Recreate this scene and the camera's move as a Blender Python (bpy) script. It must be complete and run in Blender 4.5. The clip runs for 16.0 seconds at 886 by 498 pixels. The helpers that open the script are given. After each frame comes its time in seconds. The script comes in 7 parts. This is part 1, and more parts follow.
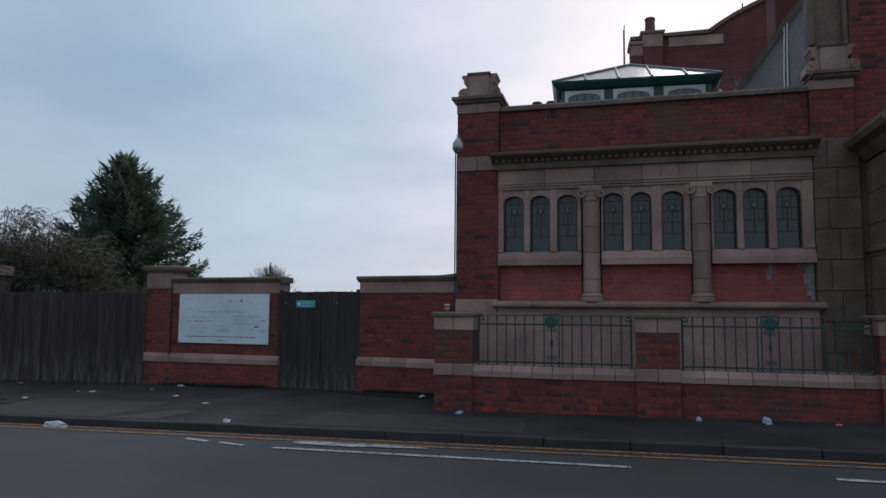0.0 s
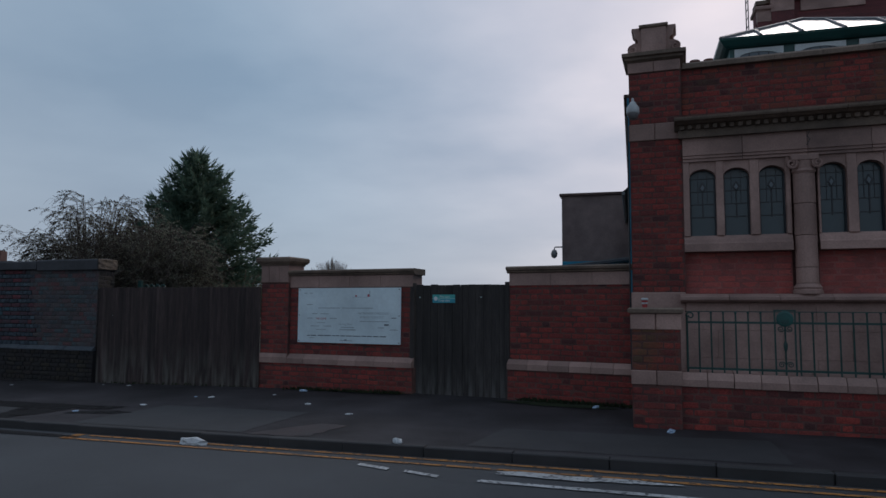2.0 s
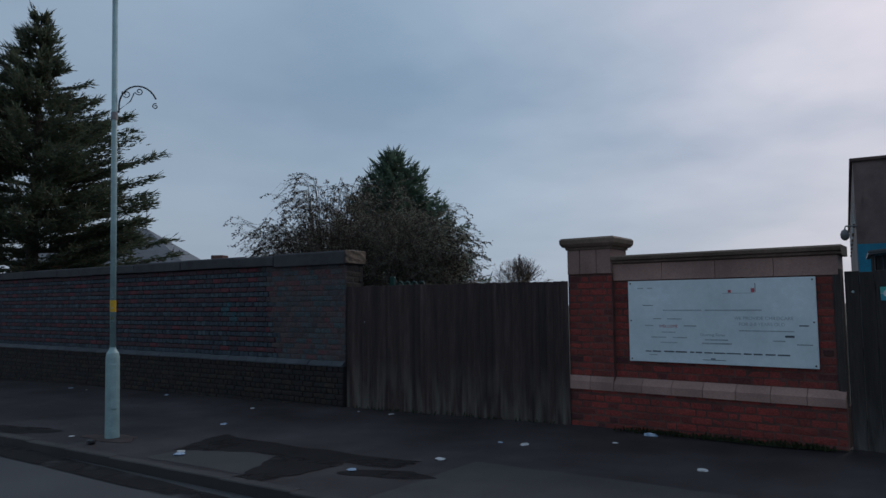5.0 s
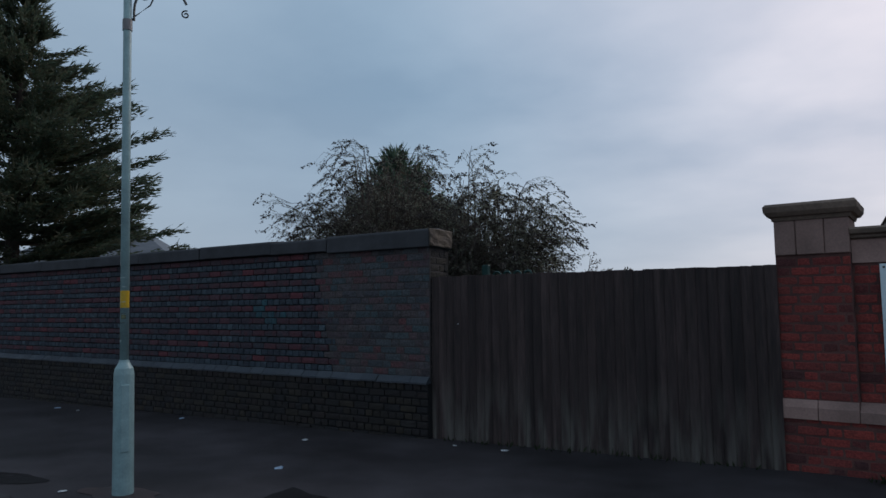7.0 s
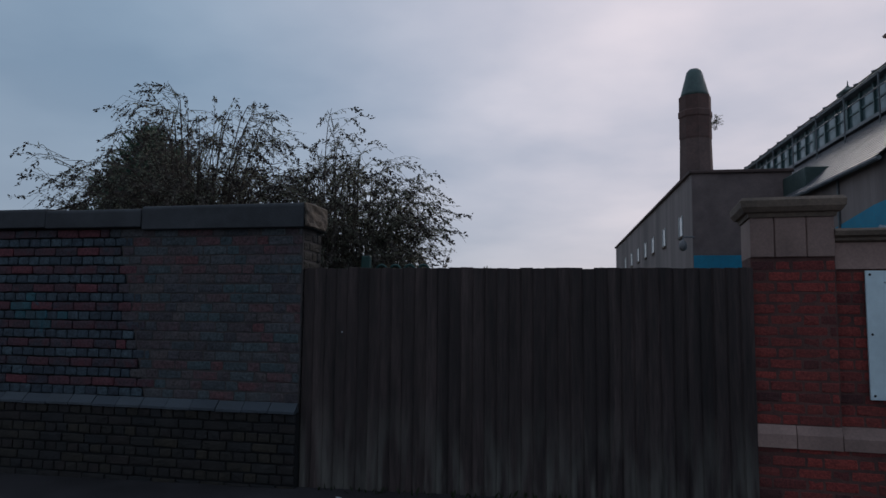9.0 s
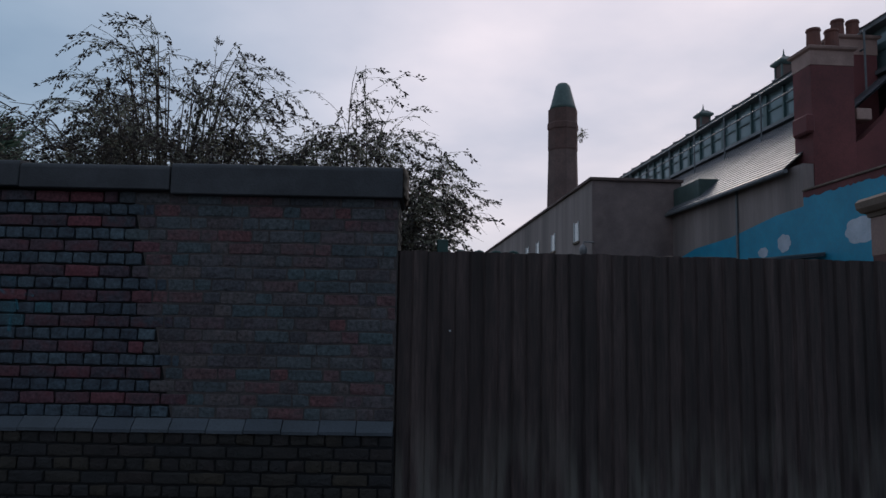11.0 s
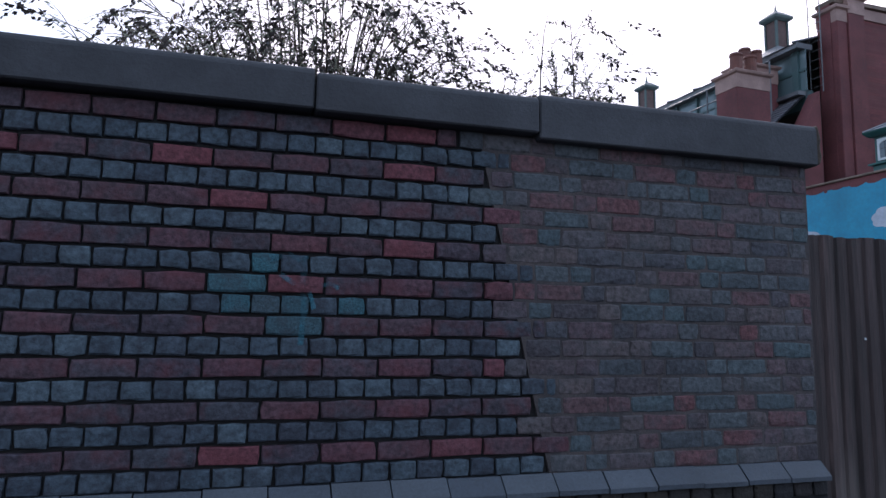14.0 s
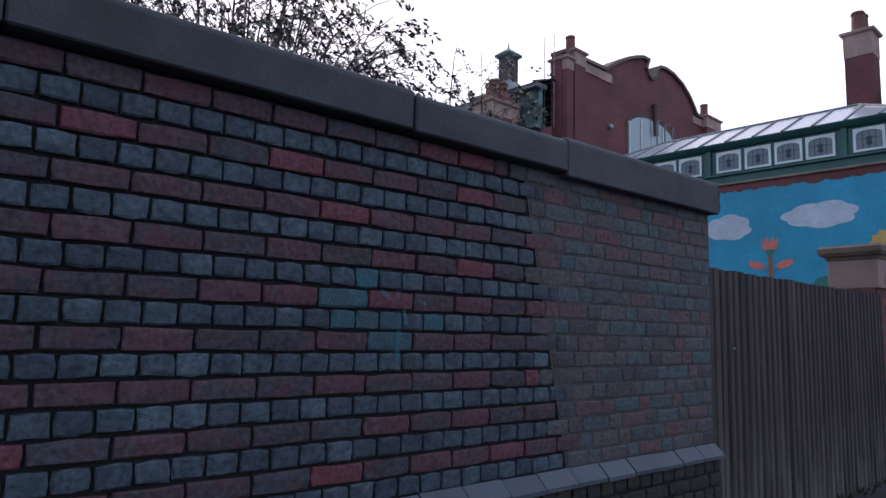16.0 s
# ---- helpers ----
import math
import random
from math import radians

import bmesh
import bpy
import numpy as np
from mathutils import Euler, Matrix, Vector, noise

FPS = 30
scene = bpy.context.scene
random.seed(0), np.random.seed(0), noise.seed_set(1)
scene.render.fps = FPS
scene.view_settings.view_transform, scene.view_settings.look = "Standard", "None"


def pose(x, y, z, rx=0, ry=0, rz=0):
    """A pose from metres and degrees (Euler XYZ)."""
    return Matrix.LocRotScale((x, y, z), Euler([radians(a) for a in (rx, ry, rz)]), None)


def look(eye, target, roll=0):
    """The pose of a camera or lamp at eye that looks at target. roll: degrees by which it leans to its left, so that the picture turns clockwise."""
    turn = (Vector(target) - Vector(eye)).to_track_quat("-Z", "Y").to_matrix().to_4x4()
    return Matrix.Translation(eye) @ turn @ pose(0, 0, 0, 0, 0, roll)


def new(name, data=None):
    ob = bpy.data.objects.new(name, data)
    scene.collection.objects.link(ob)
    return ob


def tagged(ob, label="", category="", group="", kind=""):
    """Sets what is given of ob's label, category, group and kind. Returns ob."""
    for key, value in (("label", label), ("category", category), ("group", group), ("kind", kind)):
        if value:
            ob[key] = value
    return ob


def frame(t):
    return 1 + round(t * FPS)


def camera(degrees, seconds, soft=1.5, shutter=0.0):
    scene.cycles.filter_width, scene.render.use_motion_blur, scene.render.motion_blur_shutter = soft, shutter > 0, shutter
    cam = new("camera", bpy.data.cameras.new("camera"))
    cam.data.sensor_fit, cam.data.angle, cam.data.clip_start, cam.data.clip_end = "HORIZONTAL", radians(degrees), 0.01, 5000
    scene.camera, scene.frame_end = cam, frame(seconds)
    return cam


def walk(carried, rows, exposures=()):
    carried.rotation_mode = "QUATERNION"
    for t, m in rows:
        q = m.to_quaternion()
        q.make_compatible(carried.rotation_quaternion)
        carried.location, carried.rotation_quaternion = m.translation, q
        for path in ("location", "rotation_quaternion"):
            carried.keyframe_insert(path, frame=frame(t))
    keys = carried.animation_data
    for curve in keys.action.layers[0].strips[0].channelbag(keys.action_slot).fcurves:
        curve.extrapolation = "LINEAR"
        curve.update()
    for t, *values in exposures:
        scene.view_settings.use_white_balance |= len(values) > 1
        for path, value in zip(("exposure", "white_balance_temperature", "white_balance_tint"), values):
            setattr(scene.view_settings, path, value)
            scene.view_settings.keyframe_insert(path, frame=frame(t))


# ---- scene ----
cam = camera(65.8, 16.0)
PATH = [
    (0, (-1.262, -12.376, 1.439), (-1.645, -10.422, 1.627), 0.5),
    (0.5, (-1.692, -12.105, 1.425), (-2.076, -10.151, 1.61), 0.4),
    (1, (-2.176, -11.804, 1.431), (-2.535, -9.844, 1.61), 0.5),
    (1.5, (-2.665, -11.488, 1.453), (-3.078, -9.539, 1.624), 0.4),
    (2, (-3.22, -11.132, 1.45), (-3.755, -9.213, 1.621), 0.3),
    (2.5, (-3.808, -10.74, 1.474), (-4.491, -8.868, 1.64), 0.0),
    (3, (-4.386, -10.308, 1.497), (-5.137, -8.461, 1.657), -0.1),
    (3.5, (-5.05, -9.874, 1.51), (-5.921, -8.081, 1.673), -0.1),
    (4, (-5.598, -9.342, 1.533), (-6.56, -7.596, 1.692), -0.3),
    (4.5, (-6.153, -8.842, 1.55), (-7.16, -7.121, 1.708), -0.4),
    (5, (-6.71, -8.345, 1.519), (-7.719, -6.626, 1.681), -0.4),
    (7.5, (-9.828, -6.446, 1.41), (-10.775, -4.695, 1.601), -0.4),
    (8, (-10.17, -6.083, 1.483), (-10.907, -4.232, 1.663), 0.1),
    (8.5, (-10.708, -5.781, 1.488), (-11.178, -3.846, 1.674), 0.4),
    (9, (-11.319, -5.56, 1.444), (-11.63, -3.593, 1.627), 0.6),
    (11.5, (-14.065, -4.267, 1.335), (-13.85, -2.289, 1.537), 1.1),
    (12, (-14.728, -3.926, 1.311), (-14.471, -1.953, 1.511), 1.2),
    (12.5, (-15.375, -3.595, 1.306), (-15.17, -1.615, 1.508), 1.0),
    (13, (-15.81, -3.197, 1.373), (-15.667, -1.212, 1.569), 1.0),
    (13.5, (-16.186, -2.932, 1.323), (-15.907, -0.963, 1.534), 0.9),
    (14, (-16.464, -2.598, 1.281), (-15.802, -0.725, 1.516), 0.8),
    (14.5, (-16.851, -2.385, 1.314), (-15.868, -0.657, 1.534), 1.5),
    (15, (-17.14, -2.189, 1.307), (-15.922, -0.618, 1.533), 1.4),
    (15.5, (-17.552, -2.091, 1.318), (-16.27, -0.574, 1.55), 1.5),
    (16, (-17.933, -1.959, 1.335), (-16.564, -0.521, 1.575), 1.3),
]
EXPOSURES = [(0, 0.63, 6850, 10), (0.5, 0.52, 6800, 10.5), (1.5, 0.31, 6700, 11), (2, 0.21, 6640, 10.5), (2.5, 0.06, 6560, 10), (3, 0.03, 6540, 10), (5, 0.17, 6480, 9), (7.5, 0.28, 6480, 8), (9, 0.06, 6500, 10.5), (11.5, 0.33, 6520, 11), (12, 0.36, 6520, 11), (12.5, 0.48, 6450, 13), (13, 0.95, 6350, 15), (14, 1.65, 6250, 17), (15, 1.68, 6350, 18), (16, 1.45, 6350, 18)]
walk(cam, [(t, look(e, g, r)) for t, e, g, r in PATH], EXPOSURES)


# ---- sky and sun ----
def make_world():
    w = bpy.data.worlds.new("overcast_dusk")
    scene.world = w
    w.use_nodes = True
    nt = w.node_tree
    nt.nodes.clear()
    N, L = nt.nodes.new, nt.links.new

    def math_node(op, a, b=None):
        n = N("ShaderNodeMath")
        n.operation = op
        for k, v in enumerate((a, b)):
            if v is None:
                continue
            if isinstance(v, (int, float)):
                n.inputs[k].default_value = v
            else:
                L(v, n.inputs[k])
        return n.outputs[0]

    def mixc(f, a, b):
        n = N("ShaderNodeMix")
        n.data_type = "RGBA"
        if isinstance(f, (int, float)):
            n.inputs[0].default_value = f
        else:
            L(f, n.inputs[0])
        for k, v in ((6, a), (7, b)):
            if isinstance(v, tuple):
                n.inputs[k].default_value = (*v, 1)
            else:
                L(v, n.inputs[k])
        return n.outputs[2]

    tc = N("ShaderNodeTexCoord")
    sep = N("ShaderNodeSeparateXYZ")
    L(tc.outputs["Generated"], sep.inputs[0])
    X, Y, Z = sep.outputs
    up = math_node("MAXIMUM", Z, 0.0)
    # flat cloud deck: project the direction onto a layer overhead
    dv = math_node("ADD", up, 0.16)
    comb = N("ShaderNodeCombineXYZ")
    L(math_node("DIVIDE", X, dv), comb.inputs[0])
    L(math_node("DIVIDE", Y, dv), comb.inputs[1])
    n1 = N("ShaderNodeTexNoise")
    n1.inputs["Scale"].default_value, n1.inputs["Detail"].default_value = 0.85, 6
    n1.inputs["Roughness"].default_value = 0.48
    L(comb.outputs[0], n1.inputs["Vector"])
    r1 = N("ShaderNodeMapRange")
    r1.inputs[1].default_value, r1.inputs[2].default_value = 0.36, 0.66
    L(n1.outputs[0], r1.inputs[0])
    # glow of the hidden sun, low and ahead to the right
    a = radians(GLOW[0])
    dot = math_node("ADD", math_node("ADD", math_node("MULTIPLY", X, math.sin(a) * math.cos(radians(GLOW[1]))),
                                     math_node("MULTIPLY", Y, math.cos(a) * math.cos(radians(GLOW[1])))),
                    math_node("MULTIPLY", Z, math.sin(radians(GLOW[1]))))
    g = N("ShaderNodeMapRange")
    g.interpolation_type = "SMOOTHSTEP"
    g.inputs[1].default_value, g.inputs[2].default_value = 0.35, 1.0
    L(dot, g.inputs[0])
    g2 = N("ShaderNodeMapRange")
    g2.inputs[1].default_value, g2.inputs[2].default_value = -1.0, 0.7
    L(dot, g2.inputs[0])
    blue = mixc(r1.outputs[0], SKY["blue_dark"], SKY["blue_light"])
    pink = mixc(r1.outputs[0], SKY["pink_dark"], SKY["pink_light"])
    c = mixc(g.outputs[0], blue, pink)
    low = N("ShaderNodeMapRange")
    low.inputs[1].default_value, low.inputs[2].default_value = 0.0, 0.30
    low.inputs[3].default_value, low.inputs[4].default_value = 0.75, 0.0
    L(up, low.inputs[0])
    c = mixc(low.outputs[0], c, mixc(g.outputs[0], SKY["low_blue"], SKY["low_pink"]))
    c = mixc(g2.outputs[0], SKY["behind"], c)
    sky = N("ShaderNodeTexSky")
    sky.sky_type, sky.sun_disc = "NISHITA", False
    sky.sun_elevation, sky.sun_rotation = radians(6), radians(GLOW[0])
    bg1, bg2, add, out = N("ShaderNodeBackground"), N("ShaderNodeBackground"), N("ShaderNodeAddShader"), N("ShaderNodeOutputWorld")
    L(c, bg1.inputs[0])
    bg1.inputs[1].default_value = SKY["strength"]
    L(sky.outputs[0], bg2.inputs[0])
    bg2.inputs[1].default_value = 0.01
    L(bg1.outputs[0], add.inputs[0])
    L(bg2.outputs[0], add.inputs[1])
    L(add.outputs[0], out.inputs[0])


GLOW = (40, 26)
SKY = dict(strength=1.0,
           blue_dark=(0.19, 0.285, 0.405), blue_light=(0.31, 0.42, 0.545),
           pink_dark=(0.42, 0.44, 0.54), pink_light=(0.78, 0.70, 0.75),
           low_blue=(0.33, 0.385, 0.48), low_pink=(0.56, 0.52, 0.59),
           behind=(0.19, 0.225, 0.29))
make_world()
sun = new("sun", bpy.data.lights.new("sun", "SUN"))
sun.data.energy, sun.data.angle, sun.data.color = 0.5, radians(20), (1.0, 0.93, 0.88)
sun.matrix_world = look((20, 60, 40), (0, 0, 0))


# ---- materials ----
def material(name, colors, rough=0.8, fine=60.0, coarse=2.0, vary=0.35, stain=0.3, bump=0.3, metal=0.0, pick="", spec=0.5, streak=False, stain_color=None, bump_scale=None):
    """colors: one base colour, or several chosen piece by piece (pick: 'object' or 'island'). Fine grain and coarse stains in world metres."""
    m = bpy.data.materials.new(name)
    m.use_nodes = True
    nt = m.node_tree
    N, L = nt.nodes.new, nt.links.new
    b = nt.nodes["Principled BSDF"]
    geo = N("ShaderNodeNewGeometry")
    vec = geo.outputs["Position"]
    if streak:
        mp = N("ShaderNodeMapping")
        mp.inputs["Scale"].default_value = (1, 1, 0.08)
        L(vec, mp.inputs[0])
        vec2 = mp.outputs[0]
    else:
        vec2 = vec

    def noise_tex(scale, detail, v):
        n = N("ShaderNodeTexNoise")
        n.inputs["Scale"].default_value, n.inputs["Detail"].default_value, n.inputs["Roughness"].default_value = scale, detail, 0.62
        L(v, n.inputs["Vector"])
        return n.outputs[0]

    def ramp(src, lo, hi, o0, o1):
        r = N("ShaderNodeMapRange")
        for k, v in enumerate((lo, hi, o0, o1)):
            r.inputs[k + 1].default_value = v
        L(src, r.inputs[0])
        return r.outputs[0]

    def mult(c, f):
        n = N("ShaderNodeMix")
        n.data_type, n.blend_type = "RGBA", "MULTIPLY"
        n.inputs[0].default_value = 1
        L(c, n.inputs[6])
        L(f, n.inputs[7])
        return n.outputs[2]

    if pick:
        src = N("ShaderNodeObjectInfo").outputs["Random"] if pick == "object" else geo.outputs["Random Per Island"]
        cr = N("ShaderNodeValToRGB")
        el = cr.color_ramp.elements
        while len(el) < len(colors):
            el.new(0.5)
        for k, c in enumerate(colors):
            el[k].position, el[k].color = k / max(1, len(colors) - 1), (*c, 1)
        L(src, cr.inputs[0])
        col = cr.outputs[0]
    else:
        rgb = N("ShaderNodeRGB")
        rgb.outputs[0].default_value = (*colors[0], 1)
        col = rgb.outputs[0]
        if len(colors) > 1:
            mx = N("ShaderNodeMix")
            mx.data_type = "RGBA"
            L(ramp(noise_tex(coarse * 2.3, 6, vec2), 0.35, 0.65, 0, 1), mx.inputs[0])
            L(col, mx.inputs[6])
            mx.inputs[7].default_value = (*colors[1], 1)
            col = mx.outputs[2]
    nf = noise_tex(fine, 6, vec2)
    col = mult(col, ramp(nf, 0.3, 0.7, 1 - vary, 1 + vary * 0.6))
    nc = noise_tex(coarse, 5, vec2)
    if stain_color:
        mx = N("ShaderNodeMix")
        mx.data_type = "RGBA"
        L(ramp(nc, 0.45, 0.72, 0, stain), mx.inputs[0])
        L(col, mx.inputs[6])
        mx.inputs[7].default_value = (*stain_color, 1)
        col = mx.outputs[2]
    else:
        col = mult(col, ramp(nc, 0.3, 0.7, 1 - stain, 1 + stain * 0.5))
    L(col, b.inputs["Base Color"])
    L(ramp(nf, 0.3, 0.7, max(0.02, rough - 0.12), min(1, rough + 0.1)), b.inputs["Roughness"])
    b.inputs["Metallic"].default_value = metal
    b.inputs["Specular IOR Level"].default_value = spec
    if bump:
        bp = N("ShaderNodeBump")
        bp.inputs["Strength"].default_value, bp.inputs["Distance"].default_value = bump, 0.012
        L(nf if bump_scale is None else noise_tex(bump_scale, 5, vec2), bp.inputs["Height"])
        L(bp.outputs[0], b.inputs["Normal"])
    return m


RED = [(0.215, 0.047, 0.042), (0.285, 0.052, 0.045), (0.105, 0.036, 0.036), (0.335, 0.062, 0.050), (0.190, 0.048, 0.044), (0.265, 0.050, 0.044), (0.075, 0.034, 0.035), (0.300, 0.056, 0.047), (0.235, 0.050, 0.043)]
BRIGHT = [(0.38, 0.0791, 0.07), (0.437, 0.093, 0.078), (0.323, 0.0744, 0.068), (0.475, 0.107, 0.09), (0.285, 0.0791, 0.075)]
BLUE_H = [(0.0505, 0.0689, 0.0889), (0.0714, 0.0986, 0.1191), (0.0475, 0.0576, 0.0745), (0.0863, 0.1183, 0.1399), (0.0417, 0.0525, 0.0698), (0.0595, 0.0822, 0.1016)]
BLUE_S = [(0.0636, 0.0492, 0.0614), (0.0521, 0.0477, 0.0614), (0.0983, 0.0477, 0.0597), (0.0578, 0.0492, 0.0597), (0.055, 0.0592, 0.0725), (0.1517, 0.0492, 0.0597), (0.0636, 0.0477, 0.0571), (0.0839, 0.0492, 0.0597)]
BLUE_N = [(0.066, 0.070, 0.082), (0.112, 0.060, 0.064), (0.064, 0.094, 0.104), (0.052, 0.050, 0.058), (0.092, 0.066, 0.070), (0.074, 0.100, 0.110), (0.130, 0.056, 0.060), (0.060, 0.063, 0.075), (0.100, 0.078, 0.078), (0.056, 0.084, 0.096)]
SPRAY = [(0.040, 0.085, 0.105), (0.036, 0.120, 0.145), (0.052, 0.072, 0.086), (0.034, 0.100, 0.125), (0.056, 0.080, 0.094)]
PLINTH = [(0.0161, 0.0145, 0.0145), (0.0255, 0.017, 0.0153), (0.0136, 0.0136, 0.0161), (0.034, 0.0255, 0.017), (0.0187, 0.0153, 0.0145)]
M = {}
for src in ("object", "island"):
    M["red_" + src] = material("red_brick_" + src, RED, 0.88, 60, 2.6, 0.5, 0.55, 0.6, pick=src, stain_color=(0.085, 0.042, 0.036), spec=0.3)
    M["mossy_" + src] = material("lichened_red_brick_" + src, RED, 0.9, 60, 1.5, 0.55, 1.0, 0.6, pick=src, stain_color=(0.105, 0.078, 0.042), spec=0.3)
    M["grimy_" + src] = material("grimy_red_brick_" + src, RED, 0.9, 60, 1.8, 0.5, 0.9, 0.6, pick=src, stain_color=(0.072, 0.045, 0.043), spec=0.25)
    M["bright_" + src] = material("bright_red_brick_" + src, BRIGHT, 0.85, 60, 3.0, 0.35, 0.6, 0.5, pick=src, stain_color=(0.10, 0.06, 0.055))
    M["blue_h_" + src] = material("blue_brick_header_" + src, BLUE_H, 0.7, 48, 13.0, 0.55, 0.75, 0.45, pick=src, spec=0.2, stain_color=(0.028, 0.029, 0.038), bump_scale=55)
    M["blue_s_" + src] = material("blue_brick_stretcher_" + src, BLUE_S, 0.72, 48, 9.0, 0.6, 0.55, 0.45, pick=src, spec=0.2, stain_color=(0.125, 0.032, 0.038), bump_scale=55)
    M["blue_n_" + src] = material("blue_brick_repaired_" + src, BLUE_N, 0.7, 42, 8.0, 0.65, 0.55, 0.5, pick=src, spec=0.25, stain_color=(0.064, 0.074, 0.082), bump_scale=50)
    M["spray_" + src] = material("paint_misted_brick_" + src, SPRAY, 0.65, 90, 12.0, 0.6, 0.9, 0.5, pick=src, spec=0.25, stain_color=(0.038, 0.046, 0.058), bump_scale=120)
    M["plinth_" + src] = material("plinth_brick_" + src, PLINTH, 0.8, 80, 7.0, 0.5, 0.5, 1.0, pick=src, bump_scale=40)
M["mortar_red"] = material("lime_mortar", [(0.165, 0.072, 0.062), (0.085, 0.042, 0.038)], 0.95, 120, 2)
M["mortar_pink"] = material("pinkish_pointing", [(0.36, 0.13, 0.115), (0.26, 0.085, 0.078)], 0.95, 120, 2)
M["mortar_dark"] = material("sooty_mortar", [(0.007, 0.007, 0.009), (0.012, 0.011, 0.011)], 0.95, 120, 2)
M["mortar_new"] = material("repaired_mortar", [(0.088, 0.070, 0.067), (0.046, 0.042, 0.044)], 0.95, 90, 4)
M["hall_brick"] = material("dark_red_brick", [(0.20, 0.058, 0.058), (0.145, 0.045, 0.048)], 0.85, 30, 0.5, 0.3, 0.35, 0.3)
M["hall_course"] = material("dark_red_brick_course", [(0.22, 0.062, 0.062), (0.16, 0.048, 0.052), (0.19, 0.066, 0.064)], 0.85, 30, 0.5, 0.3, 0.35, 0.3, pick="island")
M["terracotta"] = material("buff_terracotta", [(0.43, 0.272, 0.232), (0.33, 0.205, 0.175)], 0.7, 40, 0.9, 0.2, 0.4, 0.25)
M["terracotta_piece"] = material("buff_terracotta_block", [(0.34, 0.212, 0.182), (0.40, 0.252, 0.214), (0.27, 0.170, 0.145), (0.36, 0.225, 0.19)], 0.7, 50, 1.2, 0.2, 0.4, 0.25, pick="object")
M["terracotta_dark"] = material("weathered_terracotta", [(0.22, 0.155, 0.118), (0.14, 0.102, 0.078)], 0.8, 40, 1.2, 0.3, 0.4, 0.4)
M["coping"] = material("dark_coping_stone", [(0.060, 0.062, 0.070), (0.040, 0.041, 0.047)], 0.8, 60, 1.7, 0.25, 0.35, 0.35)
M["rough_stone"] = material("rough_broken_stone", [(0.20, 0.15, 0.11), (0.11, 0.085, 0.07)], 0.95, 22, 3, 0.5, 0.4, 1.0)
M["string"] = material("blue_plinth_brick", [(0.054, 0.066, 0.084), (0.043, 0.054, 0.070), (0.066, 0.079, 0.096), (0.048, 0.058, 0.071)], 0.5, 70, 2, 0.3, 0.3, 0.4, pick="object")
M["wood"] = material("weathered_boards", [(0.057, 0.038, 0.036), (0.042, 0.029, 0.028), (0.074, 0.050, 0.047), (0.051, 0.034, 0.033), (0.064, 0.043, 0.040)], 0.85, 60, 9.0, 0.6, 0.6, 0.6, pick="object", streak=True)
M["wood_gate"] = material("weathered_gate_boards", [(0.050, 0.043, 0.041), (0.040, 0.034, 0.033), (0.062, 0.053, 0.050)], 0.85, 70, 5.0, 0.6, 0.6, 0.6, pick="object", streak=True)
M["asphalt"] = material("worn_asphalt", [(0.056, 0.060, 0.066), (0.046, 0.048, 0.053)], 0.7, 160, 0.45, 0.3, 0.2, 0.5)
M["pavement"] = material("worn_tarmac_pavement", [(0.054, 0.048, 0.053), (0.035, 0.030, 0.033)], 0.72, 110, 0.7, 0.45, 0.6, 0.6, spec=0.25)
M["damp"] = material("damp_tarmac_patch", [(0.013, 0.012, 0.013), (0.018, 0.017, 0.018)], 0.75, 140, 1.4, 0.3, 0.3, 0.3, spec=0.12)
M["repair"] = material("pale_tarmac_patch", [(0.035, 0.034, 0.037), (0.026, 0.026, 0.029)], 0.7, 140, 1.4, 0.3, 0.3, 0.3)
M["rust_patch"] = material("reddish_damp_patch", [(0.050, 0.024, 0.021), (0.030, 0.021, 0.020)], 0.5, 100, 2, 0.3, 0.3, 0.3)
M["kerb"] = material("kerb_stone", [(0.036, 0.034, 0.036), (0.033, 0.031, 0.033), (0.039, 0.037, 0.038)], 0.75, 90, 1.5, 0.3, 0.4, 0.4, pick="object")
M["yellow_line"] = material("worn_yellow_paint", [(0.42, 0.175, 0.04)], 0.8, 45, 3.5, 0.3, 0.7, 0.3, stain_color=(0.07, 0.06, 0.055))
M["white_line"] = material("worn_white_paint", [(0.50, 0.50, 0.50)], 0.8, 60, 5, 0.25, 0.6, 0.3, stain_color=(0.09, 0.09, 0.095))
M["earth"] = material("earth_and_grass", [(0.055, 0.06, 0.035), (0.06, 0.05, 0.035)], 0.95, 8, 0.2, 0.4, 0.4, 0.4)
M["moss"] = material("moss_and_weeds", [(0.036, 0.052, 0.020), (0.026, 0.036, 0.016)], 0.95, 40, 3, 0.4, 0.3, 0.5)
M["iron_green"] = material("green_painted_iron", [(0.013, 0.060, 0.054)], 0.45, 60, 4, 0.25, 0.3, 0.15)
M["green_paint"] = material("dark_green_paint", [(0.012, 0.095, 0.085), (0.012, 0.075, 0.068)], 0.4, 30, 1.0, 0.15, 0.3, 0.1)
M["green_dull"] = material("grey_green_clerestory_paint", [(0.075, 0.15, 0.15), (0.06, 0.11, 0.115)], 0.5, 20, 0.6, 0.2, 0.3, 0.1)
M["white_paint"] = material("white_painted_timber", [(0.62, 0.66, 0.66)], 0.5, 40, 2, 0.12, 0.2, 0.1)
M["blue_paint"] = material("blue_wall_paint", [(0.010, 0.245, 0.40), (0.014, 0.285, 0.44)], 0.6, 14, 0.8, 0.15, 0.22, 0.2)
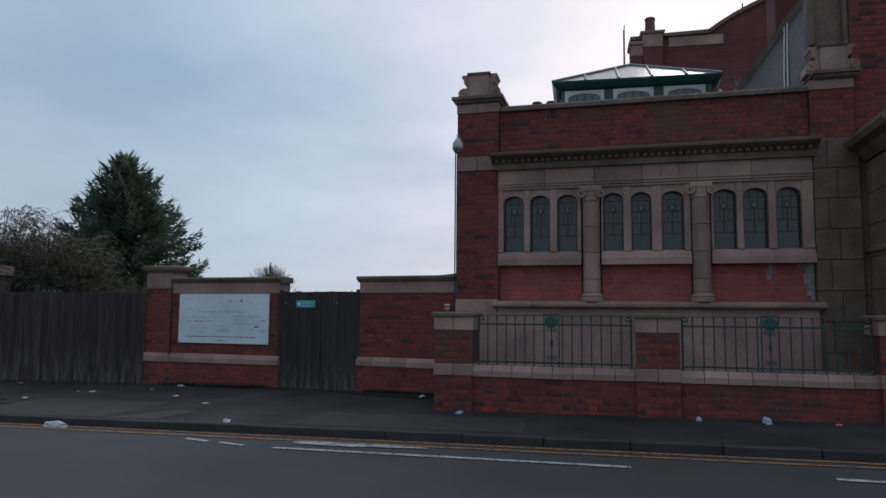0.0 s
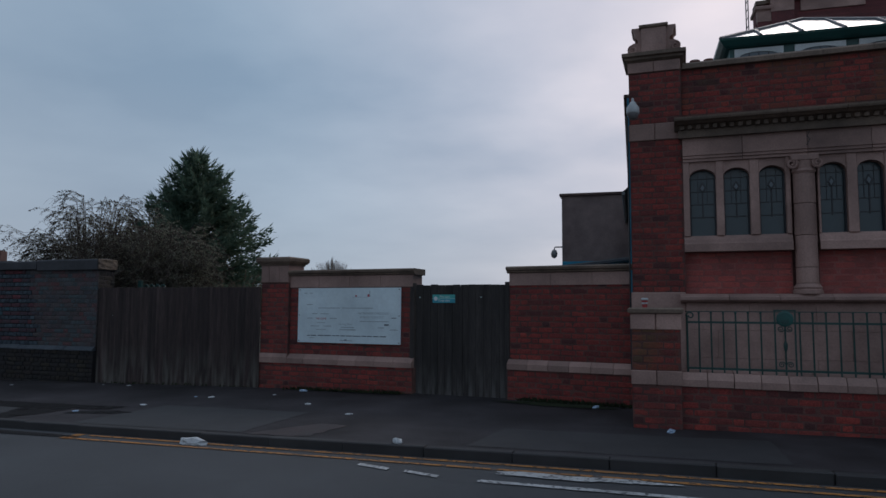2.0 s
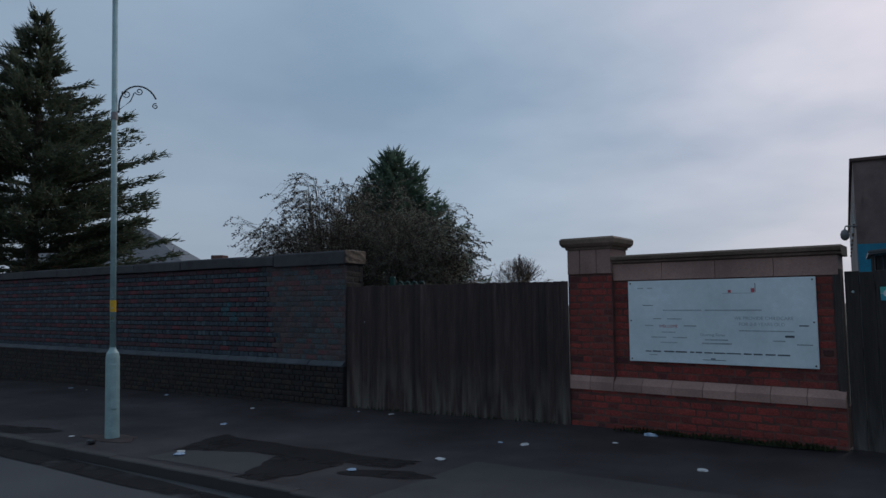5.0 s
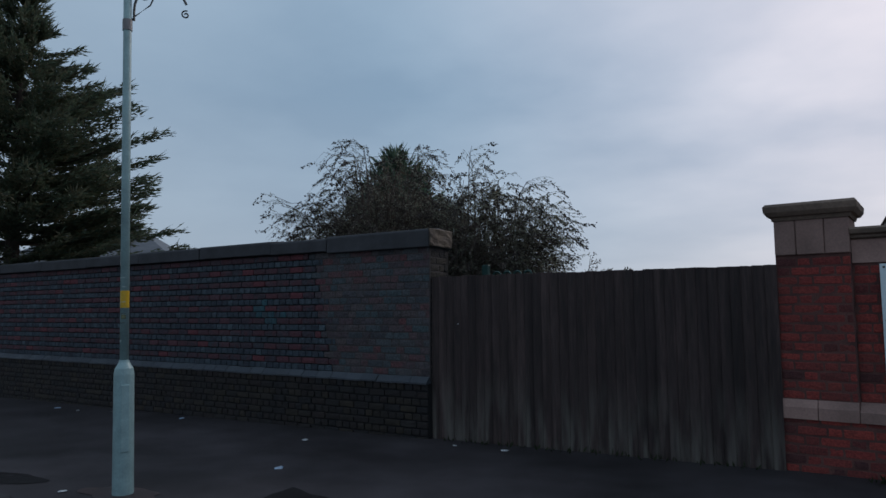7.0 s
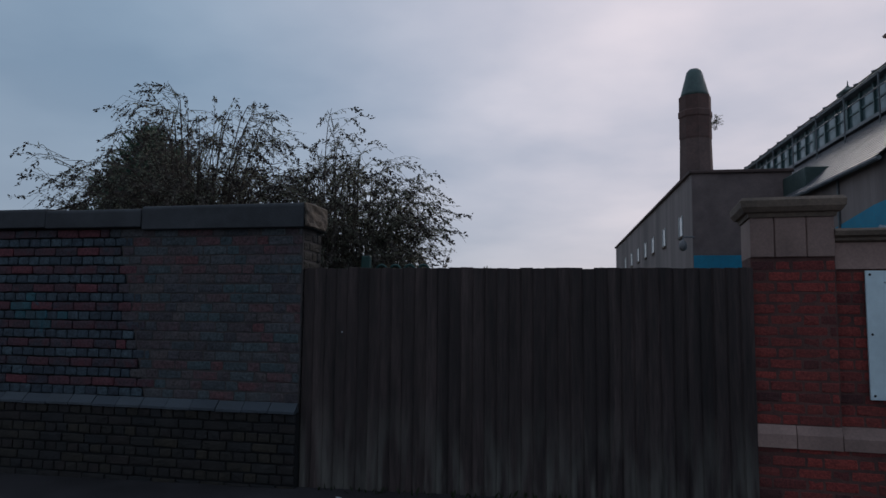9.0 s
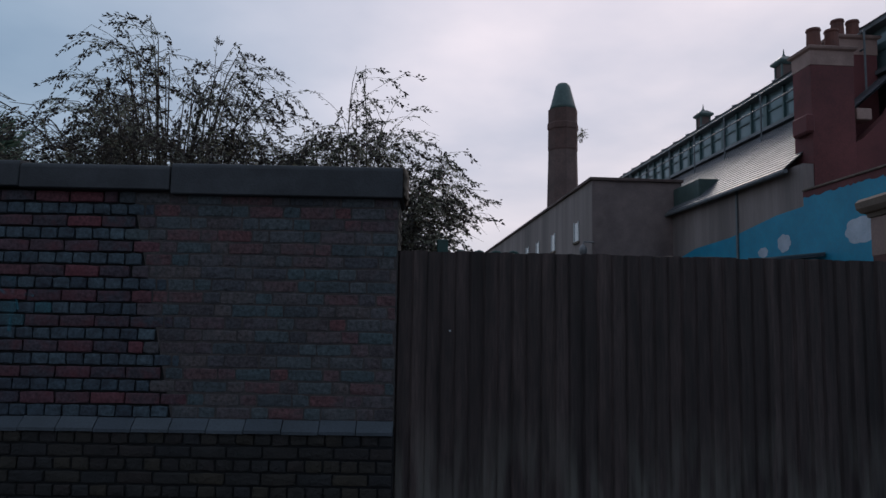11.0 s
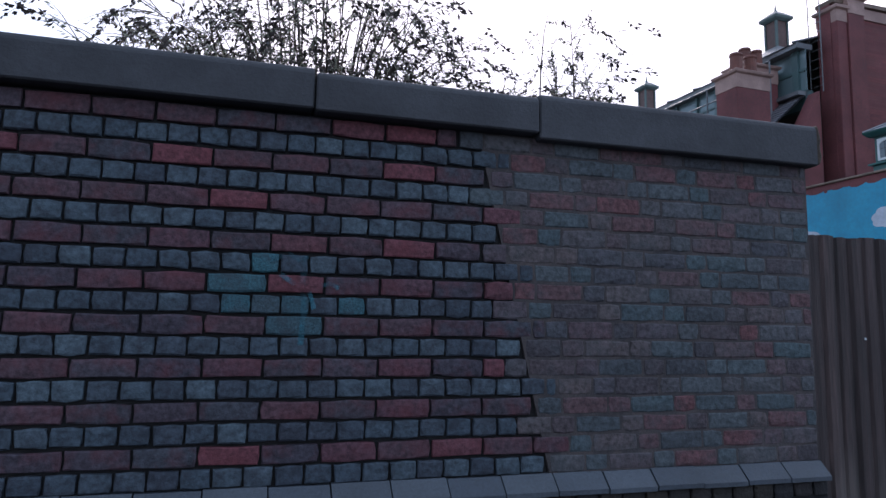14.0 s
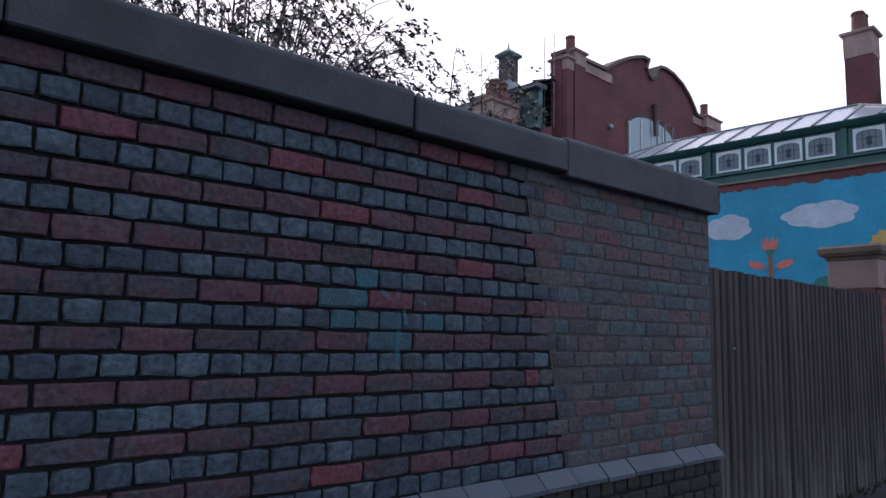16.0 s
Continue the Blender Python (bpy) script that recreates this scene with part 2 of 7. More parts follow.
M["cloud_paint"] = material("pale_cloud_paint", [(0.42, 0.48, 0.56), (0.50, 0.53, 0.60)], 0.65, 20, 1.5, 0.12, 0.2, 0.1)
M["petal_paint"] = material("coral_petal_paint", [(0.62, 0.17, 0.13)], 0.65, 20, 3, 0.15, 0.2, 0.1)
M["pink_paint"] = material("pink_petal_paint", [(0.60, 0.20, 0.33)], 0.65, 20, 3, 0.15, 0.2, 0.1)
M["stem_paint"] = material("brown_stem_paint", [(0.22, 0.10, 0.05)], 0.65, 20, 3, 0.15, 0.2, 0.1)
M["leaf_paint"] = material("green_leaf_paint", [(0.03, 0.16, 0.13)], 0.65, 20, 3, 0.15, 0.2, 0.1)
M["sun_paint"] = material("ochre_sun_paint", [(0.55, 0.34, 0.10)], 0.65, 20, 3, 0.15, 0.2, 0.1)
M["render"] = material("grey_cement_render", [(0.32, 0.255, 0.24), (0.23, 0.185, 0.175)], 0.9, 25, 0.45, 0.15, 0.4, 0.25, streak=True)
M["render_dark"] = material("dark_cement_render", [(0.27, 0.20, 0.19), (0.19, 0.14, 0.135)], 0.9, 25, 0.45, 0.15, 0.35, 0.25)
M["slate"] = material("slate", [(0.12, 0.125, 0.14), (0.155, 0.155, 0.17), (0.095, 0.10, 0.115)], 0.45, 25, 0.8, 0.2, 0.25, 0.3, pick="island")
M["slate_purple"] = material("purplish_slate", [(0.085, 0.072, 0.080), (0.11, 0.095, 0.105), (0.07, 0.062, 0.07)], 0.6, 25, 0.8, 0.25, 0.3, 0.3, pick="island")
M["slate_plain"] = material("slate_roof_covering", [(0.10, 0.105, 0.12), (0.08, 0.082, 0.095)], 0.5, 14, 0.8, 0.2, 0.3, 0.4)
M["lead"] = material("lead_sheet", [(0.17, 0.18, 0.19), (0.13, 0.14, 0.15)], 0.45, 20, 1.5, 0.2, 0.3, 0.2)
M["lamp_paint"] = material("pale_green_grey_paint", [(0.30, 0.45, 0.465), (0.255, 0.385, 0.40)], 0.45, 45, 3.0, 0.12, 0.3, 0.1)
M["lamp_yellow"] = material("yellow_reflective_band", [(0.58, 0.36, 0.015)], 0.4, 40, 6, 0.1, 0.2, 0.05)
M["lamp_dirt"] = material("grimy_tape_remains", [(0.10, 0.15, 0.145), (0.06, 0.09, 0.085)], 0.5, 40, 9, 0.3, 0.3, 0.1)
M["sticker"] = material("torn_sticker", [(0.05, 0.075, 0.06), (0.16, 0.17, 0.08)], 0.5, 60, 14, 0.3, 0.3, 0.1)
M["tape"] = material("clear_tape_remains", [(0.38, 0.48, 0.48)], 0.35, 60, 9, 0.2, 0.3, 0.1)
M["black_iron"] = material("black_painted_iron", [(0.012, 0.014, 0.018)], 0.5, 40, 3, 0.2, 0.2, 0.1)
M["grey_plastic"] = material("grey_plastic", [(0.45, 0.47, 0.48)], 0.4, 30, 3, 0.08, 0.15, 0.03)
M["lamp_grey"] = material("grey_lamp_housing", [(0.22, 0.21, 0.22), (0.17, 0.165, 0.17)], 0.5, 30, 3, 0.1, 0.2, 0.05)
M["board"] = material("pale_sign_board", [(0.70, 0.81, 0.85), (0.63, 0.74, 0.79)], 0.4, 20, 1.2, 0.06, 0.15, 0.03)
M["faded_text"] = material("faded_lettering", [(0.38, 0.46, 0.50)], 0.5, 40, 6, 0.2, 0.3, 0)
M["dark_text"] = material("dark_lettering", [(0.07, 0.10, 0.13)], 0.5, 40, 6, 0.2, 0.3, 0)
M["red_text"] = material("red_lettering", [(0.50, 0.10, 0.13)], 0.5, 40, 6, 0.2, 0.3, 0)
M["notice"] = material("turquoise_notice", [(0.03, 0.33, 0.42)], 0.4, 30, 4, 0.1, 0.2, 0)
M["notice_top"] = material("green_notice", [(0.06, 0.42, 0.40)], 0.4, 30, 4, 0.1, 0.2, 0)
M["plastic_white"] = material("white_plastic_litter", [(0.60, 0.62, 0.63), (0.45, 0.47, 0.5)], 0.5, 40, 10, 0.15, 0.25, 0.3)
M["litter_blue"] = material("blue_white_litter", [(0.50, 0.58, 0.66), (0.16, 0.30, 0.50)], 0.5, 40, 25, 0.15, 0.2, 0.2)
M["cup_red"] = material("red_paper_cup", [(0.38, 0.05, 0.05)], 0.5, 40, 10, 0.1, 0.2, 0)
M["pot"] = material("clay_chimney_pot", [(0.20, 0.075, 0.055), (0.14, 0.06, 0.05)], 0.8, 20, 1.5, 0.2, 0.3, 0.2)
M["cowl"] = material("weathered_green_cowl", [(0.07, 0.11, 0.10), (0.05, 0.085, 0.08)], 0.5, 8, 0.8, 0.2, 0.3, 0.1)
M["stack_brick"] = material("sooty_stack_brick", [(0.165, 0.105, 0.094), (0.12, 0.08, 0.074)], 0.9, 6, 0.35, 0.25, 0.35, 0.4)
M["stack_red"] = material("red_stack_collar_brick", [(0.155, 0.082, 0.070), (0.12, 0.07, 0.062)], 0.9, 6, 0.5, 0.25, 0.35, 0.4)
M["bark"] = material("bark", [(0.06, 0.045, 0.035), (0.04, 0.032, 0.027)], 0.95, 50, 4, 0.4, 0.3, 0.6)
M["twig"] = material("twig_bark", [(0.085, 0.062, 0.048), (0.06, 0.045, 0.038)], 0.9, 60, 4, 0.3, 0.3, 0.2)
M["conifer"] = material("conifer_foliage", [(0.078, 0.135, 0.098), (0.11, 0.175, 0.12), (0.062, 0.11, 0.085), (0.125, 0.16, 0.10)], 0.8, 9, 0.5, 0.3, 0.35, 0, pick="island")
M["conifer_near"] = material("brown_tinged_conifer_foliage", [(0.085, 0.13, 0.088), (0.115, 0.15, 0.09), (0.14, 0.13, 0.08), (0.068, 0.105, 0.08)], 0.8, 9, 0.5, 0.3, 0.35, 0, pick="island")
M["buddleia"] = material("grey_green_leaves", [(0.20, 0.22, 0.17), (0.27, 0.29, 0.22), (0.15, 0.15, 0.11), (0.36, 0.37, 0.30), (0.24, 0.18, 0.12)], 0.7, 20, 2, 0.2, 0.2, 0, pick="island")
M["seed_head"] = material("dry_seed_heads", [(0.045, 0.034, 0.03), (0.06, 0.045, 0.035), (0.035, 0.03, 0.03)], 0.9, 30, 3, 0.3, 0.2, 0, pick="island")
M["bramble"] = material("dark_shrub_leaves", [(0.095, 0.095, 0.062), (0.125, 0.105, 0.07), (0.15, 0.105, 0.075), (0.12, 0.08, 0.06)], 0.7, 20, 2, 0.2, 0.2, 0, pick="island")
M["house_brick"] = material("distant_house_brick", [(0.20, 0.10, 0.08)], 0.9, 5, 0.4, 0.2, 0.2, 0.1)
M["graffiti"] = material("turquoise_spray_paint", [(0.02, 0.20, 0.27)], 0.5, 40, 9, 0.3, 0.5, 0.2)


def thin_out(m, scale, lo, hi, most):
    """Speckled cover: bare surface shows through where the noise is low."""
    nt = m.node_tree
    geo, nz, rg = nt.nodes.new("ShaderNodeNewGeometry"), nt.nodes.new("ShaderNodeTexNoise"), nt.nodes.new("ShaderNodeMapRange")
    nz.inputs["Scale"].default_value, nz.inputs["Detail"].default_value = scale, 4
    for k, v in enumerate((lo, hi, 0.0, most)):
        rg.inputs[k + 1].default_value = v
    nt.links.new(geo.outputs["Position"], nz.inputs["Vector"])
    nt.links.new(nz.outputs[0], rg.inputs[0])
    nt.links.new(rg.outputs[0], nt.nodes["Principled BSDF"].inputs["Alpha"])


thin_out(M["graffiti"], 13, 0.36, 0.70, 0.6)
thin_out(M["damp"], 1.7, 0.30, 0.50, 0.95)
def leafy(m, share):
    """Leaves let some light through."""
    nt = m.node_tree
    b, out = nt.nodes["Principled BSDF"], nt.nodes["Material Output"]
    tr, mx = nt.nodes.new("ShaderNodeBsdfTranslucent"), nt.nodes.new("ShaderNodeMixShader")
    nt.links.new(b.inputs["Base Color"].links[0].from_socket, tr.inputs["Color"])
    mx.inputs[0].default_value = share
    nt.links.new(b.outputs[0], mx.inputs[1])
    nt.links.new(tr.outputs[0], mx.inputs[2])
    nt.links.new(mx.outputs[0], out.inputs["Surface"])


for key, share in (("buddleia", 0.6), ("bramble", 0.5), ("conifer", 0.45), ("conifer_near", 0.4), ("moss", 0.4)):
    leafy(M[key], share)
thin_out(M["yellow_line"], 14, 0.30, 0.50, 1.0)
thin_out(M["white_line"], 22, 0.30, 0.48, 1.0)
M["efflorescence"] = material("pale_filler", [(0.33, 0.33, 0.34), (0.25, 0.24, 0.24)], 0.9, 30, 5, 0.3, 0.3, 0.3)


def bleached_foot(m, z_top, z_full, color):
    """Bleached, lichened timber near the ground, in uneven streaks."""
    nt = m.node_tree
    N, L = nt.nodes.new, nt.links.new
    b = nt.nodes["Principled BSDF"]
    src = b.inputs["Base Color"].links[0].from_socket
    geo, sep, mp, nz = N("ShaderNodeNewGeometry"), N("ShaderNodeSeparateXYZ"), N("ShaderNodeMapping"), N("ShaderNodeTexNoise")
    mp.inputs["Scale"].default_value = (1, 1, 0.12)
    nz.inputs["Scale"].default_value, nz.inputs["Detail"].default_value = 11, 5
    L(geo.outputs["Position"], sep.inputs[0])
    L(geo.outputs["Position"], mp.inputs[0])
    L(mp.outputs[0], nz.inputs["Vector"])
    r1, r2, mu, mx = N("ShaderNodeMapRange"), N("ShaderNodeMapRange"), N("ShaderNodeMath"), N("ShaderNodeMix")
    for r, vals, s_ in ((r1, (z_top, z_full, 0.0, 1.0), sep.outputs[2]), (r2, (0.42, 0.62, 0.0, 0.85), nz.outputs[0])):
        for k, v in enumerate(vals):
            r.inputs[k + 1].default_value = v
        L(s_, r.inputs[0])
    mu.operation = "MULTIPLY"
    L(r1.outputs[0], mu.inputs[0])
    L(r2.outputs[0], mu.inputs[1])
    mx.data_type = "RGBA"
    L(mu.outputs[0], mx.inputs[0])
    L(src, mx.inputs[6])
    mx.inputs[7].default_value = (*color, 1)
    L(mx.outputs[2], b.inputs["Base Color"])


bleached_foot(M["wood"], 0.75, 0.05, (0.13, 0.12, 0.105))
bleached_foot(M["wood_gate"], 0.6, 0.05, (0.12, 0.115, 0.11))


def glass_material(name, tint, rough=0.08, alpha=1.0):
    m = bpy.data.materials.new(name)
    m.use_nodes = True
    b = m.node_tree.nodes["Principled BSDF"]
    b.inputs["Base Color"].default_value = (*tint, 1)
    b.inputs["Roughness"].default_value = rough
    b.inputs["Specular IOR Level"].default_value = 0.6
    nt = m.node_tree
    n = nt.nodes.new("ShaderNodeTexNoise")
    n.inputs["Scale"].default_value = 9
    g = nt.nodes.new("ShaderNodeNewGeometry")
    nt.links.new(g.outputs["Position"], n.inputs["Vector"])
    bp = nt.nodes.new("ShaderNodeBump")
    bp.inputs["Strength"].default_value, bp.inputs["Distance"].default_value = 0.25, 0.01
    nt.links.new(n.outputs[0], bp.inputs["Height"])
    nt.links.new(bp.outputs[0], b.inputs["Normal"])
    return m


M["leaded"] = glass_material("dark_leaded_glass", (0.030, 0.055, 0.066), 0.22)
M["leaded_hi"] = glass_material("pale_stained_glass", (0.11, 0.14, 0.16), 0.3)
M["lead_came"] = glass_material("lead_cames", (0.012, 0.014, 0.02), 0.5)
M["roof_glass"] = glass_material("rooflight_glass", (0.26, 0.28, 0.30), 0.22)
M["clere_glass"] = glass_material("clerestory_glass", (0.13, 0.19, 0.20), 0.12)
M["window_glass"] = glass_material("pale_window_glass", (0.27, 0.31, 0.33), 0.1)


# ---- helpers ----
def empty(name, m, label="", category="", group="", kind=""):
    ob = new(name)
    ob.matrix_world = m
    ob.empty_display_size = 0.1
    return tagged(ob, label, category, group, kind)


def finish(bm, mat, smooth=False):
    me = bpy.data.meshes.new("mesh")
    bm.to_mesh(me)
    bm.free()
    me.materials.append(mat)
    if smooth:
        for p in me.polygons:
            p.use_smooth = True
    return me


def part(name, bm, mat, parent=None, label="", smooth=False):
    ob = new(name, finish(bm, mat, smooth))
    if parent is not None:
        ob.parent = parent
    if label:
        ob["label"] = label
    return ob


def thing(name, bm, mat, label, category, group="", kind="", m=None, smooth=False):
    ob = new(name, finish(bm, mat, smooth))
    if m is not None:
        ob.matrix_world = m
    return tagged(ob, label, category, group, kind)


def raw(name, verts, faces, mat, parent=None, smooth=False):
    me = bpy.data.meshes.new("mesh")
    me.from_pydata([tuple(v) for v in verts], [], [tuple(f) for f in faces])
    me.materials.append(mat)
    if smooth:
        for p in me.polygons:
            p.use_smooth = True
    ob = new(name, me)
    if parent is not None:
        ob.parent = parent
    return ob


def box(bm, x0, x1, y0, y1, z0, z1, bevel=0.0):
    r = bmesh.ops.create_cube(bm, size=1, matrix=Matrix.LocRotScale(((x0 + x1) / 2, (y0 + y1) / 2, (z0 + z1) / 2), None, (x1 - x0, y1 - y0, z1 - z0)))
    if bevel:
        es = {e for v in r["verts"] for e in v.link_edges}
        bmesh.ops.bevel(bm, geom=list(es), offset=bevel, segments=1, affect="EDGES", profile=0.5)
    return bm


def one(x0, x1, y0, y1, z0, z1, bevel=0.0):
    return box(bmesh.new(), x0, x1, y0, y1, z0, z1, bevel)


def extrude(bm, prof, x0, x1, axis="x"):
    """A profile of (depth, height) pairs drawn out along x (or along y, with depth along x)."""
    rings = []
    for x in (x0, x1):
        rings.append([bm.verts.new((x, a, b) if axis == "x" else (a, x, b)) for a, b in prof])
    n = len(prof)
    for k in range(n):
        bm.faces.new((rings[0][k], rings[0][(k + 1) % n], rings[1][(k + 1) % n], rings[1][k]))
    bm.faces.new(rings[0][::-1])
    bm.faces.new(rings[1])
    bmesh.ops.recalc_face_normals(bm, faces=bm.faces[:])
    return bm


def turned(bm, rings, seg=16, at=(0, 0, 0), cap=True):
    """A turned form from (radius, height) pairs."""
    loops = []
    for r, z in rings:
        loops.append([bm.verts.new((at[0] + r * math.cos(2 * math.pi * k / seg), at[1] + r * math.sin(2 * math.pi * k / seg), at[2] + z)) for k in range(seg)])
    for a, b in zip(loops, loops[1:]):
        for k in range(seg):
            bm.faces.new((a[k], a[(k + 1) % seg], b[(k + 1) % seg], b[k]))
    if cap:
        bm.faces.new(loops[0][::-1])
        bm.faces.new(loops[-1])
    return bm


def tube(bm, pts, r, seg=6, r_end=None):
    """A round bar through points, tapering to r_end."""
    pts = [Vector(p) for p in pts]
    loops = []
    for k, p in enumerate(pts):
        d = (pts[min(k + 1, len(pts) - 1)] - pts[max(k - 1, 0)]).normalized()
        a = d.orthogonal().normalized()
        b = d.cross(a)
        rr = r if r_end is None else r + (r_end - r) * k / (len(pts) - 1)
        loops.append([bm.verts.new(p + rr * (math.cos(2 * math.pi * j / seg) * a + math.sin(2 * math.pi * j / seg) * b)) for j in range(seg)])
    for a, b in zip(loops, loops[1:]):
        best = min(range(seg), key=lambda s: (a[0].co - b[s].co).length)
        for j in range(seg):
            bm.faces.new((a[j], a[(j + 1) % seg], b[(j + 1 + best) % seg], b[(j + best) % seg]))
    bm.faces.new(loops[0][::-1])
    bm.faces.new(loops[-1])
    return bm


def prism(bm, outline, y0, y1):
    """A flat outline of (x, z) pairs given thickness from y0 (front) to y1."""
    a = [bm.verts.new((x, y0, z)) for x, z in outline]
    b = [bm.verts.new((x, y1, z)) for x, z in outline]
    n = len(outline)
    bm.faces.new(a)
    bm.faces.new(b[::-1])
    for k in range(n):
        bm.faces.new((a[k], b[k], b[(k + 1) % n], a[(k + 1) % n]))
    bmesh.ops.recalc_face_normals(bm, faces=bm.faces[:])
    return bm


# bricks
def brick_shape(w, h, d, rng, c=0.0055):
    """Verts and faces of one worn brick: front at y = 0, rounded, uneven and slightly bulged; its middle at x = z = 0."""
    c = min(c, w * 0.16)
    v = []
    around = ((-1, -1), (0, -1), (1, -1), (1, 0), (1, 1), (0, 1), (-1, 1), (-1, 0))
    for y, inset, j in ((d, 0.0, 0.0), (c, 0.0, 0.0034), (0.0008, c, 0.0036)):
        for sx, sz in around:
            corner = 0.5 * c if sx and sz and y < d else 0.0
            v.append((sx * (w / 2 - inset - corner) + rng.uniform(-j, j), y + rng.uniform(0, j), sz * (h / 2 - inset - corner) + rng.uniform(-j, j)))
    v.append((rng.uniform(-0.15, 0.15) * w, rng.uniform(-0.0008, 0.0016), rng.uniform(-0.2, 0.2) * h))
    f = []
    for k in range(8):
        f.append((16 + k, 16 + (k + 1) % 8, 24))
        f.append((8 + k, 8 + (k + 1) % 8, 16 + (k + 1) % 8, 16 + k))
        f.append((k, (k + 1) % 8, 8 + (k + 1) % 8, 8 + k))
    return v, f


BRICK_MESHES = {}


def brick_mesh(w, h, d, mat, k):
    key = (round(w, 3), round(h, 3), round(d, 3), mat.name, k)
    if key not in BRICK_MESHES:
        v, f = brick_shape(w, h, d, random.Random(str(key)))
        me = bpy.data.meshes.new("brick")
        me.from_pydata(v, [], f)
        me.materials.append(mat)
        BRICK_MESHES[key] = me
    return BRICK_MESHES[key]


def lay_bricks(parent, x0, x1, z0, z1, course, y=0.0, bond="english", full=0.235, joint=0.011, mats=("red_", "red_"), depth=0.05, parts=True, lift=0.004, seed=1, part_from=-1e9, name="brick", uneven=False, choose=None):
    """Courses of bricks on a wall face; rows of headers and stretchers (english) or both in each row (flemish).
    Bricks right of part_from are pieces of their own, the rest one joined mesh."""
    rng = random.Random(seed)
    verts, faces = {}, {}
    if mats[0] in ("red_", "bright_", "mossy_", "grimy_"):
        # pointing, nearly flush with the brick faces
        f = 0.0016 if mats[0] == "bright_" else 0.0026
        raw("mortar_joint", [(x0, y + f, z0), (x1, y + f, z0), (x1, y + f, z1), (x0, y + f, z1)], [(0, 1, 2, 3)], M["mortar_pink"] if mats[0] == "bright_" else M["mortar_red"], parent)
    row, z = 0, z0
    while z + course * 0.6 <= z1:
        h = min(course, z1 - z) - joint
        xa_, xb_ = (x0(z) if callable(x0) else x0), (x1(z) if callable(x1) else x1)
        x = xa_ + (0 if row % 2 else -0.25 * full) + rng.uniform(-0.01, 0.01)
        col = 0
        while x < xb_:
            if bond == "english":
                w = full / 2 if row % 2 == 0 else full
            elif bond == "flemish":
                w = full / 2 if (col + row) % 2 else full
            else:
                w = full
            a, b = max(x, xa_), min(x + w, xb_)
            head = w < full * 0.75
            if b - a > 0.035:
                whole = abs((b - a) - w) < 1e-6
                bw = b - a - joint
                hh = h + (rng.uniform(-0.006, 0.002) if uneven else 0.0)
                mk = mats[0] if head else mats[1]
                cx, cz = (a + b) / 2, z + course / 2
                mk = choose(cx, cz, mk) if choose else mk
                yy = y - rng.uniform(0, lift)
                if parts and cx > part_from and whole:
                    ob = new(name, brick_mesh(bw, h - (0.004 * rng.randrange(2) if uneven else 0.0), depth, M[mk + "object"], rng.randrange(7)))
                    ob.parent = parent
                    ob.location = (cx, yy, cz)
                    ob.rotation_euler = (0, rng.uniform(-0.012, 0.012) * (1.6 if uneven else 0.6), 0)
                else:
                    v, f = brick_shape(bw, hh, depth, rng)
                    vs, fs = verts.setdefault(mk, []), faces.setdefault(mk, [])
                    n = len(vs)
                    vs += [(p[0] + cx, p[1] + yy, p[2] + cz) for p in v]
                    fs += [tuple(i + n for i in q) for q in f]
            x += w
            col += 1
        z += course
        row += 1
    for mk in verts:
        ob = raw("brickwork", verts[mk], faces[mk], M[mk + "island"], parent)
        ob["kind"] = "stuff"


def lettering(text, size, mat, parent, x, y, z, label=""):
    cu = bpy.data.curves.new("lettering", "FONT")
    cu.body, cu.size, cu.extrude = text, size, 0.0006
    tmp = new("tmp", cu)
    bpy.context.view_layer.update()
    me = bpy.data.meshes.new_from_object(tmp.evaluated_get(bpy.context.evaluated_depsgraph_get()))
    bpy.data.objects.remove(tmp)
    me.materials.clear()
    me.materials.append(mat)
    ob = new("lettering", me)
    ob.parent = parent
    ob.matrix_basis = pose(x, y, z, 90, 0, 0)
    if label:
        ob["label"] = label
    return ob


def gz(x):
    """Height of the pavement along the street, which falls gently to the left."""
    return 0.135 + 0.0135 * max(-40.0, min(30.0, x))


def kerb_y(x):
    return -4.05 - 0.075 * (x + 8.0)


# ---- ground, road, pavement ----
def strip(name, label, mat, near, far, dz, x0=-60.0, x1=40.0, n=100, category="ground"):
    """A ground strip between two lines y(x), following the fall of the street."""
    v, f = [], []
    for k in range(n + 1):
        x = x0 + (x1 - x0) * k / n
        for y in (near(x), far(x)):
            v.append((x, y, gz(x) + dz(x, y)))
    for k in range(n):
        f.append((2 * k, 2 * k + 2, 2 * k + 3, 2 * k + 1))
    return tagged(raw(name, v, f, mat), label, category, kind="structure")


gv, gf = [], []
gx = [-900, -300, -120] + list(range(-60, 41, 10)) + [120, 300, 900]
gy = [-900, -200, -60, -20, 0, 20, 60, 200, 900]
for X in gx:
    for Y in gy:
        gv.append((X, Y, gz(X) - 0.22))
for i in range(len(gx) - 1):
    for j in range(len(gy) - 1):
        a = i * len(gy) + j
        gf.append((a, a + len(gy), a + len(gy) + 1, a + 1))
tagged(raw("ground", gv, gf, M["earth"]), "rough earth and grass behind the walls", "ground", kind="structure")
strip("road", "grey worn asphalt road with painted lines", M["asphalt"], lambda x: -15.0, lambda x: kerb_y(x) - 0.13, lambda x, y: -0.115 + 0.004 * min(3.0, kerb_y(x) - y))
strip("pavement", "dark patched tarmac pavement", M["pavement"], lambda x: kerb_y(x), lambda x: 0.6 if x < -4 else -0.9, lambda x, y: -0.02 if y < -2 else 0.0)
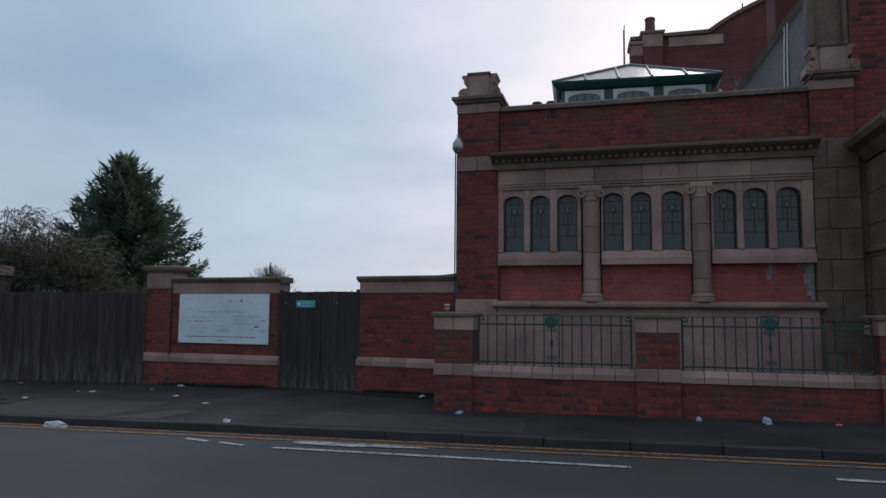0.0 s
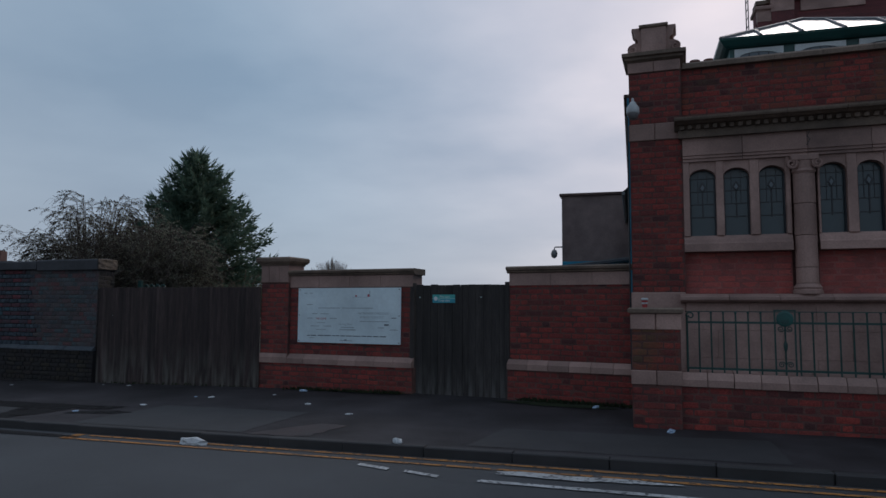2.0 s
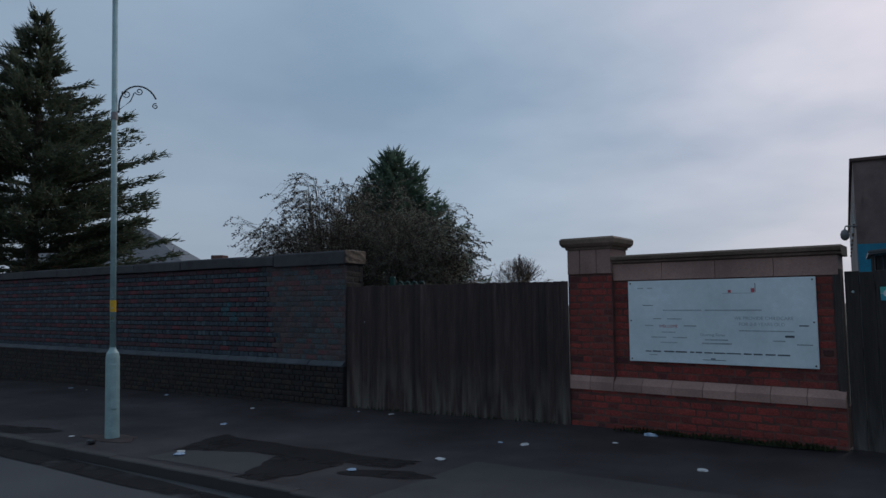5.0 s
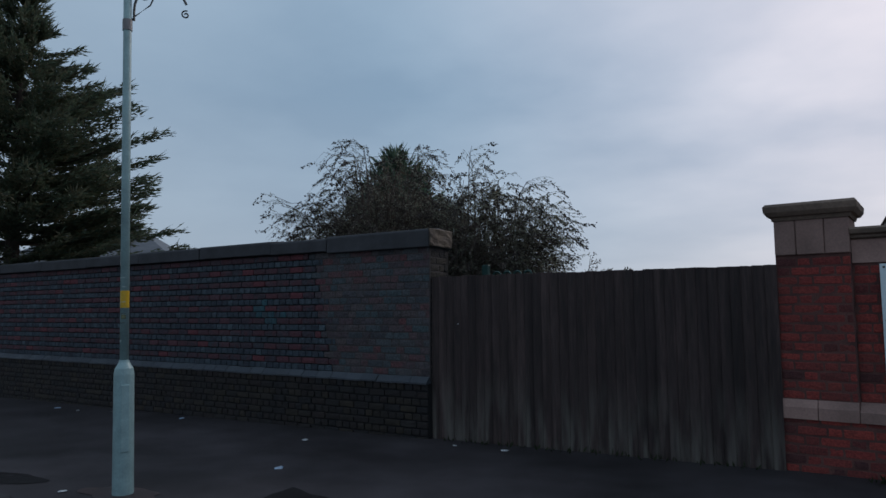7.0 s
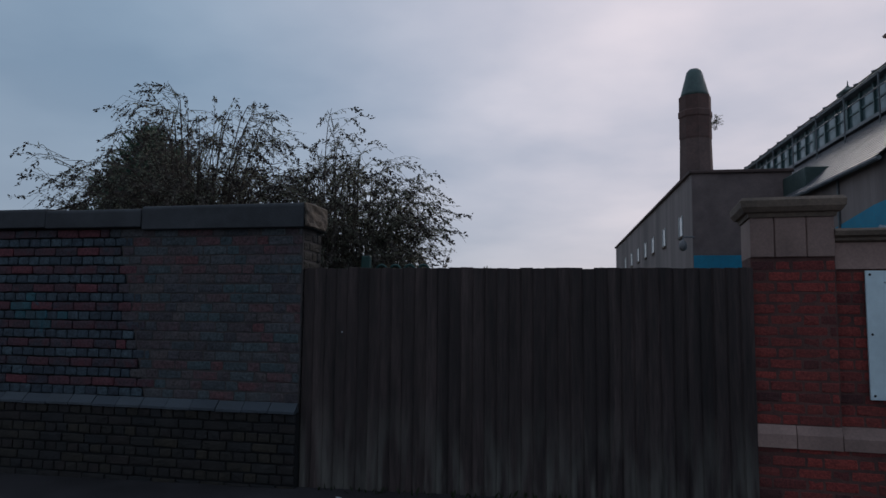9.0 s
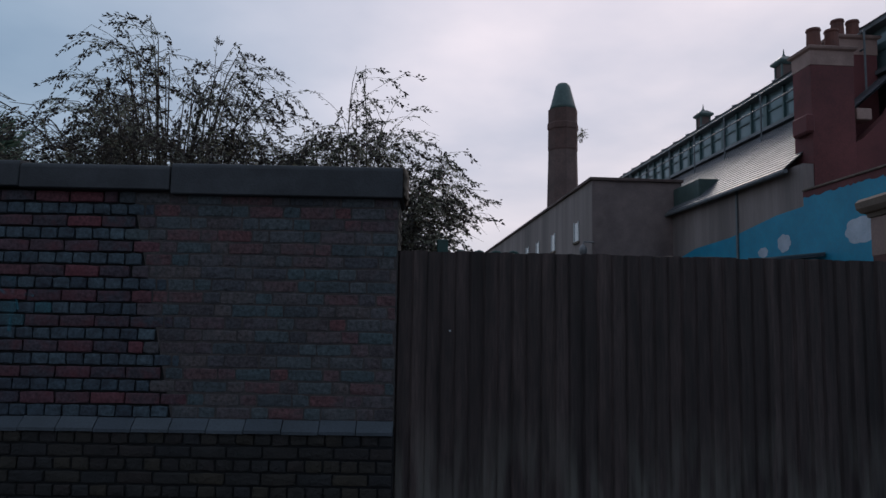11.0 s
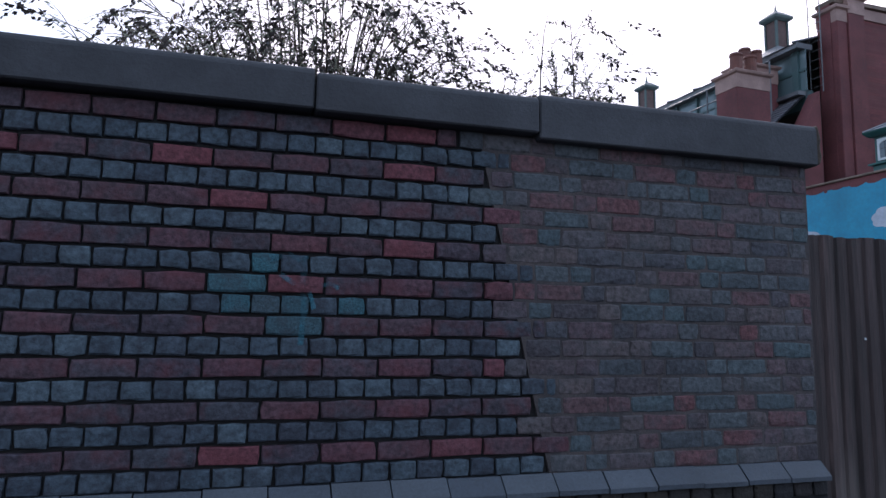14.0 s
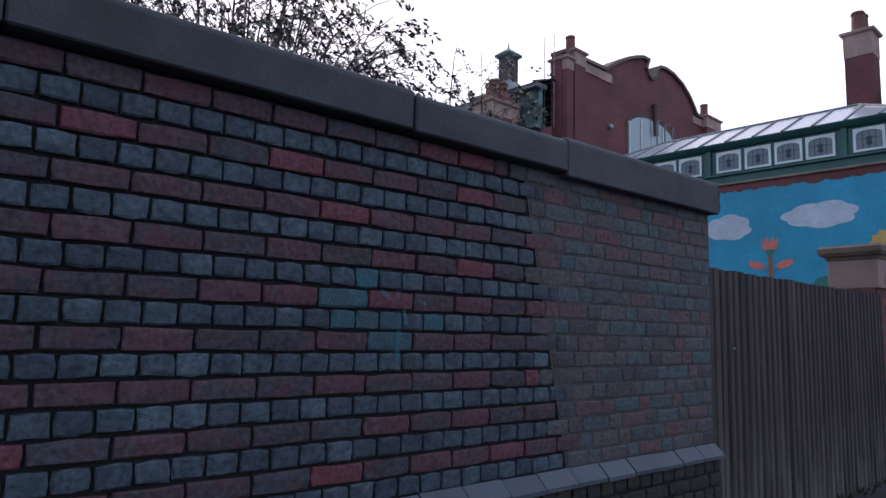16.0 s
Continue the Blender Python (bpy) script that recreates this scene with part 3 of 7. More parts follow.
kerb = empty("kerb", pose(0, 0, 0), "grey stone kerb along the pavement", "kerb", kind="structure")
rng = random.Random(5)
for k in range(46):
    x = -30 + k * 0.915
    bm = one(0.001, 0.914, 0.0, 0.13, -0.17, 0.0, 0.010)
    st = part("kerb_stone", bm, M["kerb"], kerb)
    st.matrix_basis = pose(x, kerb_y(x) - 0.13, gz(x) - 0.018 + rng.uniform(-0.004, 0.004), 0, -0.77, -2.86 + rng.uniform(-0.2, 0.2))


def paint_line(name, label, mat, pts, width, dz=-0.108, jag=0.0, kind="structure", seed=0):
    """A painted line on the road through (x, y) points."""
    r = random.Random(seed)
    v, f = [], []
    n = max(2, int(abs(pts[1][0] - pts[0][0]) / 0.12))
    for k in range(n + 1):
        t = k / n
        x, y = pts[0][0] + (pts[1][0] - pts[0][0]) * t, pts[0][1] + (pts[1][1] - pts[0][1]) * t
        for s in (-1, 1):
            yy = y + s * width / 2 + r.uniform(-jag, jag)
            v.append((x, yy, gz(x) + dz + 0.004 * min(3.0, kerb_y(x) - yy)))
    for k in range(n):
        f.append((2 * k, 2 * k + 2, 2 * k + 3, 2 * k + 1))
    return tagged(raw(name, v, f, mat), label, "road marking", kind=kind)


paint_line("yellow_line", "worn double yellow line beside the kerb", M["yellow_line"], [(-9.6, kerb_y(-9.6) - 0.24), (12, kerb_y(12) - 0.24)], 0.065, jag=0.006)
paint_line("yellow_line", "worn double yellow line beside the kerb", M["yellow_line"], [(-9.75, kerb_y(-9.75) - 0.45), (12, kerb_y(12) - 0.45)], 0.065, jag=0.006, seed=3)
paint_line("yellow_line", "worn yellow bar closing the double lines", M["yellow_line"], [(-9.80, kerb_y(-9.7) - 0.345), (-9.66, kerb_y(-9.7) - 0.345)], 0.30, jag=0.004, seed=8)
paint_line("white_line", "long worn white road line", M["white_line"], [(-4.55, -5.22), (-0.78, -5.56)], 0.085, jag=0.006, seed=4)
paint_line("white_line", "long worn white road line", M["white_line"], [(0.93, -5.76), (4.8, -6.1)], 0.085, jag=0.006, seed=5)
paint_line("white_line", "short worn white road line", M["white_line"], [(-5.80, -4.86), (-5.45, -4.98)], 0.085, jag=0.008, seed=6)
paint_line("white_line", "short worn white road line", M["white_line"], [(-5.28, -5.02), (-4.92, -5.16)], 0.085, jag=0.008, seed=7)


def on_ground(x, y, dz):
    """Just above the pavement, or at dz from the street's line on the road."""
    if dz < -0.05:
        return gz(x) + dz
    far = 0.6 if x < -4 else -0.9
    k = kerb_y(x)
    return gz(x) - 0.02 * (1 - max(0.0, min(1.0, (y - k) / (far - k)))) + 0.004 + 0.5 * (dz + 0.012)


def blot(name, label, mat, cx, cy, rx, ry, dz, turn=0.0, seed=0, category="stain", wob=0.3, n=34):
    """A flat patch with an uneven outline on the ground."""
    r = random.Random(seed)
    ph = [r.uniform(0, 6.3) for _ in range(4)]
    v, f = [], []
    for k in range(n):
        a = 2 * math.pi * k / n
        q = 1 + wob * (0.5 * math.sin(2 * a + ph[0]) + 0.35 * math.sin(3 * a + ph[1]) + 0.25 * math.sin(5 * a + ph[2]) + 0.15 * math.sin(9 * a + ph[3]))
        x, y = rx * q * math.cos(a), ry * q * math.sin(a)
        c, s = math.cos(turn), math.sin(turn)
        X, Y = cx + x * c - y * s, cy + x * s + y * c
        v.append((X, Y, on_ground(X, Y, dz)))
    f.append(list(range(n)))
    return tagged(raw(name, v, f, mat), label, category, kind="structure")


def slab(name, label, mat, pts, dz, jag=0.02, seed=0):
    """A straight-sided tarmac repair."""
    r = random.Random(seed)
    v = []
    for k in range(len(pts)):
        a, b = pts[k], pts[(k + 1) % len(pts)]
        for j in range(8):
            X, Y = a[0] + (b[0] - a[0]) * j / 8 + r.uniform(-jag, jag), a[1] + (b[1] - a[1]) * j / 8 + r.uniform(-jag, jag)
            v.append((X, Y, on_ground(X, Y, dz)))
    return tagged(raw(name, v, [list(range(len(v)))], mat), label, "patch", kind="structure")


slab("damp_patch", "dark damp tarmac patch on the pavement", M["damp"], [(-13.2, -3.2), (-13.42, -2.3), (-12.1, -2.5), (-10.4, -2.55), (-10.45, -2.86), (-11.6, -2.95), (-12.2, -2.9)], -0.008, 0.035, 11)
slab("damp_patch", "dark damp tarmac patch on the pavement", M["damp"], [(-11.9, -2.95), (-11.0, -2.9), (-11.1, -3.3), (-11.25, -3.8), (-11.6, -3.8)], -0.0075, 0.035, 13)
blot("damp_patch", "small dark damp patch on the pavement", M["damp"], -10.4, -3.1, 0.4, 0.16, -0.012, 0.2, 3)
blot("damp_patch", "dark damp patch near the kerb", M["damp"], -16.3, -3.2, 0.6, 0.25, -0.012, 0.1, 8)
blot("damp_patch", "long dark damp strip in the gutter", M["damp"], -14.6, kerb_y(-14.6) - 0.34, 4.6, 0.17, -0.106, -0.075, 9, wob=0.2, n=60)
blot("soil_stain", "brown soil round the foot of the lamp post", M["rust_patch"], -14.55, -3.05, 0.42, 0.2, -0.010, 0.1, 12)
slab("pavement_repair", "pale tarmac repair on the pavement", M["repair"], [(-13.2, -3.6), (-11.4, -3.7), (-11.3, -3.0), (-13.0, -2.9)], -0.014, 0.03, 6)
slab("pavement_repair", "reddish damp patch by the kerb", M["rust_patch"], [(-7.5, -4.1), (-6.75, -4.12), (-6.55, -3.35), (-6.95, -3.3)], -0.011, 0.03, 1)
slab("pavement_repair", "pale square tarmac repair on the pavement", M["repair"], [(-10.1, -3.9), (-7.6, -4.05), (-7.5, -2.5), (-9.9, -2.3)], -0.013, 0.02, 2)
slab("pavement_repair", "pale square tarmac repair on the pavement", M["repair"], [(-4.9, -4.2), (-1.9, -4.4), (-1.9, -3.3), (-4.7, -3.15)], -0.013, 0.02, 3)
blot("spilled_sand", "pale dried spill across the yellow lines", M["white_line"], -3.75, -4.95, 0.62, 0.10, -0.102, -0.06, 4, wob=0.5)
blot("weed_strip", "green moss and weeds at the foot of the wall", M["moss"], -4.3, -1.15, 0.9, 0.16, 0.008, -0.2, 5, wob=0.4)
blot("weed_strip", "green moss and weeds at the foot of the wall", M["moss"], -7.6, -0.33, 1.0, 0.06, 0.006, -0.12, 6, wob=0.4)


# ---- boundary: blue brick wall ----
WALL = pose(-13.46, 0.128, 0, 0, 0, -3.3)
wall_blue = empty("wall_blue_brick", WALL, "old blue and red brick boundary wall with dark coping", "wall", kind="structure")
part("core", one(-13, 0.0, 0.020, 0.42, -0.35, 2.19), M["mortar_dark"], wall_blue)
part("core", prism(bmesh.new(), [(-1.48, 0.6), (0.003, 0.6), (0.003, 2.185), (-1.84, 2.185)], 0.0045, 0.3), M["mortar_new"], wall_blue, "flush grey repaired pointing")
part("plinth_core", one(-13, 0.005, -0.036, 0.42, -0.35, 0.575), M["mortar_dark"], wall_blue)


def seam(z):
    """The ragged, toothed joint where the wall's end was rebuilt."""
    k = int(z / 0.0855)
    return -1.48 - 0.36 * (z - 0.6) / 1.58 + 0.118 * ((k * 7) % 3 - 1)


dirt = random.Random(31)


def old_face(x, z, mk):
    """A mist of spray paint covers some bricks near the scribble."""
    far = ((x + 2.66) / 0.30) ** 2 + ((z - 1.44) / 0.24) ** 2
    return "spray_" if far < dirt.uniform(-0.3, 1.1) and (mk == "blue_h_" or dirt.random() < 0.25) else mk


lay_bricks(wall_blue, -12.9, seam, 0.648, 2.187, 0.0855, 0.0, "english", 0.236, 0.009, ("blue_h_", "blue_s_"), uneven=True, seed=11, part_from=-3.75, lift=0.006, choose=old_face)
lay_bricks(wall_blue, seam, 0.0, 0.648, 2.187, 0.0855, 0.0, "flemish", 0.236, 0.006, ("blue_n_", "blue_n_"), uneven=True, seed=12, part_from=-0.9, lift=0.003)
lay_bricks(wall_blue, -12.9, 0.005, -0.2, 0.57, 0.0855, -0.05, "english", 0.236, 0.011, ("plinth_", "plinth_"), uneven=True, seed=13, part_from=1, lift=0.008)
rng = random.Random(3)
for k in range(52):
    x1 = 0.0 - k * 0.247
    bm = bmesh.new()
    extrude(bm, [(-0.072, 0.567), (-0.072, 0.588), (-0.004, 0.652), (0.03, 0.652), (0.03, 0.567)], x1 - 0.241, x1)
    ob = part("string_brick", bm, M["string"], wall_blue)
    ob.location = (0, rng.uniform(-0.004, 0.004), rng.uniform(-0.003, 0.003))
# the returned end of the wall, patched with browner brick
end_frame = empty("wall_end", WALL @ pose(0.002, 0.0, 0, 0, 0, 90), "browner brick end of the boundary wall", "wall", kind="structure")
lay_bricks(end_frame, 0.02, 0.40, 0.0, 2.187, 0.0855, -0.006, "flemish", 0.236, 0.012, ("plinth_", "plinth_"), seed=15, part_from=9)
cops = [(-1.56, 0.03, 2.165, 2.392), (-2.585, -1.568, 2.190, 2.372), (-4.10, -2.593, 2.20, 2.392), (-5.6, -4.108, 2.195, 2.385), (-7.1, -5.608, 2.20, 2.38), (-8.6, -7.108, 2.19, 2.38), (-10.1, -8.608, 2.2, 2.385), (-11.6, -10.108, 2.2, 2.38), (-13.0, -11.608, 2.2, 2.38)]
for k, (a, b, z0, z1) in enumerate(cops):
    bm = bmesh.new()
    r = random.Random(k)
    extrude(bm, [(-0.068, z0), (-0.068, z1 - 0.035), (-0.055, z1 - 0.012), (0.19, z1 + 0.012), (0.43, z1 - 0.015), (0.45, z1 - 0.04), (0.45, z0)], a, b)
    bmesh.ops.bevel(bm, geom=bm.edges[:], offset=0.007, segments=1, affect="EDGES")
    ob = part("coping_stone", bm, M["coping"], wall_blue)
    ob.location = (0, r.uniform(-0.006, 0.006), 0)
bm = one(0.03, 0.055, -0.06, 0.44, 2.175, 2.385, 0.01)
bmesh.ops.subdivide_edges(bm, edges=bm.edges[:], cuts=5, use_grid_fill=True)
for v in bm.verts:
    v.co.x += 0.02 * noise.noise(v.co * 14)
part("broken_face", bm, M["rough_stone"], wall_blue, "rough broken stone end face")
# spray paint marks on the bricks
graf = empty("graffiti", WALL, "turquoise sprayed scribble on blue bricks", "graffiti")
for w, pts in ((0.010, [(-2.74, 1.56), (-2.67, 1.585), (-2.62, 1.56)]), (0.010, [(-2.70, 1.50), (-2.64, 1.46), (-2.58, 1.43), (-2.56, 1.36)]), (0.012, [(-2.60, 1.58), (-2.61, 1.46), (-2.60, 1.34), (-2.61, 1.21)]), (0.009, [(-2.56, 1.44), (-2.50, 1.47), (-2.46, 1.45)])):
    bm = bmesh.new()
    rows_ = []
    for k, (xa, za) in enumerate(pts):
        p0, p1 = pts[max(0, k - 1)], pts[min(len(pts) - 1, k + 1)]
        d = Vector((p1[0] - p0[0], p1[1] - p0[1])).normalized()
        rows_.append([bm.verts.new((xa + d.y * w * s_, -0.0085, za - d.x * w * s_)) for s_ in (-1, 1)])
    for ra, rb in zip(rows_, rows_[1:]):
        bm.faces.new((ra[0], ra[1], rb[1], rb[0]))
    part("stroke", bm, M["graffiti"], graf)


# ---- timber fence ----
FENCE = pose(-13.455, 0.175, 0, 0, 0, -2.2)
fence = empty("timber_fence", FENCE, "dark weathered close-board timber fence, pale at the foot", "fence")
rng = random.Random(8)
nb = 37
for k in range(nb):
    x = 0.0 + k * 0.0992
    top = 1.815 - 0.012 * k / nb + rng.uniform(-0.006, 0.006)
    bm = bmesh.new()
    z0 = -0.10
    # feather-edge board: thick at one side, thin at the other
    extr = [(x, 0.0), (x + 0.018, -0.022), (x + 0.055, -0.022), (x + 0.108, -0.004), (x + 0.108, 0.006), (x, 0.008)]
    a = [bm.verts.new((px, py, z0)) for px, py in extr]
    b = [bm.verts.new((px, py, top + rng.uniform(-0.003, 0.003))) for px, py in extr]
    for j in range(len(extr)):
        bm.faces.new((a[j], a[(j + 1) % len(extr)], b[(j + 1) % len(extr)], b[j]))
    bm.faces.new(b)
    bmesh.ops.recalc_face_normals(bm, faces=bm.faces[:])
    ob = part("board", bm, M["wood"], fence)
    ob.location = (0, rng.uniform(-0.004, 0.004), 0)
for z in (0.3, 1.0, 1.6):
    part("rail", one(0, 3.6, 0.01, 0.06, z, z + 0.08), M["wood"], fence)
for x in (0.05, 1.8, 3.5):
    part("post", one(x - 0.05, x + 0.05, 0.06, 0.16, -0.2, 1.75), M["wood"], fence)
part("nail_mark", turned(bmesh.new(), [(0.007, 0), (0.007, 0.004)], 8), M["plastic_white"], fence, "small pale mark").matrix_basis = pose(0.37, -0.024, 1.265, 90, 0, 0)

# green steel railing seen over the fence
rail_green = empty("green_railing", pose(-13.05, 0.9, 0, 0, 0, -3), "green steel bow-top railing behind the fence", "railing")
part("post", one(-0.09, 0.0, -0.03, 0.03, -0.2, 1.98, 0.006), M["iron_green"], rail_green)
for k in range(4):
    x = 0.06 + k * 0.14
    bm = bmesh.new()
    tube(bm, [(x, 0, -0.2), (x, 0, 1.84)] + [(x + 0.05 - 0.05 * math.cos(a), 0, 1.84 + 0.05 * math.sin(a)) for a in (0.5, 1.0, 1.57, 2.1, 2.6)] + [(x + 0.1, 0, 1.84), (x + 0.1, 0, -0.2)], 0.014, 6)
    part("bow_bar", bm, M["iron_green"], rail_green)


# ---- red brick boundary wall with the sign ----
def block_row(parent, xs, prof, mat, name, gap=0.006):
    for a, b in zip(xs, xs[1:]):
        part(name, extrude(bmesh.new(), prof, a + gap / 2, b - gap / 2), mat, parent)


SW = pose(-9.845, 0.131, 0, 0, 0, -6.84)
wall_sign = empty("wall_red_brick", SW, "red brick wall with terracotta bands and gate pier", "wall", kind="structure")
part("core", one(0.08, 3.1, 0.012, 0.34, -0.3, 1.80), M["mortar_red"], wall_sign)
part("core", one(0.07, 0.66, -0.045, 0.4, -0.3, 1.89), M["mortar_red"], wall_sign)
part("core", one(0.62, 3.12, -0.05, 0.34, -0.3, 0.457), M["mortar_red"], wall_sign)
lay_bricks(wall_sign, 0.66, 3.1, 0.62, 1.80, 0.0832, 0.0, "flemish", 0.232, 0.010, ("red_", "red_"), seed=21)
lay_bricks(wall_sign, 0.07, 0.66, 0.62, 1.892, 0.0832, -0.058, "flemish", 0.232, 0.010, ("red_", "red_"), seed=22)
lay_bricks(wall_sign, 0.06, 3.12, -0.1, 0.457, 0.0832, -0.064, "flemish", 0.232, 0.010, ("red_", "red_"), seed=23)
block_row(wall_sign, [0.05, 0.35, 0.66], [(-0.085, 0.455), (-0.085, 0.555), (-0.06, 0.622), (0.02, 0.622), (0.02, 0.455)], M["terracotta_piece"], "string_block")
block_row(wall_sign, [0.66 + 0.351 * k for k in range(8)], [(-0.085, 0.457), (-0.085, 0.545), (-0.002, 0.622), (0.03, 0.622), (0.03, 0.457)], M["terracotta_piece"], "string_block")
block_row(wall_sign, [0.66 + 0.61 * k for k in range(5)], [(-0.014, 1.80), (-0.014, 2.0), (0.36, 2.0), (0.36, 1.80)], M["terracotta_piece"], "band_block")
MOULD = [(-0.014, 2.0), (-0.05, 2.015), (-0.05, 2.035), (-0.085, 2.05), (-0.095, 2.085), (-0.07, 2.105), (0.40, 2.105), (0.40, 2.0)]
part("coping", extrude(bmesh.new(), MOULD, 0.66, 3.14), M["terracotta_dark"], wall_sign)
for a, b in ((0.07, 0.24), (0.245, 0.465), (0.47, 0.66)):
    part("pier_block", one(a, b, -0.075, 0.42, 1.89, 2.2, 0.006), M["terracotta_piece"], wall_sign)
bm = bmesh.new()
cap_r = [(2.2, 0.012), (2.232, 0.02), (2.238, 0.045), (2.275, 0.07), (2.325, 0.075), (2.35, 0.055)]
loops = []
for z, o in cap_r:
    loops.append([bm.verts.new(p) for p in ((0.07 - o, -0.075 - o, z), (0.66 + o, -0.075 - o, z), (0.66 + o, 0.42 + o, z), (0.07 - o, 0.42 + o, z))])
for a, b in zip(loops, loops[1:]):
    for k in range(4):
        bm.faces.new((a[k], a[(k + 1) % 4], b[(k + 1) % 4], b[k]))
bm.faces.new(loops[0][::-1])
bm.faces.new(loops[-1])
part("pier_cap", bm, M["terracotta_dark"], wall_sign)

# the sign
sg = SW @ pose(0.86, -0.03, 0.83)
sign = empty("sign_board", sg, "pale blue-white faded notice board screwed to brick", "sign")
part("panel", one(0, 2.03, -0.012, 0.012, 0, 0.955, 0.003), M["board"], sign)
for x in (0.03, 2.0):
    for z in (0.03, 0.48, 0.925):
        part("screw", turned(bmesh.new(), [(0.010, 0), (0.008, 0.004)], 8), M["black_iron"], sign).matrix_basis = pose(x, -0.012, z, 90)
FT, DT, RT = M["faded_text"], M["dark_text"], M["red_text"]
lettering("WE PROVIDE CHILDCARE", 0.052, FT, sign, 1.21, -0.0135, 0.50)
lettering("FOR 0-8 YEARS OLD", 0.052, FT, sign, 1.26, -0.0135, 0.435)
lettering("WELCOME", 0.045, RT, sign, 0.37, -0.0135, 0.405)
lettering("Opening Times", 0.044, FT, sign, 0.84, -0.0135, 0.315)


def bars(rows, mat):
    for x, z, w, h in rows:
        part("text_bar", one(x, x + w, -0.0145, -0.012, z, z + h), mat, sign)


bars([(0.42, 0.60, 0.44, 0.012), (0.90, 0.60, 0.60, 0.012), (0.30, 0.50, 0.10, 0.012), (0.47, 0.50, 0.17, 0.010), (0.20, 0.42, 0.10, 0.012), (0.66, 0.42, 0.14, 0.012), (0.40, 0.345, 0.16, 0.012), (0.27, 0.285, 0.18, 0.012), (0.53, 0.285, 0.16, 0.012), (0.38, 0.225, 0.2, 0.012),
      (1.26, 0.375, 0.55, 0.012), (0.89, 0.265, 0.25, 0.016), (0.86, 0.225, 0.32, 0.016), (1.10, 0.79, 0.32, 0.006), (0.12, 0.86, 0.07, 0.012), (0.24, 0.86, 0.06, 0.012), (0.24, 0.08, 0.10, 0.01), (1.60, 0.27, 0.12, 0.012)], FT)
bars([(0.20, 0.118, 0.07, 0.012), (0.285, 0.118, 0.10, 0.015), (0.42, 0.120, 0.12, 0.015), (0.555, 0.120, 0.13, 0.015), (0.72, 0.121, 0.05, 0.015), (0.785, 0.121, 0.07, 0.015), (0.88, 0.121, 0.09, 0.013), (0.985, 0.121, 0.12, 0.013), (1.12, 0.121, 0.15, 0.013), (1.30, 0.121, 0.08, 0.015), (1.40, 0.121, 0.09, 0.015), (1.52, 0.121, 0.10, 0.015), (1.64, 0.121, 0.12, 0.015), (0.18, 0.66, 0.12, 0.007), (1.86, 0.435, 0.09, 0.012), (1.72, 0.315, 0.09, 0.022), (1.83, 0.24, 0.15, 0.006), (0.95, 0.055, 0.05, 0.012), (0.86, 0.045, 0.25, 0.006)], DT)
bars([(1.40, 0.80, 0.035, 0.045), (1.16, 0.80, 0.03, 0.03)], RT)
part("crack", one(1.44, 1.446, -0.0142, -0.012, 0.80, 0.90), DT, sign, "dark scratch line")

# ---- gates ----
GT = pose(-6.745, -0.245, 0, 0, 0, -11.0)
thing("gate_threshold", one(-0.05, 1.7, -0.02, 0.2, -0.25, 0.045), M["pavement"], "low worn stone threshold under the gate", "threshold", kind="structure", m=GT)
for side in (0, 1):
    g = empty("wooden_gate", GT @ pose(0.02 + 0.815 * side, 0.05, 0.0), "dark weathered boarded gate leaf, closed", "gate", group="pair of gate leaves")
    for k in range(6):
        w = 0.1345
        bm = one(k * w, k * w + w - 0.004, -0.022, 0.0, 0.0, 1.825 + random.Random(k + side * 9).uniform(-0.008, 0.008), 0.004)
        part("board", bm, M["wood_gate"], g)
    for z in (0.25, 0.95, 1.6):
        part("ledge", one(0.0, 0.80, 0.0, 0.035, z, z + 0.11), M["wood_gate"], g)
    part("hinge_mark", turned(bmesh.new(), [(0.014, 0), (0.01, 0.012)], 8), M["tape"], g, "pale bolt head").matrix_basis = pose(0.07 if side == 0 else 0.36, -0.022, 1.62, 90)
for x in (-0.045, 1.65):
    thing("gate_post", one(-0.035, 0.035, -0.03, 0.09, -0.1, 1.86, 0.006), M["wood_gate"], "dark timber gate post against the brick wall", "post", m=GT @ pose(x, 0.02, 0))
thing("cover_strip", one(-0.04, 0.04, -0.016, 0.0, 0.02, 1.80, 0.004), M["wood_gate"], "dark timber strip covering the joint of the gates", "strip", m=GT @ pose(0.832, 0.026, 0))
part_n = empty("notice", GT @ pose(0.33, 0.024, 1.53), "small turquoise notice fixed to the gate", "notice")
part("plate", one(0, 0.41, -0.006, 0.0, 0, 0.07, 0.002), M["notice"], part_n)
part("plate", one(0, 0.41, -0.006, 0.0, 0.07, 0.135, 0.002), M["notice_top"], part_n, "lighter green upper half")
lettering("Keep clear", 0.052, M["white_paint"], part_n, 0.105, -0.0075, 0.022)
lettering("Fire exit", 0.052, M["white_paint"], part_n, 0.135, -0.0075, 0.085)
part("dividing_line", one(0.0, 0.41, -0.008, -0.005, 0.068, 0.072), M["white_paint"], part_n)
part("symbol", turned(bmesh.new(), [(0.035, 0), (0.035, 0.002)], 14), M["white_paint"], part_n).matrix_basis = pose(0.06, -0.006, 0.07, 90)

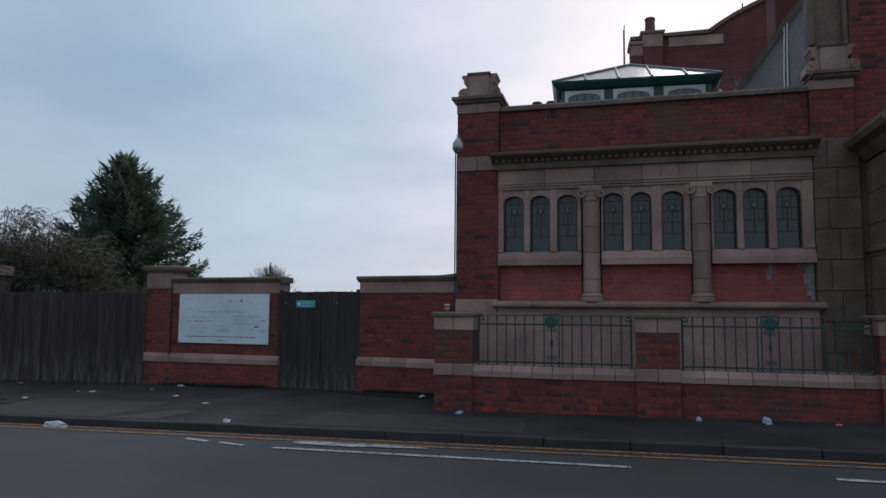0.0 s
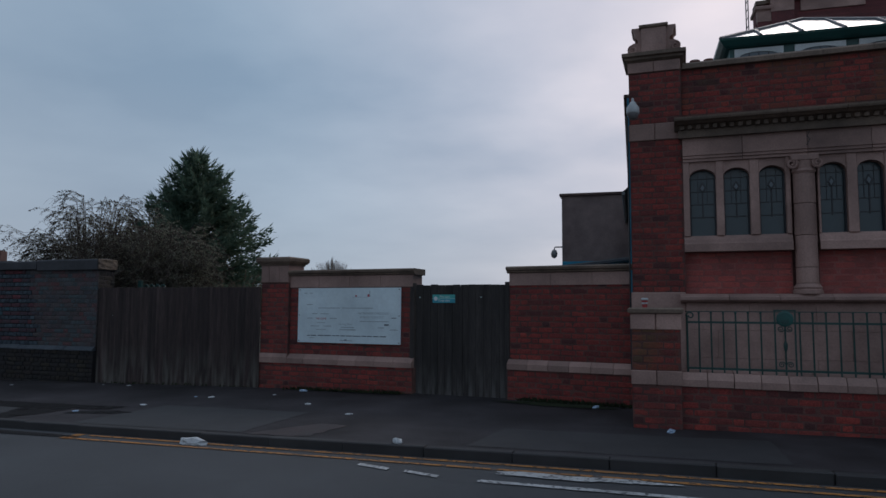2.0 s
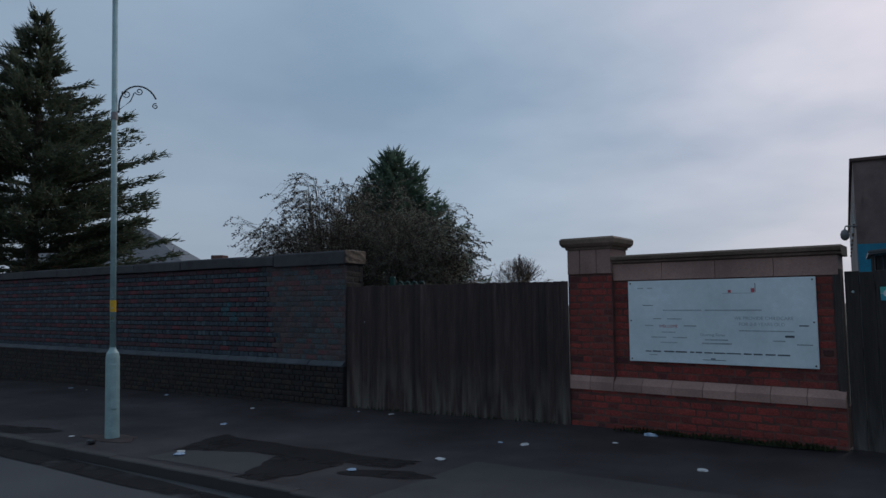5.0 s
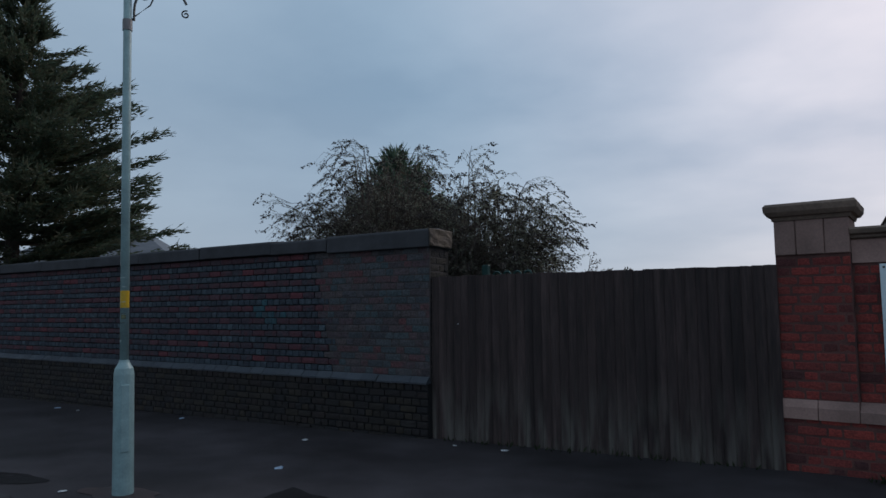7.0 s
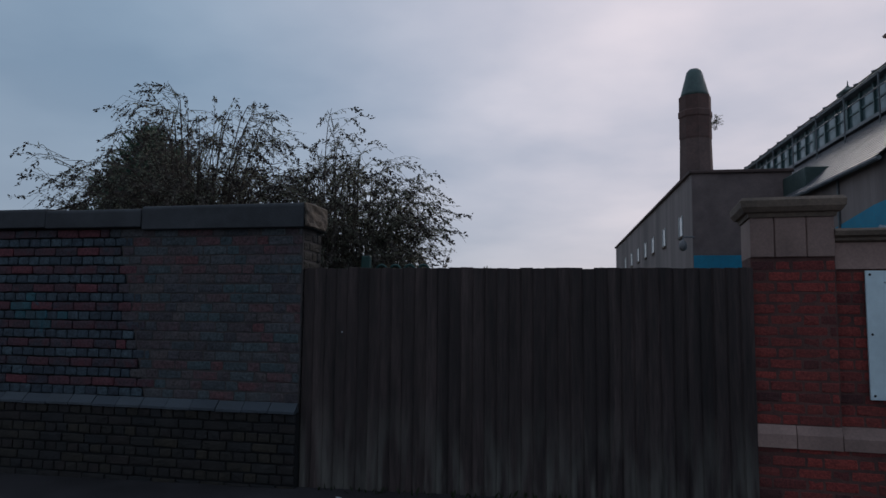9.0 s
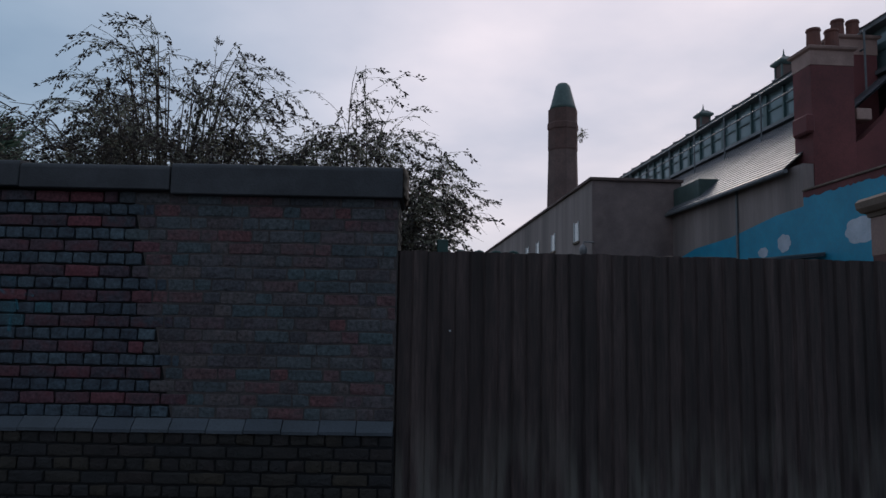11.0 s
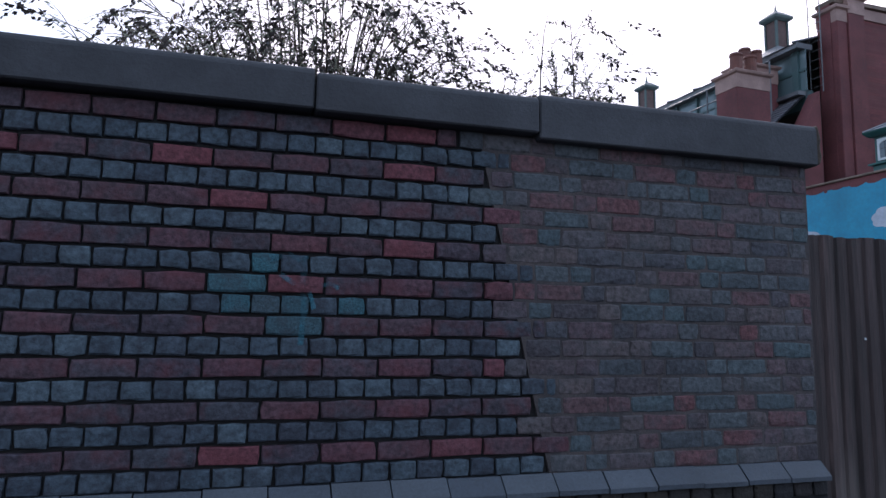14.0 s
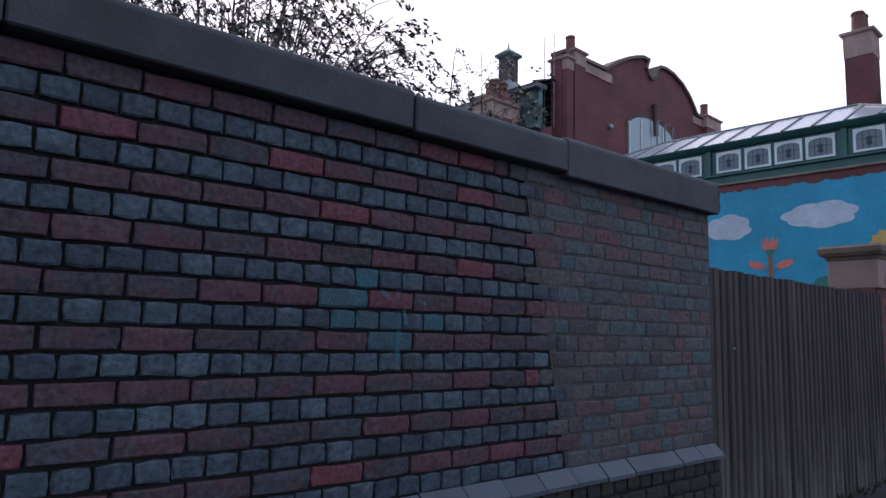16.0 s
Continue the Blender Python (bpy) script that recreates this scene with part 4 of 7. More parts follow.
# ---- brick wall between gate and building ----
W2 = pose(-5.085, -0.575, 0, 0, 0, -11.0)
wall_2 = empty("wall_red_brick_2", W2, "red brick wall with terracotta band and dark coping", "wall", kind="structure")
part("core", one(0.0, 1.95, 0.012, 0.34, -0.3, 1.80), M["mortar_red"], wall_2)
part("core", one(-0.02, 1.95, -0.05, 0.34, -0.3, 0.52), M["mortar_red"], wall_2)
lay_bricks(wall_2, 0.0, 1.93, 0.665, 1.80, 0.0832, 0.0, "flemish", 0.232, 0.010, ("red_", "red_"), seed=31)
lay_bricks(wall_2, -0.02, 1.93, 0.0, 0.52, 0.0832, -0.064, "flemish", 0.232, 0.010, ("red_", "red_"), seed=32)
block_row(wall_2, [-0.02 + 0.325 * k for k in range(7)], [(-0.085, 0.515), (-0.085, 0.60), (-0.002, 0.667), (0.03, 0.667), (0.03, 0.515)], M["terracotta_piece"], "string_block")
block_row(wall_2, [0.0, 0.66, 1.3, 1.93], [(-0.014, 1.80), (-0.014, 1.99), (0.36, 1.99), (0.36, 1.80)], M["terracotta_piece"], "band_block")
part("coping", extrude(bmesh.new(), [(d, z - 0.012) for d, z in MOULD], -0.03, 1.95), M["terracotta_dark"], wall_2)

# low dark lean-to shed behind the gate
shed = empty("garden_shed", pose(-6.16, 11.0, 0), "low dark timber lean-to shed with a sloping felt roof", "shed")
for k in range(18):
    x = 0.1 + k * 0.15
    part("board", one(x, x + 0.145, 0.1, 0.125, -0.2, 2.60 + 0.115 * x), M["wood_gate"], shed)
for k in range(12):
    part("side_board", one(0.09, 0.115, 0.1 + k * 0.15, 0.245 + k * 0.15, -0.2, 2.60), M["wood_gate"], shed)
part("roof", prism(bmesh.new(), [(-0.05, 2.64), (2.86, 2.97), (2.86, 3.05), (-0.05, 2.72)], -0.08, 2.1), M["slate_plain"], shed)
part("roof_edge", prism(bmesh.new(), [(-0.06, 2.70), (2.86, 3.03), (2.86, 3.065), (-0.06, 2.735)], -0.10, -0.082), M["lead"], shed, "pale metal edge strip")
part("post", one(0.0, 0.07, 0.0, 0.07, -0.2, 2.63), M["wood_gate"], shed)


# ---- baths building: street wing ----
# the street front stands slightly askew to the side wall
FRONT = pose(-2.5, -1.10, 0, 0, 0, -3.8) @ Matrix.Diagonal((0.988, 1, 1, 1)) @ pose(2.5, 1.10, 0)
LOW = pose(-3.235, -2.66, 0, 0, 0, -3.8) @ Matrix.Diagonal((1.018, 1, 1, 1)) @ pose(3.2, 2.86, 0)
wing = empty("building_wing", FRONT, "red brick and terracotta wing of a Victorian bath house", "building", kind="structure")
part("core", one(-3.24, 2.9, -1.0, 1.2, -0.3, 4.2), M["mortar_red"], wing)
part("core", one(-2.53, 2.26, -1.02, -0.75, 4.0, 4.86), M["mortar_red"], wing)
part("core", one(-3.24, -2.54, -1.11, -0.5, 1.68, 5.0), M["mortar_red"], wing)
# corner pier
lay_bricks(wing, -3.25, -2.53, 1.68, 3.84, 0.083, -1.122, "flemish", 0.232, 0.010, ("red_", "red_"), seed=41)
lay_bricks(wing, -3.25, -2.53, 4.085, 4.83, 0.083, -1.122, "flemish", 0.232, 0.010, ("red_", "red_"), seed=42)
part("base_block", one(-3.265, -2.53, -1.16, -0.6, -0.3, 1.68, 0.01), M["terracotta"], wing)
for a, b in ((-3.26, -2.9), (-2.895, -2.53)):
    part("band_block", one(a, b, -1.14, -0.6, 3.842, 4.083, 0.008), M["terracotta_piece"], wing)
    part("band_block", one(a, b, -1.14, -0.6, 4.84, 5.0, 0.008), M["terracotta_piece"], wing)


def square_mould(x0, x1, y0, y1, rows):
    bm = bmesh.new()
    loops = [[bm.verts.new(p) for p in ((x0 - o, y0 - o, z), (x1 + o, y0 - o, z), (x1 + o, y1 + o, z), (x0 - o, y1 + o, z))] for z, o in rows]
    for a, b in zip(loops, loops[1:]):
        for k in range(4):
            bm.faces.new((a[k], a[(k + 1) % 4], b[(k + 1) % 4], b[k]))
    bm.faces.new(loops[0][::-1])
    bm.faces.new(loops[-1])
    return bm


def finial(x0, x1, z):
    """Terracotta block with side scrolls on a moulded cap."""
    part("pier_cap", square_mould(x0, x1, -1.14, -0.5, [(z, 0.0), (z + 0.03, 0.045), (z + 0.06, 0.05), (z + 0.075, 0.085), (z + 0.125, 0.085), (z + 0.135, 0.03)]), M["terracotta_dark"], wing)
    c = (x0 + x1) / 2
    part("finial_block", one(c - 0.175, c + 0.175, -1.08, -0.6, z + 0.13, z + 0.53, 0.006), M["terracotta"], wing)
    part("finial_top", square_mould(c - 0.18, c + 0.18, -1.08, -0.6, [(z + 0.52, 0.0), (z + 0.535, 0.02), (z + 0.565, 0.025), (z + 0.575, 0.015)]), M["terracotta_dark"], wing)
    for s in (-1, 1):
        side_out = [(0.16, 0.56), (0.31, 0.56), (0.315, 0.52), (0.29, 0.50), (0.27, 0.455), (0.28, 0.43), (0.265, 0.405), (0.24, 0.40), (0.22, 0.37), (0.225, 0.335), (0.25, 0.33), (0.29, 0.335), (0.335, 0.31), (0.36, 0.27), (0.37, 0.22), (0.375, 0.14), (0.16, 0.14)]
        part("finial_wing", prism(bmesh.new(), [(c + s * u, z + w) for u, w in side_out], -1.02, -0.68), M["terracotta"], wing)
        bm = bmesh.new()
        tube(bm, [Vector((c + s * (0.30 + (0.065 - 0.05 * k / 24) * math.cos(0.5 * math.pi - 1.6 * 2 * math.pi * k / 24)), -1.025, z + 0.235 + (0.065 - 0.05 * k / 24) * math.sin(0.5 * math.pi - 1.6 * 2 * math.pi * k / 24))) for k in range(25)], 0.02, 6, 0.014)
        part("scroll", bm, M["terracotta"], wing)


finial(-3.25, -2.53, 4.995)
finial(2.40, 2.88, 4.995)

# terracotta base below the windows, block by block
rows = [0.0, 0.42, 0.80, 1.17, 1.54]
for r in range(4):
    off = 0.0 if r % 2 else 0.4
    xs = [-2.53] + [-2.53 + off + 0.8 * k for k in range(0 if off else 1, 7) if -2.53 + off + 0.8 * k < 2.2] + [2.28]
    for a, b in zip(xs, xs[1:]):
        part("base_course_block", one(a + 0.001, b - 0.001, -1.20, -0.9, rows[r] + 0.001, rows[r + 1] - 0.001, 0.003), M["terracotta"], wing)
for a in range(8):
    x0, x1 = -2.6 + a * 0.62, min(2.39, -2.6 + (a + 1) * 0.62 - 0.005)
    part("plinth_moulding", extrude(bmesh.new(), [(-1.2, 1.535), (-1.30, 1.55), (-1.33, 1.575), (-1.33, 1.61), (-1.28, 1.62), (-1.25, 1.65), (-1.0, 1.66), (-1.0, 1.535)], x0, x1), M["terracotta_piece"], wing)
# brick panels under the sills
bays = [(-2.53, -1.165), (-0.845, 0.52), (0.82, 2.27)]
for k, (a, b) in enumerate(bays):
    lay_bricks(wing, a, b, 1.66, 2.23, 0.0825, -1.03, "stretcher", 0.236, 0.011, ("bright_", "bright_"), seed=51 + k)
fr = random.Random(14)
for k in range(7):
    z = 1.67 + k * 0.0825
    w = (0.06, 0.10, 0.09, 0.13, 0.16, 0.14, 0.22)[k] + fr.uniform(-0.02, 0.02)
    part("filler_patch", one(2.265 - w, 2.266, -1.036, -1.0, z, z + 0.078, 0.004), M["efflorescence"], wing, "pale cement filler over broken brick")
for k, (xa, xb) in enumerate(((1.60, 1.67), (1.61, 1.69), (1.635, 1.685))):
    part("filler_patch", one(xa, xb, -1.036, -1.0, 2.00 + k * 0.0825 - 0.01, 2.068 + k * 0.0825, 0.004), M["efflorescence"], wing, "pale cement filler over broken brick")

# windows
LIGHTS = [[(-2.446, -2.102), (-2.0, -1.67), (-1.552, -1.227)], [(-0.816, -0.5), (-0.377, -0.065), (0.09, 0.422)], [(0.859, 1.191), (1.29, 1.64), (1.754, 2.107)]]
SILL, SPRING, HEAD = 2.45, 3.27, 3.385


def arch(x0, x1, z0, spring, head, n=8):
    pts = [(x0, z0), (x1, z0), (x1, spring)]
    c = (x0 + x1) / 2
    for k in range(1, n):
        a = math.pi * k / n
        pts.append((c + (x1 - x0) / 2 * math.cos(a), spring + (head - spring) * math.sin(a)))
    pts.append((x0, spring))
    return pts


wn = 0
for bay, lights in zip(bays, LIGHTS):
    wn += 1
    win = empty("window_%d" % wn, FRONT, "three arched leaded lights in a terracotta frame", "window", group="leaded windows", kind="structure")
    a0, b0 = bay
    # stone surround with the three openings cut as separate strips
    edges = [a0] + [v for pr in lights for v in pr] + [b0]
    for k in range(0, len(edges), 2):
        part("mullion", one(edges[k], edges[k + 1], -1.15, -0.92, SILL, 3.49, 0.008), M["terracotta"], win)
    for x0, x1 in lights:
        pts = [(x0, 3.49)] + [(x, z) for x, z in reversed(arch(x0, x1, SILL, SPRING, HEAD)[2:])] + [(x1, 3.49)]
        part("arch_head", prism(bmesh.new(), pts, -1.13, -0.92), M["terracotta"], win)
        part("frame", prism(bmesh.new(), [(x0 - 0.005, SILL), (x0 + 0.02, SILL), (x0 + 0.02, SPRING), (x0 - 0.005, SPRING)], -1.06, -0.97), M["lead_came"], win)
        part("frame", prism(bmesh.new(), [(x1 - 0.02, SILL), (x1 + 0.005, SILL), (x1 + 0.005, SPRING), (x1 - 0.02, SPRING)], -1.06, -0.97), M["lead_came"], win)
        glass = part("pane", prism(bmesh.new(), arch(x0, x1, SILL, SPRING, HEAD + 0.004), -1.005, -0.995), M["leaded"], win)
        cx = (x0 + x1) / 2
        for z in (2.72, 2.90, 3.08, 3.26):
            part("came", one(x0 + 0.02, x1 - 0.02, -1.014, -1.004, z, z + 0.009), M["lead_came"], glass)
        for x in (cx - 0.06, cx + 0.06):
            part("came", one(x - 0.004, x + 0.004, -1.014, -1.004, 2.90, 3.33), M["lead_came"], glass)
        part("came", one(cx - 0.009, cx + 0.009, -1.016, -1.004, 2.70, 3.13), M["lead_came"], glass)
        part("diamond", prism(bmesh.new(), [(cx, 3.06), (cx + 0.05, 3.14), (cx, 3.22), (cx - 0.05, 3.14)], -1.016, -1.0), M["lead_came"], glass)
        part("diamond_glass", prism(bmesh.new(), [(cx, 3.095), (cx + 0.028, 3.14), (cx, 3.185), (cx - 0.028, 3.14)], -1.02, -1.0), M["leaded_hi"], glass)
    part("window_sill", extrude(bmesh.new(), [(-1.19, 2.235), (-1.19, 2.34), (-1.17, 2.36), (-1.16, 2.40), (-1.12, 2.455), (-0.95, 2.455), (-0.95, 2.235)], a0 - 0.0, b0), M["terracotta"], win)

# columns with scrolled capitals
for k, (xa, xb) in enumerate(((-1.137, -0.87), (0.54, 0.801))):
    c = (xa + xb) / 2
    col = empty("column", FRONT @ pose(c, -1.12, 0), "buff terracotta half column with scrolled capital", "column", group="facade columns")
    part("base", turned(bmesh.new(), [(0.185, 1.655), (0.185, 1.70), (0.165, 1.715), (0.175, 1.74), (0.155, 1.765), (0.14, 1.79)], 20), M["terracotta"], col, smooth=False)
    zs = [1.79, 2.0, 2.42, 2.84, 3.24]
    for za, zb in zip(zs, zs[1:]):
        part("drum", turned(bmesh.new(), [(0.134, za + 0.003), (0.137, za + 0.01), (0.135, zb - 0.01), (0.132, zb - 0.003)], 20), M["terracotta_piece"], col, smooth=False)
    part("capital", one(-0.17, 0.17, -0.15, 0.1, 3.40, 3.485, 0.012), M["terracotta"], col)
    part("capital_neck", turned(bmesh.new(), [(0.134, 3.24), (0.15, 3.27), (0.14, 3.30), (0.15, 3.40)], 20), M["terracotta"], col)
    for s in (-1, 1):
        bm = bmesh.new()
        pts = [Vector((s * (0.155 + (0.07 - 0.055 * j / 24) * math.cos(0.5 * math.pi + 1.6 * 2 * math.pi * j / 24)), -0.13, 3.365 + (0.07 - 0.055 * j / 24) * math.sin(0.5 * math.pi + 1.6 * 2 * math.pi * j / 24))) for j in range(25)]
        tube(bm, pts, 0.02, 6, 0.014)
        part("scroll", bm, M["terracotta"], col)

# frieze, dentils, cornice, parapet
fx = [-2.53, -1.75, -0.95, -0.2, 0.62, 1.42, 2.27]
for a, b in zip(fx, fx[1:]):
    part("frieze_block", extrude(bmesh.new(), [(-1.17, 3.487), (-1.17, 3.52), (-1.19, 3.53), (-1.19, 3.56), (-1.205, 3.57), (-1.205, 3.60), (-1.16, 3.61), (-1.16, 3.82), (-0.95, 3.82), (-0.95, 3.487)], a + 0.003, b - 0.003), M["terracotta_piece"], wing)
for x, h in ((-0.95, 0.0), (0.08, 0.02), (0.35, -0.01)):
    part("crack", tube(bmesh.new(), [(x + 0.03, -1.161, 3.81), (x, -1.161, 3.74 + h), (x + 0.035, -1.161, 3.70 + h), (x - 0.01, -1.161, 3.62)], 0.006, 4), M["black_iron"], wing, "dark crack in the terracotta")
part("dentil_bed", one(-2.58, 2.31, -1.22, -0.95, 3.82, 3.93), M["terracotta_dark"], wing)
for k in range(45):
    x = -2.56 + k * 0.108
    part("dentil", one(x, x + 0.06, -1.27, -1.2, 3.925, 3.985, 0.004), M["terracotta_dark"], wing)
for k in range(7):
    a, b = -2.63 + k * 0.712, min(2.36, -2.63 + (k + 1) * 0.712 - 0.004)
    part("cornice", extrude(bmesh.new(), [(-1.2, 3.93), (-1.26, 3.985), (-1.32, 3.992), (-1.35, 4.012), (-1.39, 4.025), (-1.40, 4.05), (-1.40, 4.075), (-1.34, 4.09), (-1.0, 4.14), (-0.95, 3.93)], a, b), M["terracotta_dark"], wing)
lay_bricks(wing, -2.53, 2.27, 4.10, 4.85, 0.083, -1.035, "flemish", 0.232, 0.010, ("mossy_", "mossy_"), seed=61, parts=False)
for k in range(8):
    a, b = -2.5 + k * 0.6, -2.5 + (k + 1) * 0.6 - 0.005
    part("parapet_coping", extrude(bmesh.new(), [(-1.10, 4.85), (-1.10, 4.91), (-1.06, 4.945), (-0.70, 4.945), (-0.68, 4.85)], a, min(b, 2.27)), M["terracotta_dark"], wing)
# right pier, terracotta below the cornice line, brick above
for r in range(9):
    z0, z1 = 0.0 + r * 0.455, 0.455 * (r + 1)
    for a, b in (((2.28, 2.60), (2.605, 2.90)) if r % 2 else ((2.28, 2.47), (2.475, 2.90))):
        part("pier_block", one(a, b, -1.16, -0.6, z0 + 0.003, z1 - 0.003, 0.006), M["terracotta_dark"], wing)
part("core", one(2.28, 2.88, -1.08, -0.5, 4.09, 5.0), M["mortar_red"], wing)
lay_bricks(wing, 2.28, 2.88, 4.1, 4.85, 0.083, -1.10, "flemish", 0.232, 0.010, ("red_", "red_"), seed=62)
part("band_block", one(2.27, 2.89, -1.12, -0.5, 4.85, 5.0, 0.008), M["terracotta_piece"], wing)
# entrance block to the right: tall brick wall, low terracotta porch
ent = empty("building_entrance", FRONT, "tall red brick entrance block with projecting terracotta porch", "building", kind="structure")
part("core", one(2.9, 9.5, -0.98, 3.0, -0.3, 4.3), M["mortar_red"], ent)
part("core", one(2.92, 9.5, -0.98, -0.68, 4.3, 9.5), M["mortar_red"], ent)
part("wall_return", one(2.895, 2.93, -1.0, -0.66, 4.3, 8.9), M["hall_brick"], ent)
lay_bricks(ent, 2.9, 6.0, 3.9, 8.9, 0.083, -1.01, "flemish", 0.232, 0.010, ("red_", "red_"), seed=63, parts=False)
for r in range(9):
    part("quoin_block", one(2.905, 3.35 + 0.15 * (r % 2), -1.08, -0.9, r * 0.44, r * 0.44 + 0.435, 0.006), M["terracotta_dark"], ent)
part("cornice", extrude(bmesh.new(), [(2.98, 3.72), (2.90, 3.80), (2.86, 3.86), (2.74, 3.90), (2.70, 3.97), (2.70, 4.02), (2.80, 4.08), (3.1, 4.12), (3.1, 3.72)], -2.75, -1.02, axis="y"), M["terracotta_dark"], ent)
part("cornice", extrude(bmesh.new(), [(-2.48, 3.72), (-2.56, 3.80), (-2.60, 3.86), (-2.72, 3.90), (-2.76, 3.97), (-2.76, 4.02), (-2.66, 4.08), (-2.3, 4.12), (-2.3, 3.72)], 2.98, 7.0), M["terracotta_dark"], ent)
for r in range(8):
    part("porch_block", one(3.0, 6.9, -2.48, -1.0, r * 0.465 - 0.02, r * 0.465 + 0.44, 0.008), M["terracotta_dark"], ent)
part("porch_string", one(2.95, 6.95, -2.55, -1.0, 2.36, 2.45, 0.02), M["terracotta_dark"], ent)
part("band", one(2.88, 6.0, -1.1, -0.9, 8.0, 8.3, 0.01), M["terracotta"], ent)
part("return_wall", one(2.36, 2.90, -0.92, -0.64, 4.3, 8.9), M["terracotta_dark"], ent)
part("arch_ring", tube(bmesh.new(), [(2.38, -0.95, 5.6), (2.38, -0.95, 6.5)] + [(2.62 - 0.24 * math.cos(math.pi * k / 8), -0.95, 6.5 + 0.34 * math.sin(math.pi * k / 8)) for k in range(1, 8)] + [(2.86, -0.95, 6.5), (2.86, -0.95, 5.6)], 0.055, 6), M["terracotta_dark"], ent)

# pipes on the roof edge, dome camera
for x in (-1.86, -1.66):
    part("vent_pipe", turned(bmesh.new(), [(0.06, 4.9), (0.06, 5.02), (0.085, 5.03), (0.085, 5.07), (0.05, 5.10)], 12, (x, -0.3, 0)), M["pot"], wing)
dome = empty("security_camera", pose(-3.19, -1.34, 4.22), "pale dome security camera on a bracket at the corner", "camera")
part("housing", turned(bmesh.new(), [(0.03, 0.13), (0.05, 0.10), (0.085, 0.05), (0.09, -0.02), (0.085, -0.05)][::-1], 16), M["grey_plastic"], dome, smooth=True)
part("lens_dome", turned(bmesh.new(), [(0.02, -0.125), (0.055, -0.105), (0.08, -0.06), (0.082, -0.04)], 16), M["lamp_grey"], dome, smooth=True)
part("bracket", tube(bmesh.new(), [(0, 0, 0.12), (0, 0.0, 0.17), (0, 0.06, 0.19), (0.0, 0.2, 0.17)], 0.018, 8), M["grey_plastic"], dome)
thing("cable", tube(bmesh.new(), [(-3.268, -1.10, 0.6), (-3.268, -1.10, 4.2)], 0.012, 6), M["black_iron"], "thin dark cable down the corner of the wall", "cable")

# ---- dwarf wall with iron railings ----
DY = -2.86
dwarf = empty("wall_dwarf", LOW, "low red brick wall with terracotta coping and piers", "wall", kind="structure")
part("core", one(-3.2, 6.5, DY - 0.035, DY + 0.3, -0.3, 0.57), M["mortar_red"], dwarf)
lay_bricks(dwarf, -3.2, 6.2, 0.07, 0.57, 0.083, DY - 0.05, "flemish", 0.232, 0.010, ("grimy_", "grimy_"), seed=71, part_from=-0.9)
rng = random.Random(6)
for a0, b0, n in ((-2.68, -0.5, 8), (0.04, 2.3, 8), (2.9, 6.4, 10)):
    w = (b0 - a0) / n
    for k in range(n):
        a = a0 + k * w
        ob = part("coping_block", extrude(bmesh.new(), [(DY - 0.075, 0.57), (DY - 0.075, 0.645), (DY - 0.02, 0.725), (DY + 0.32, 0.735), (DY + 0.32, 0.57)], a + 0.004, a + w - 0.004), M["terracotta_piece"], dwarf)
        ob.location.z = rng.uniform(-0.004, 0.004)
for a, b in ((-3.215, -2.68), (-0.51, 0.035), (2.3, 2.85)):
    part("pier_core", one(a + 0.012, b - 0.012, DY - 0.085, DY + 0.42, -0.2, 1.40), M["mortar_red"], dwarf)
    lay_bricks(dwarf, a, b, 0.05, 0.575, 0.083, DY - 0.10, "flemish", 0.232, 0.010, ("grimy_", "grimy_"), seed=int(a * 10), part_from=9)
    lay_bricks(dwarf, a, b, 0.74, 1.21, 0.083, DY - 0.10, "flemish", 0.232, 0.010, ("mossy_", "mossy_"), seed=int(a * 10) + 1, part_from=9)
    m_ = (a + b) / 2
    for c, d in ((a - 0.01, m_ - 0.003), (m_ + 0.003, b + 0.01)):
        part("pier_block", one(c, d, DY - 0.115, DY + 0.43, 0.575, 0.74, 0.008), M["terracotta_piece"], dwarf)
        part("pier_block", one(c, d, DY - 0.115, DY + 0.43, 1.21, 1.40, 0.008), M["terracotta_piece"], dwarf)
    part("pier_cap", square_mould(a, b, DY - 0.115, DY + 0.43, [(1.395, 0.0), (1.405, 0.035), (1.445, 0.04), (1.465, 0.015)]), M["terracotta_dark"], dwarf)

RY = -2.98 + 0.14


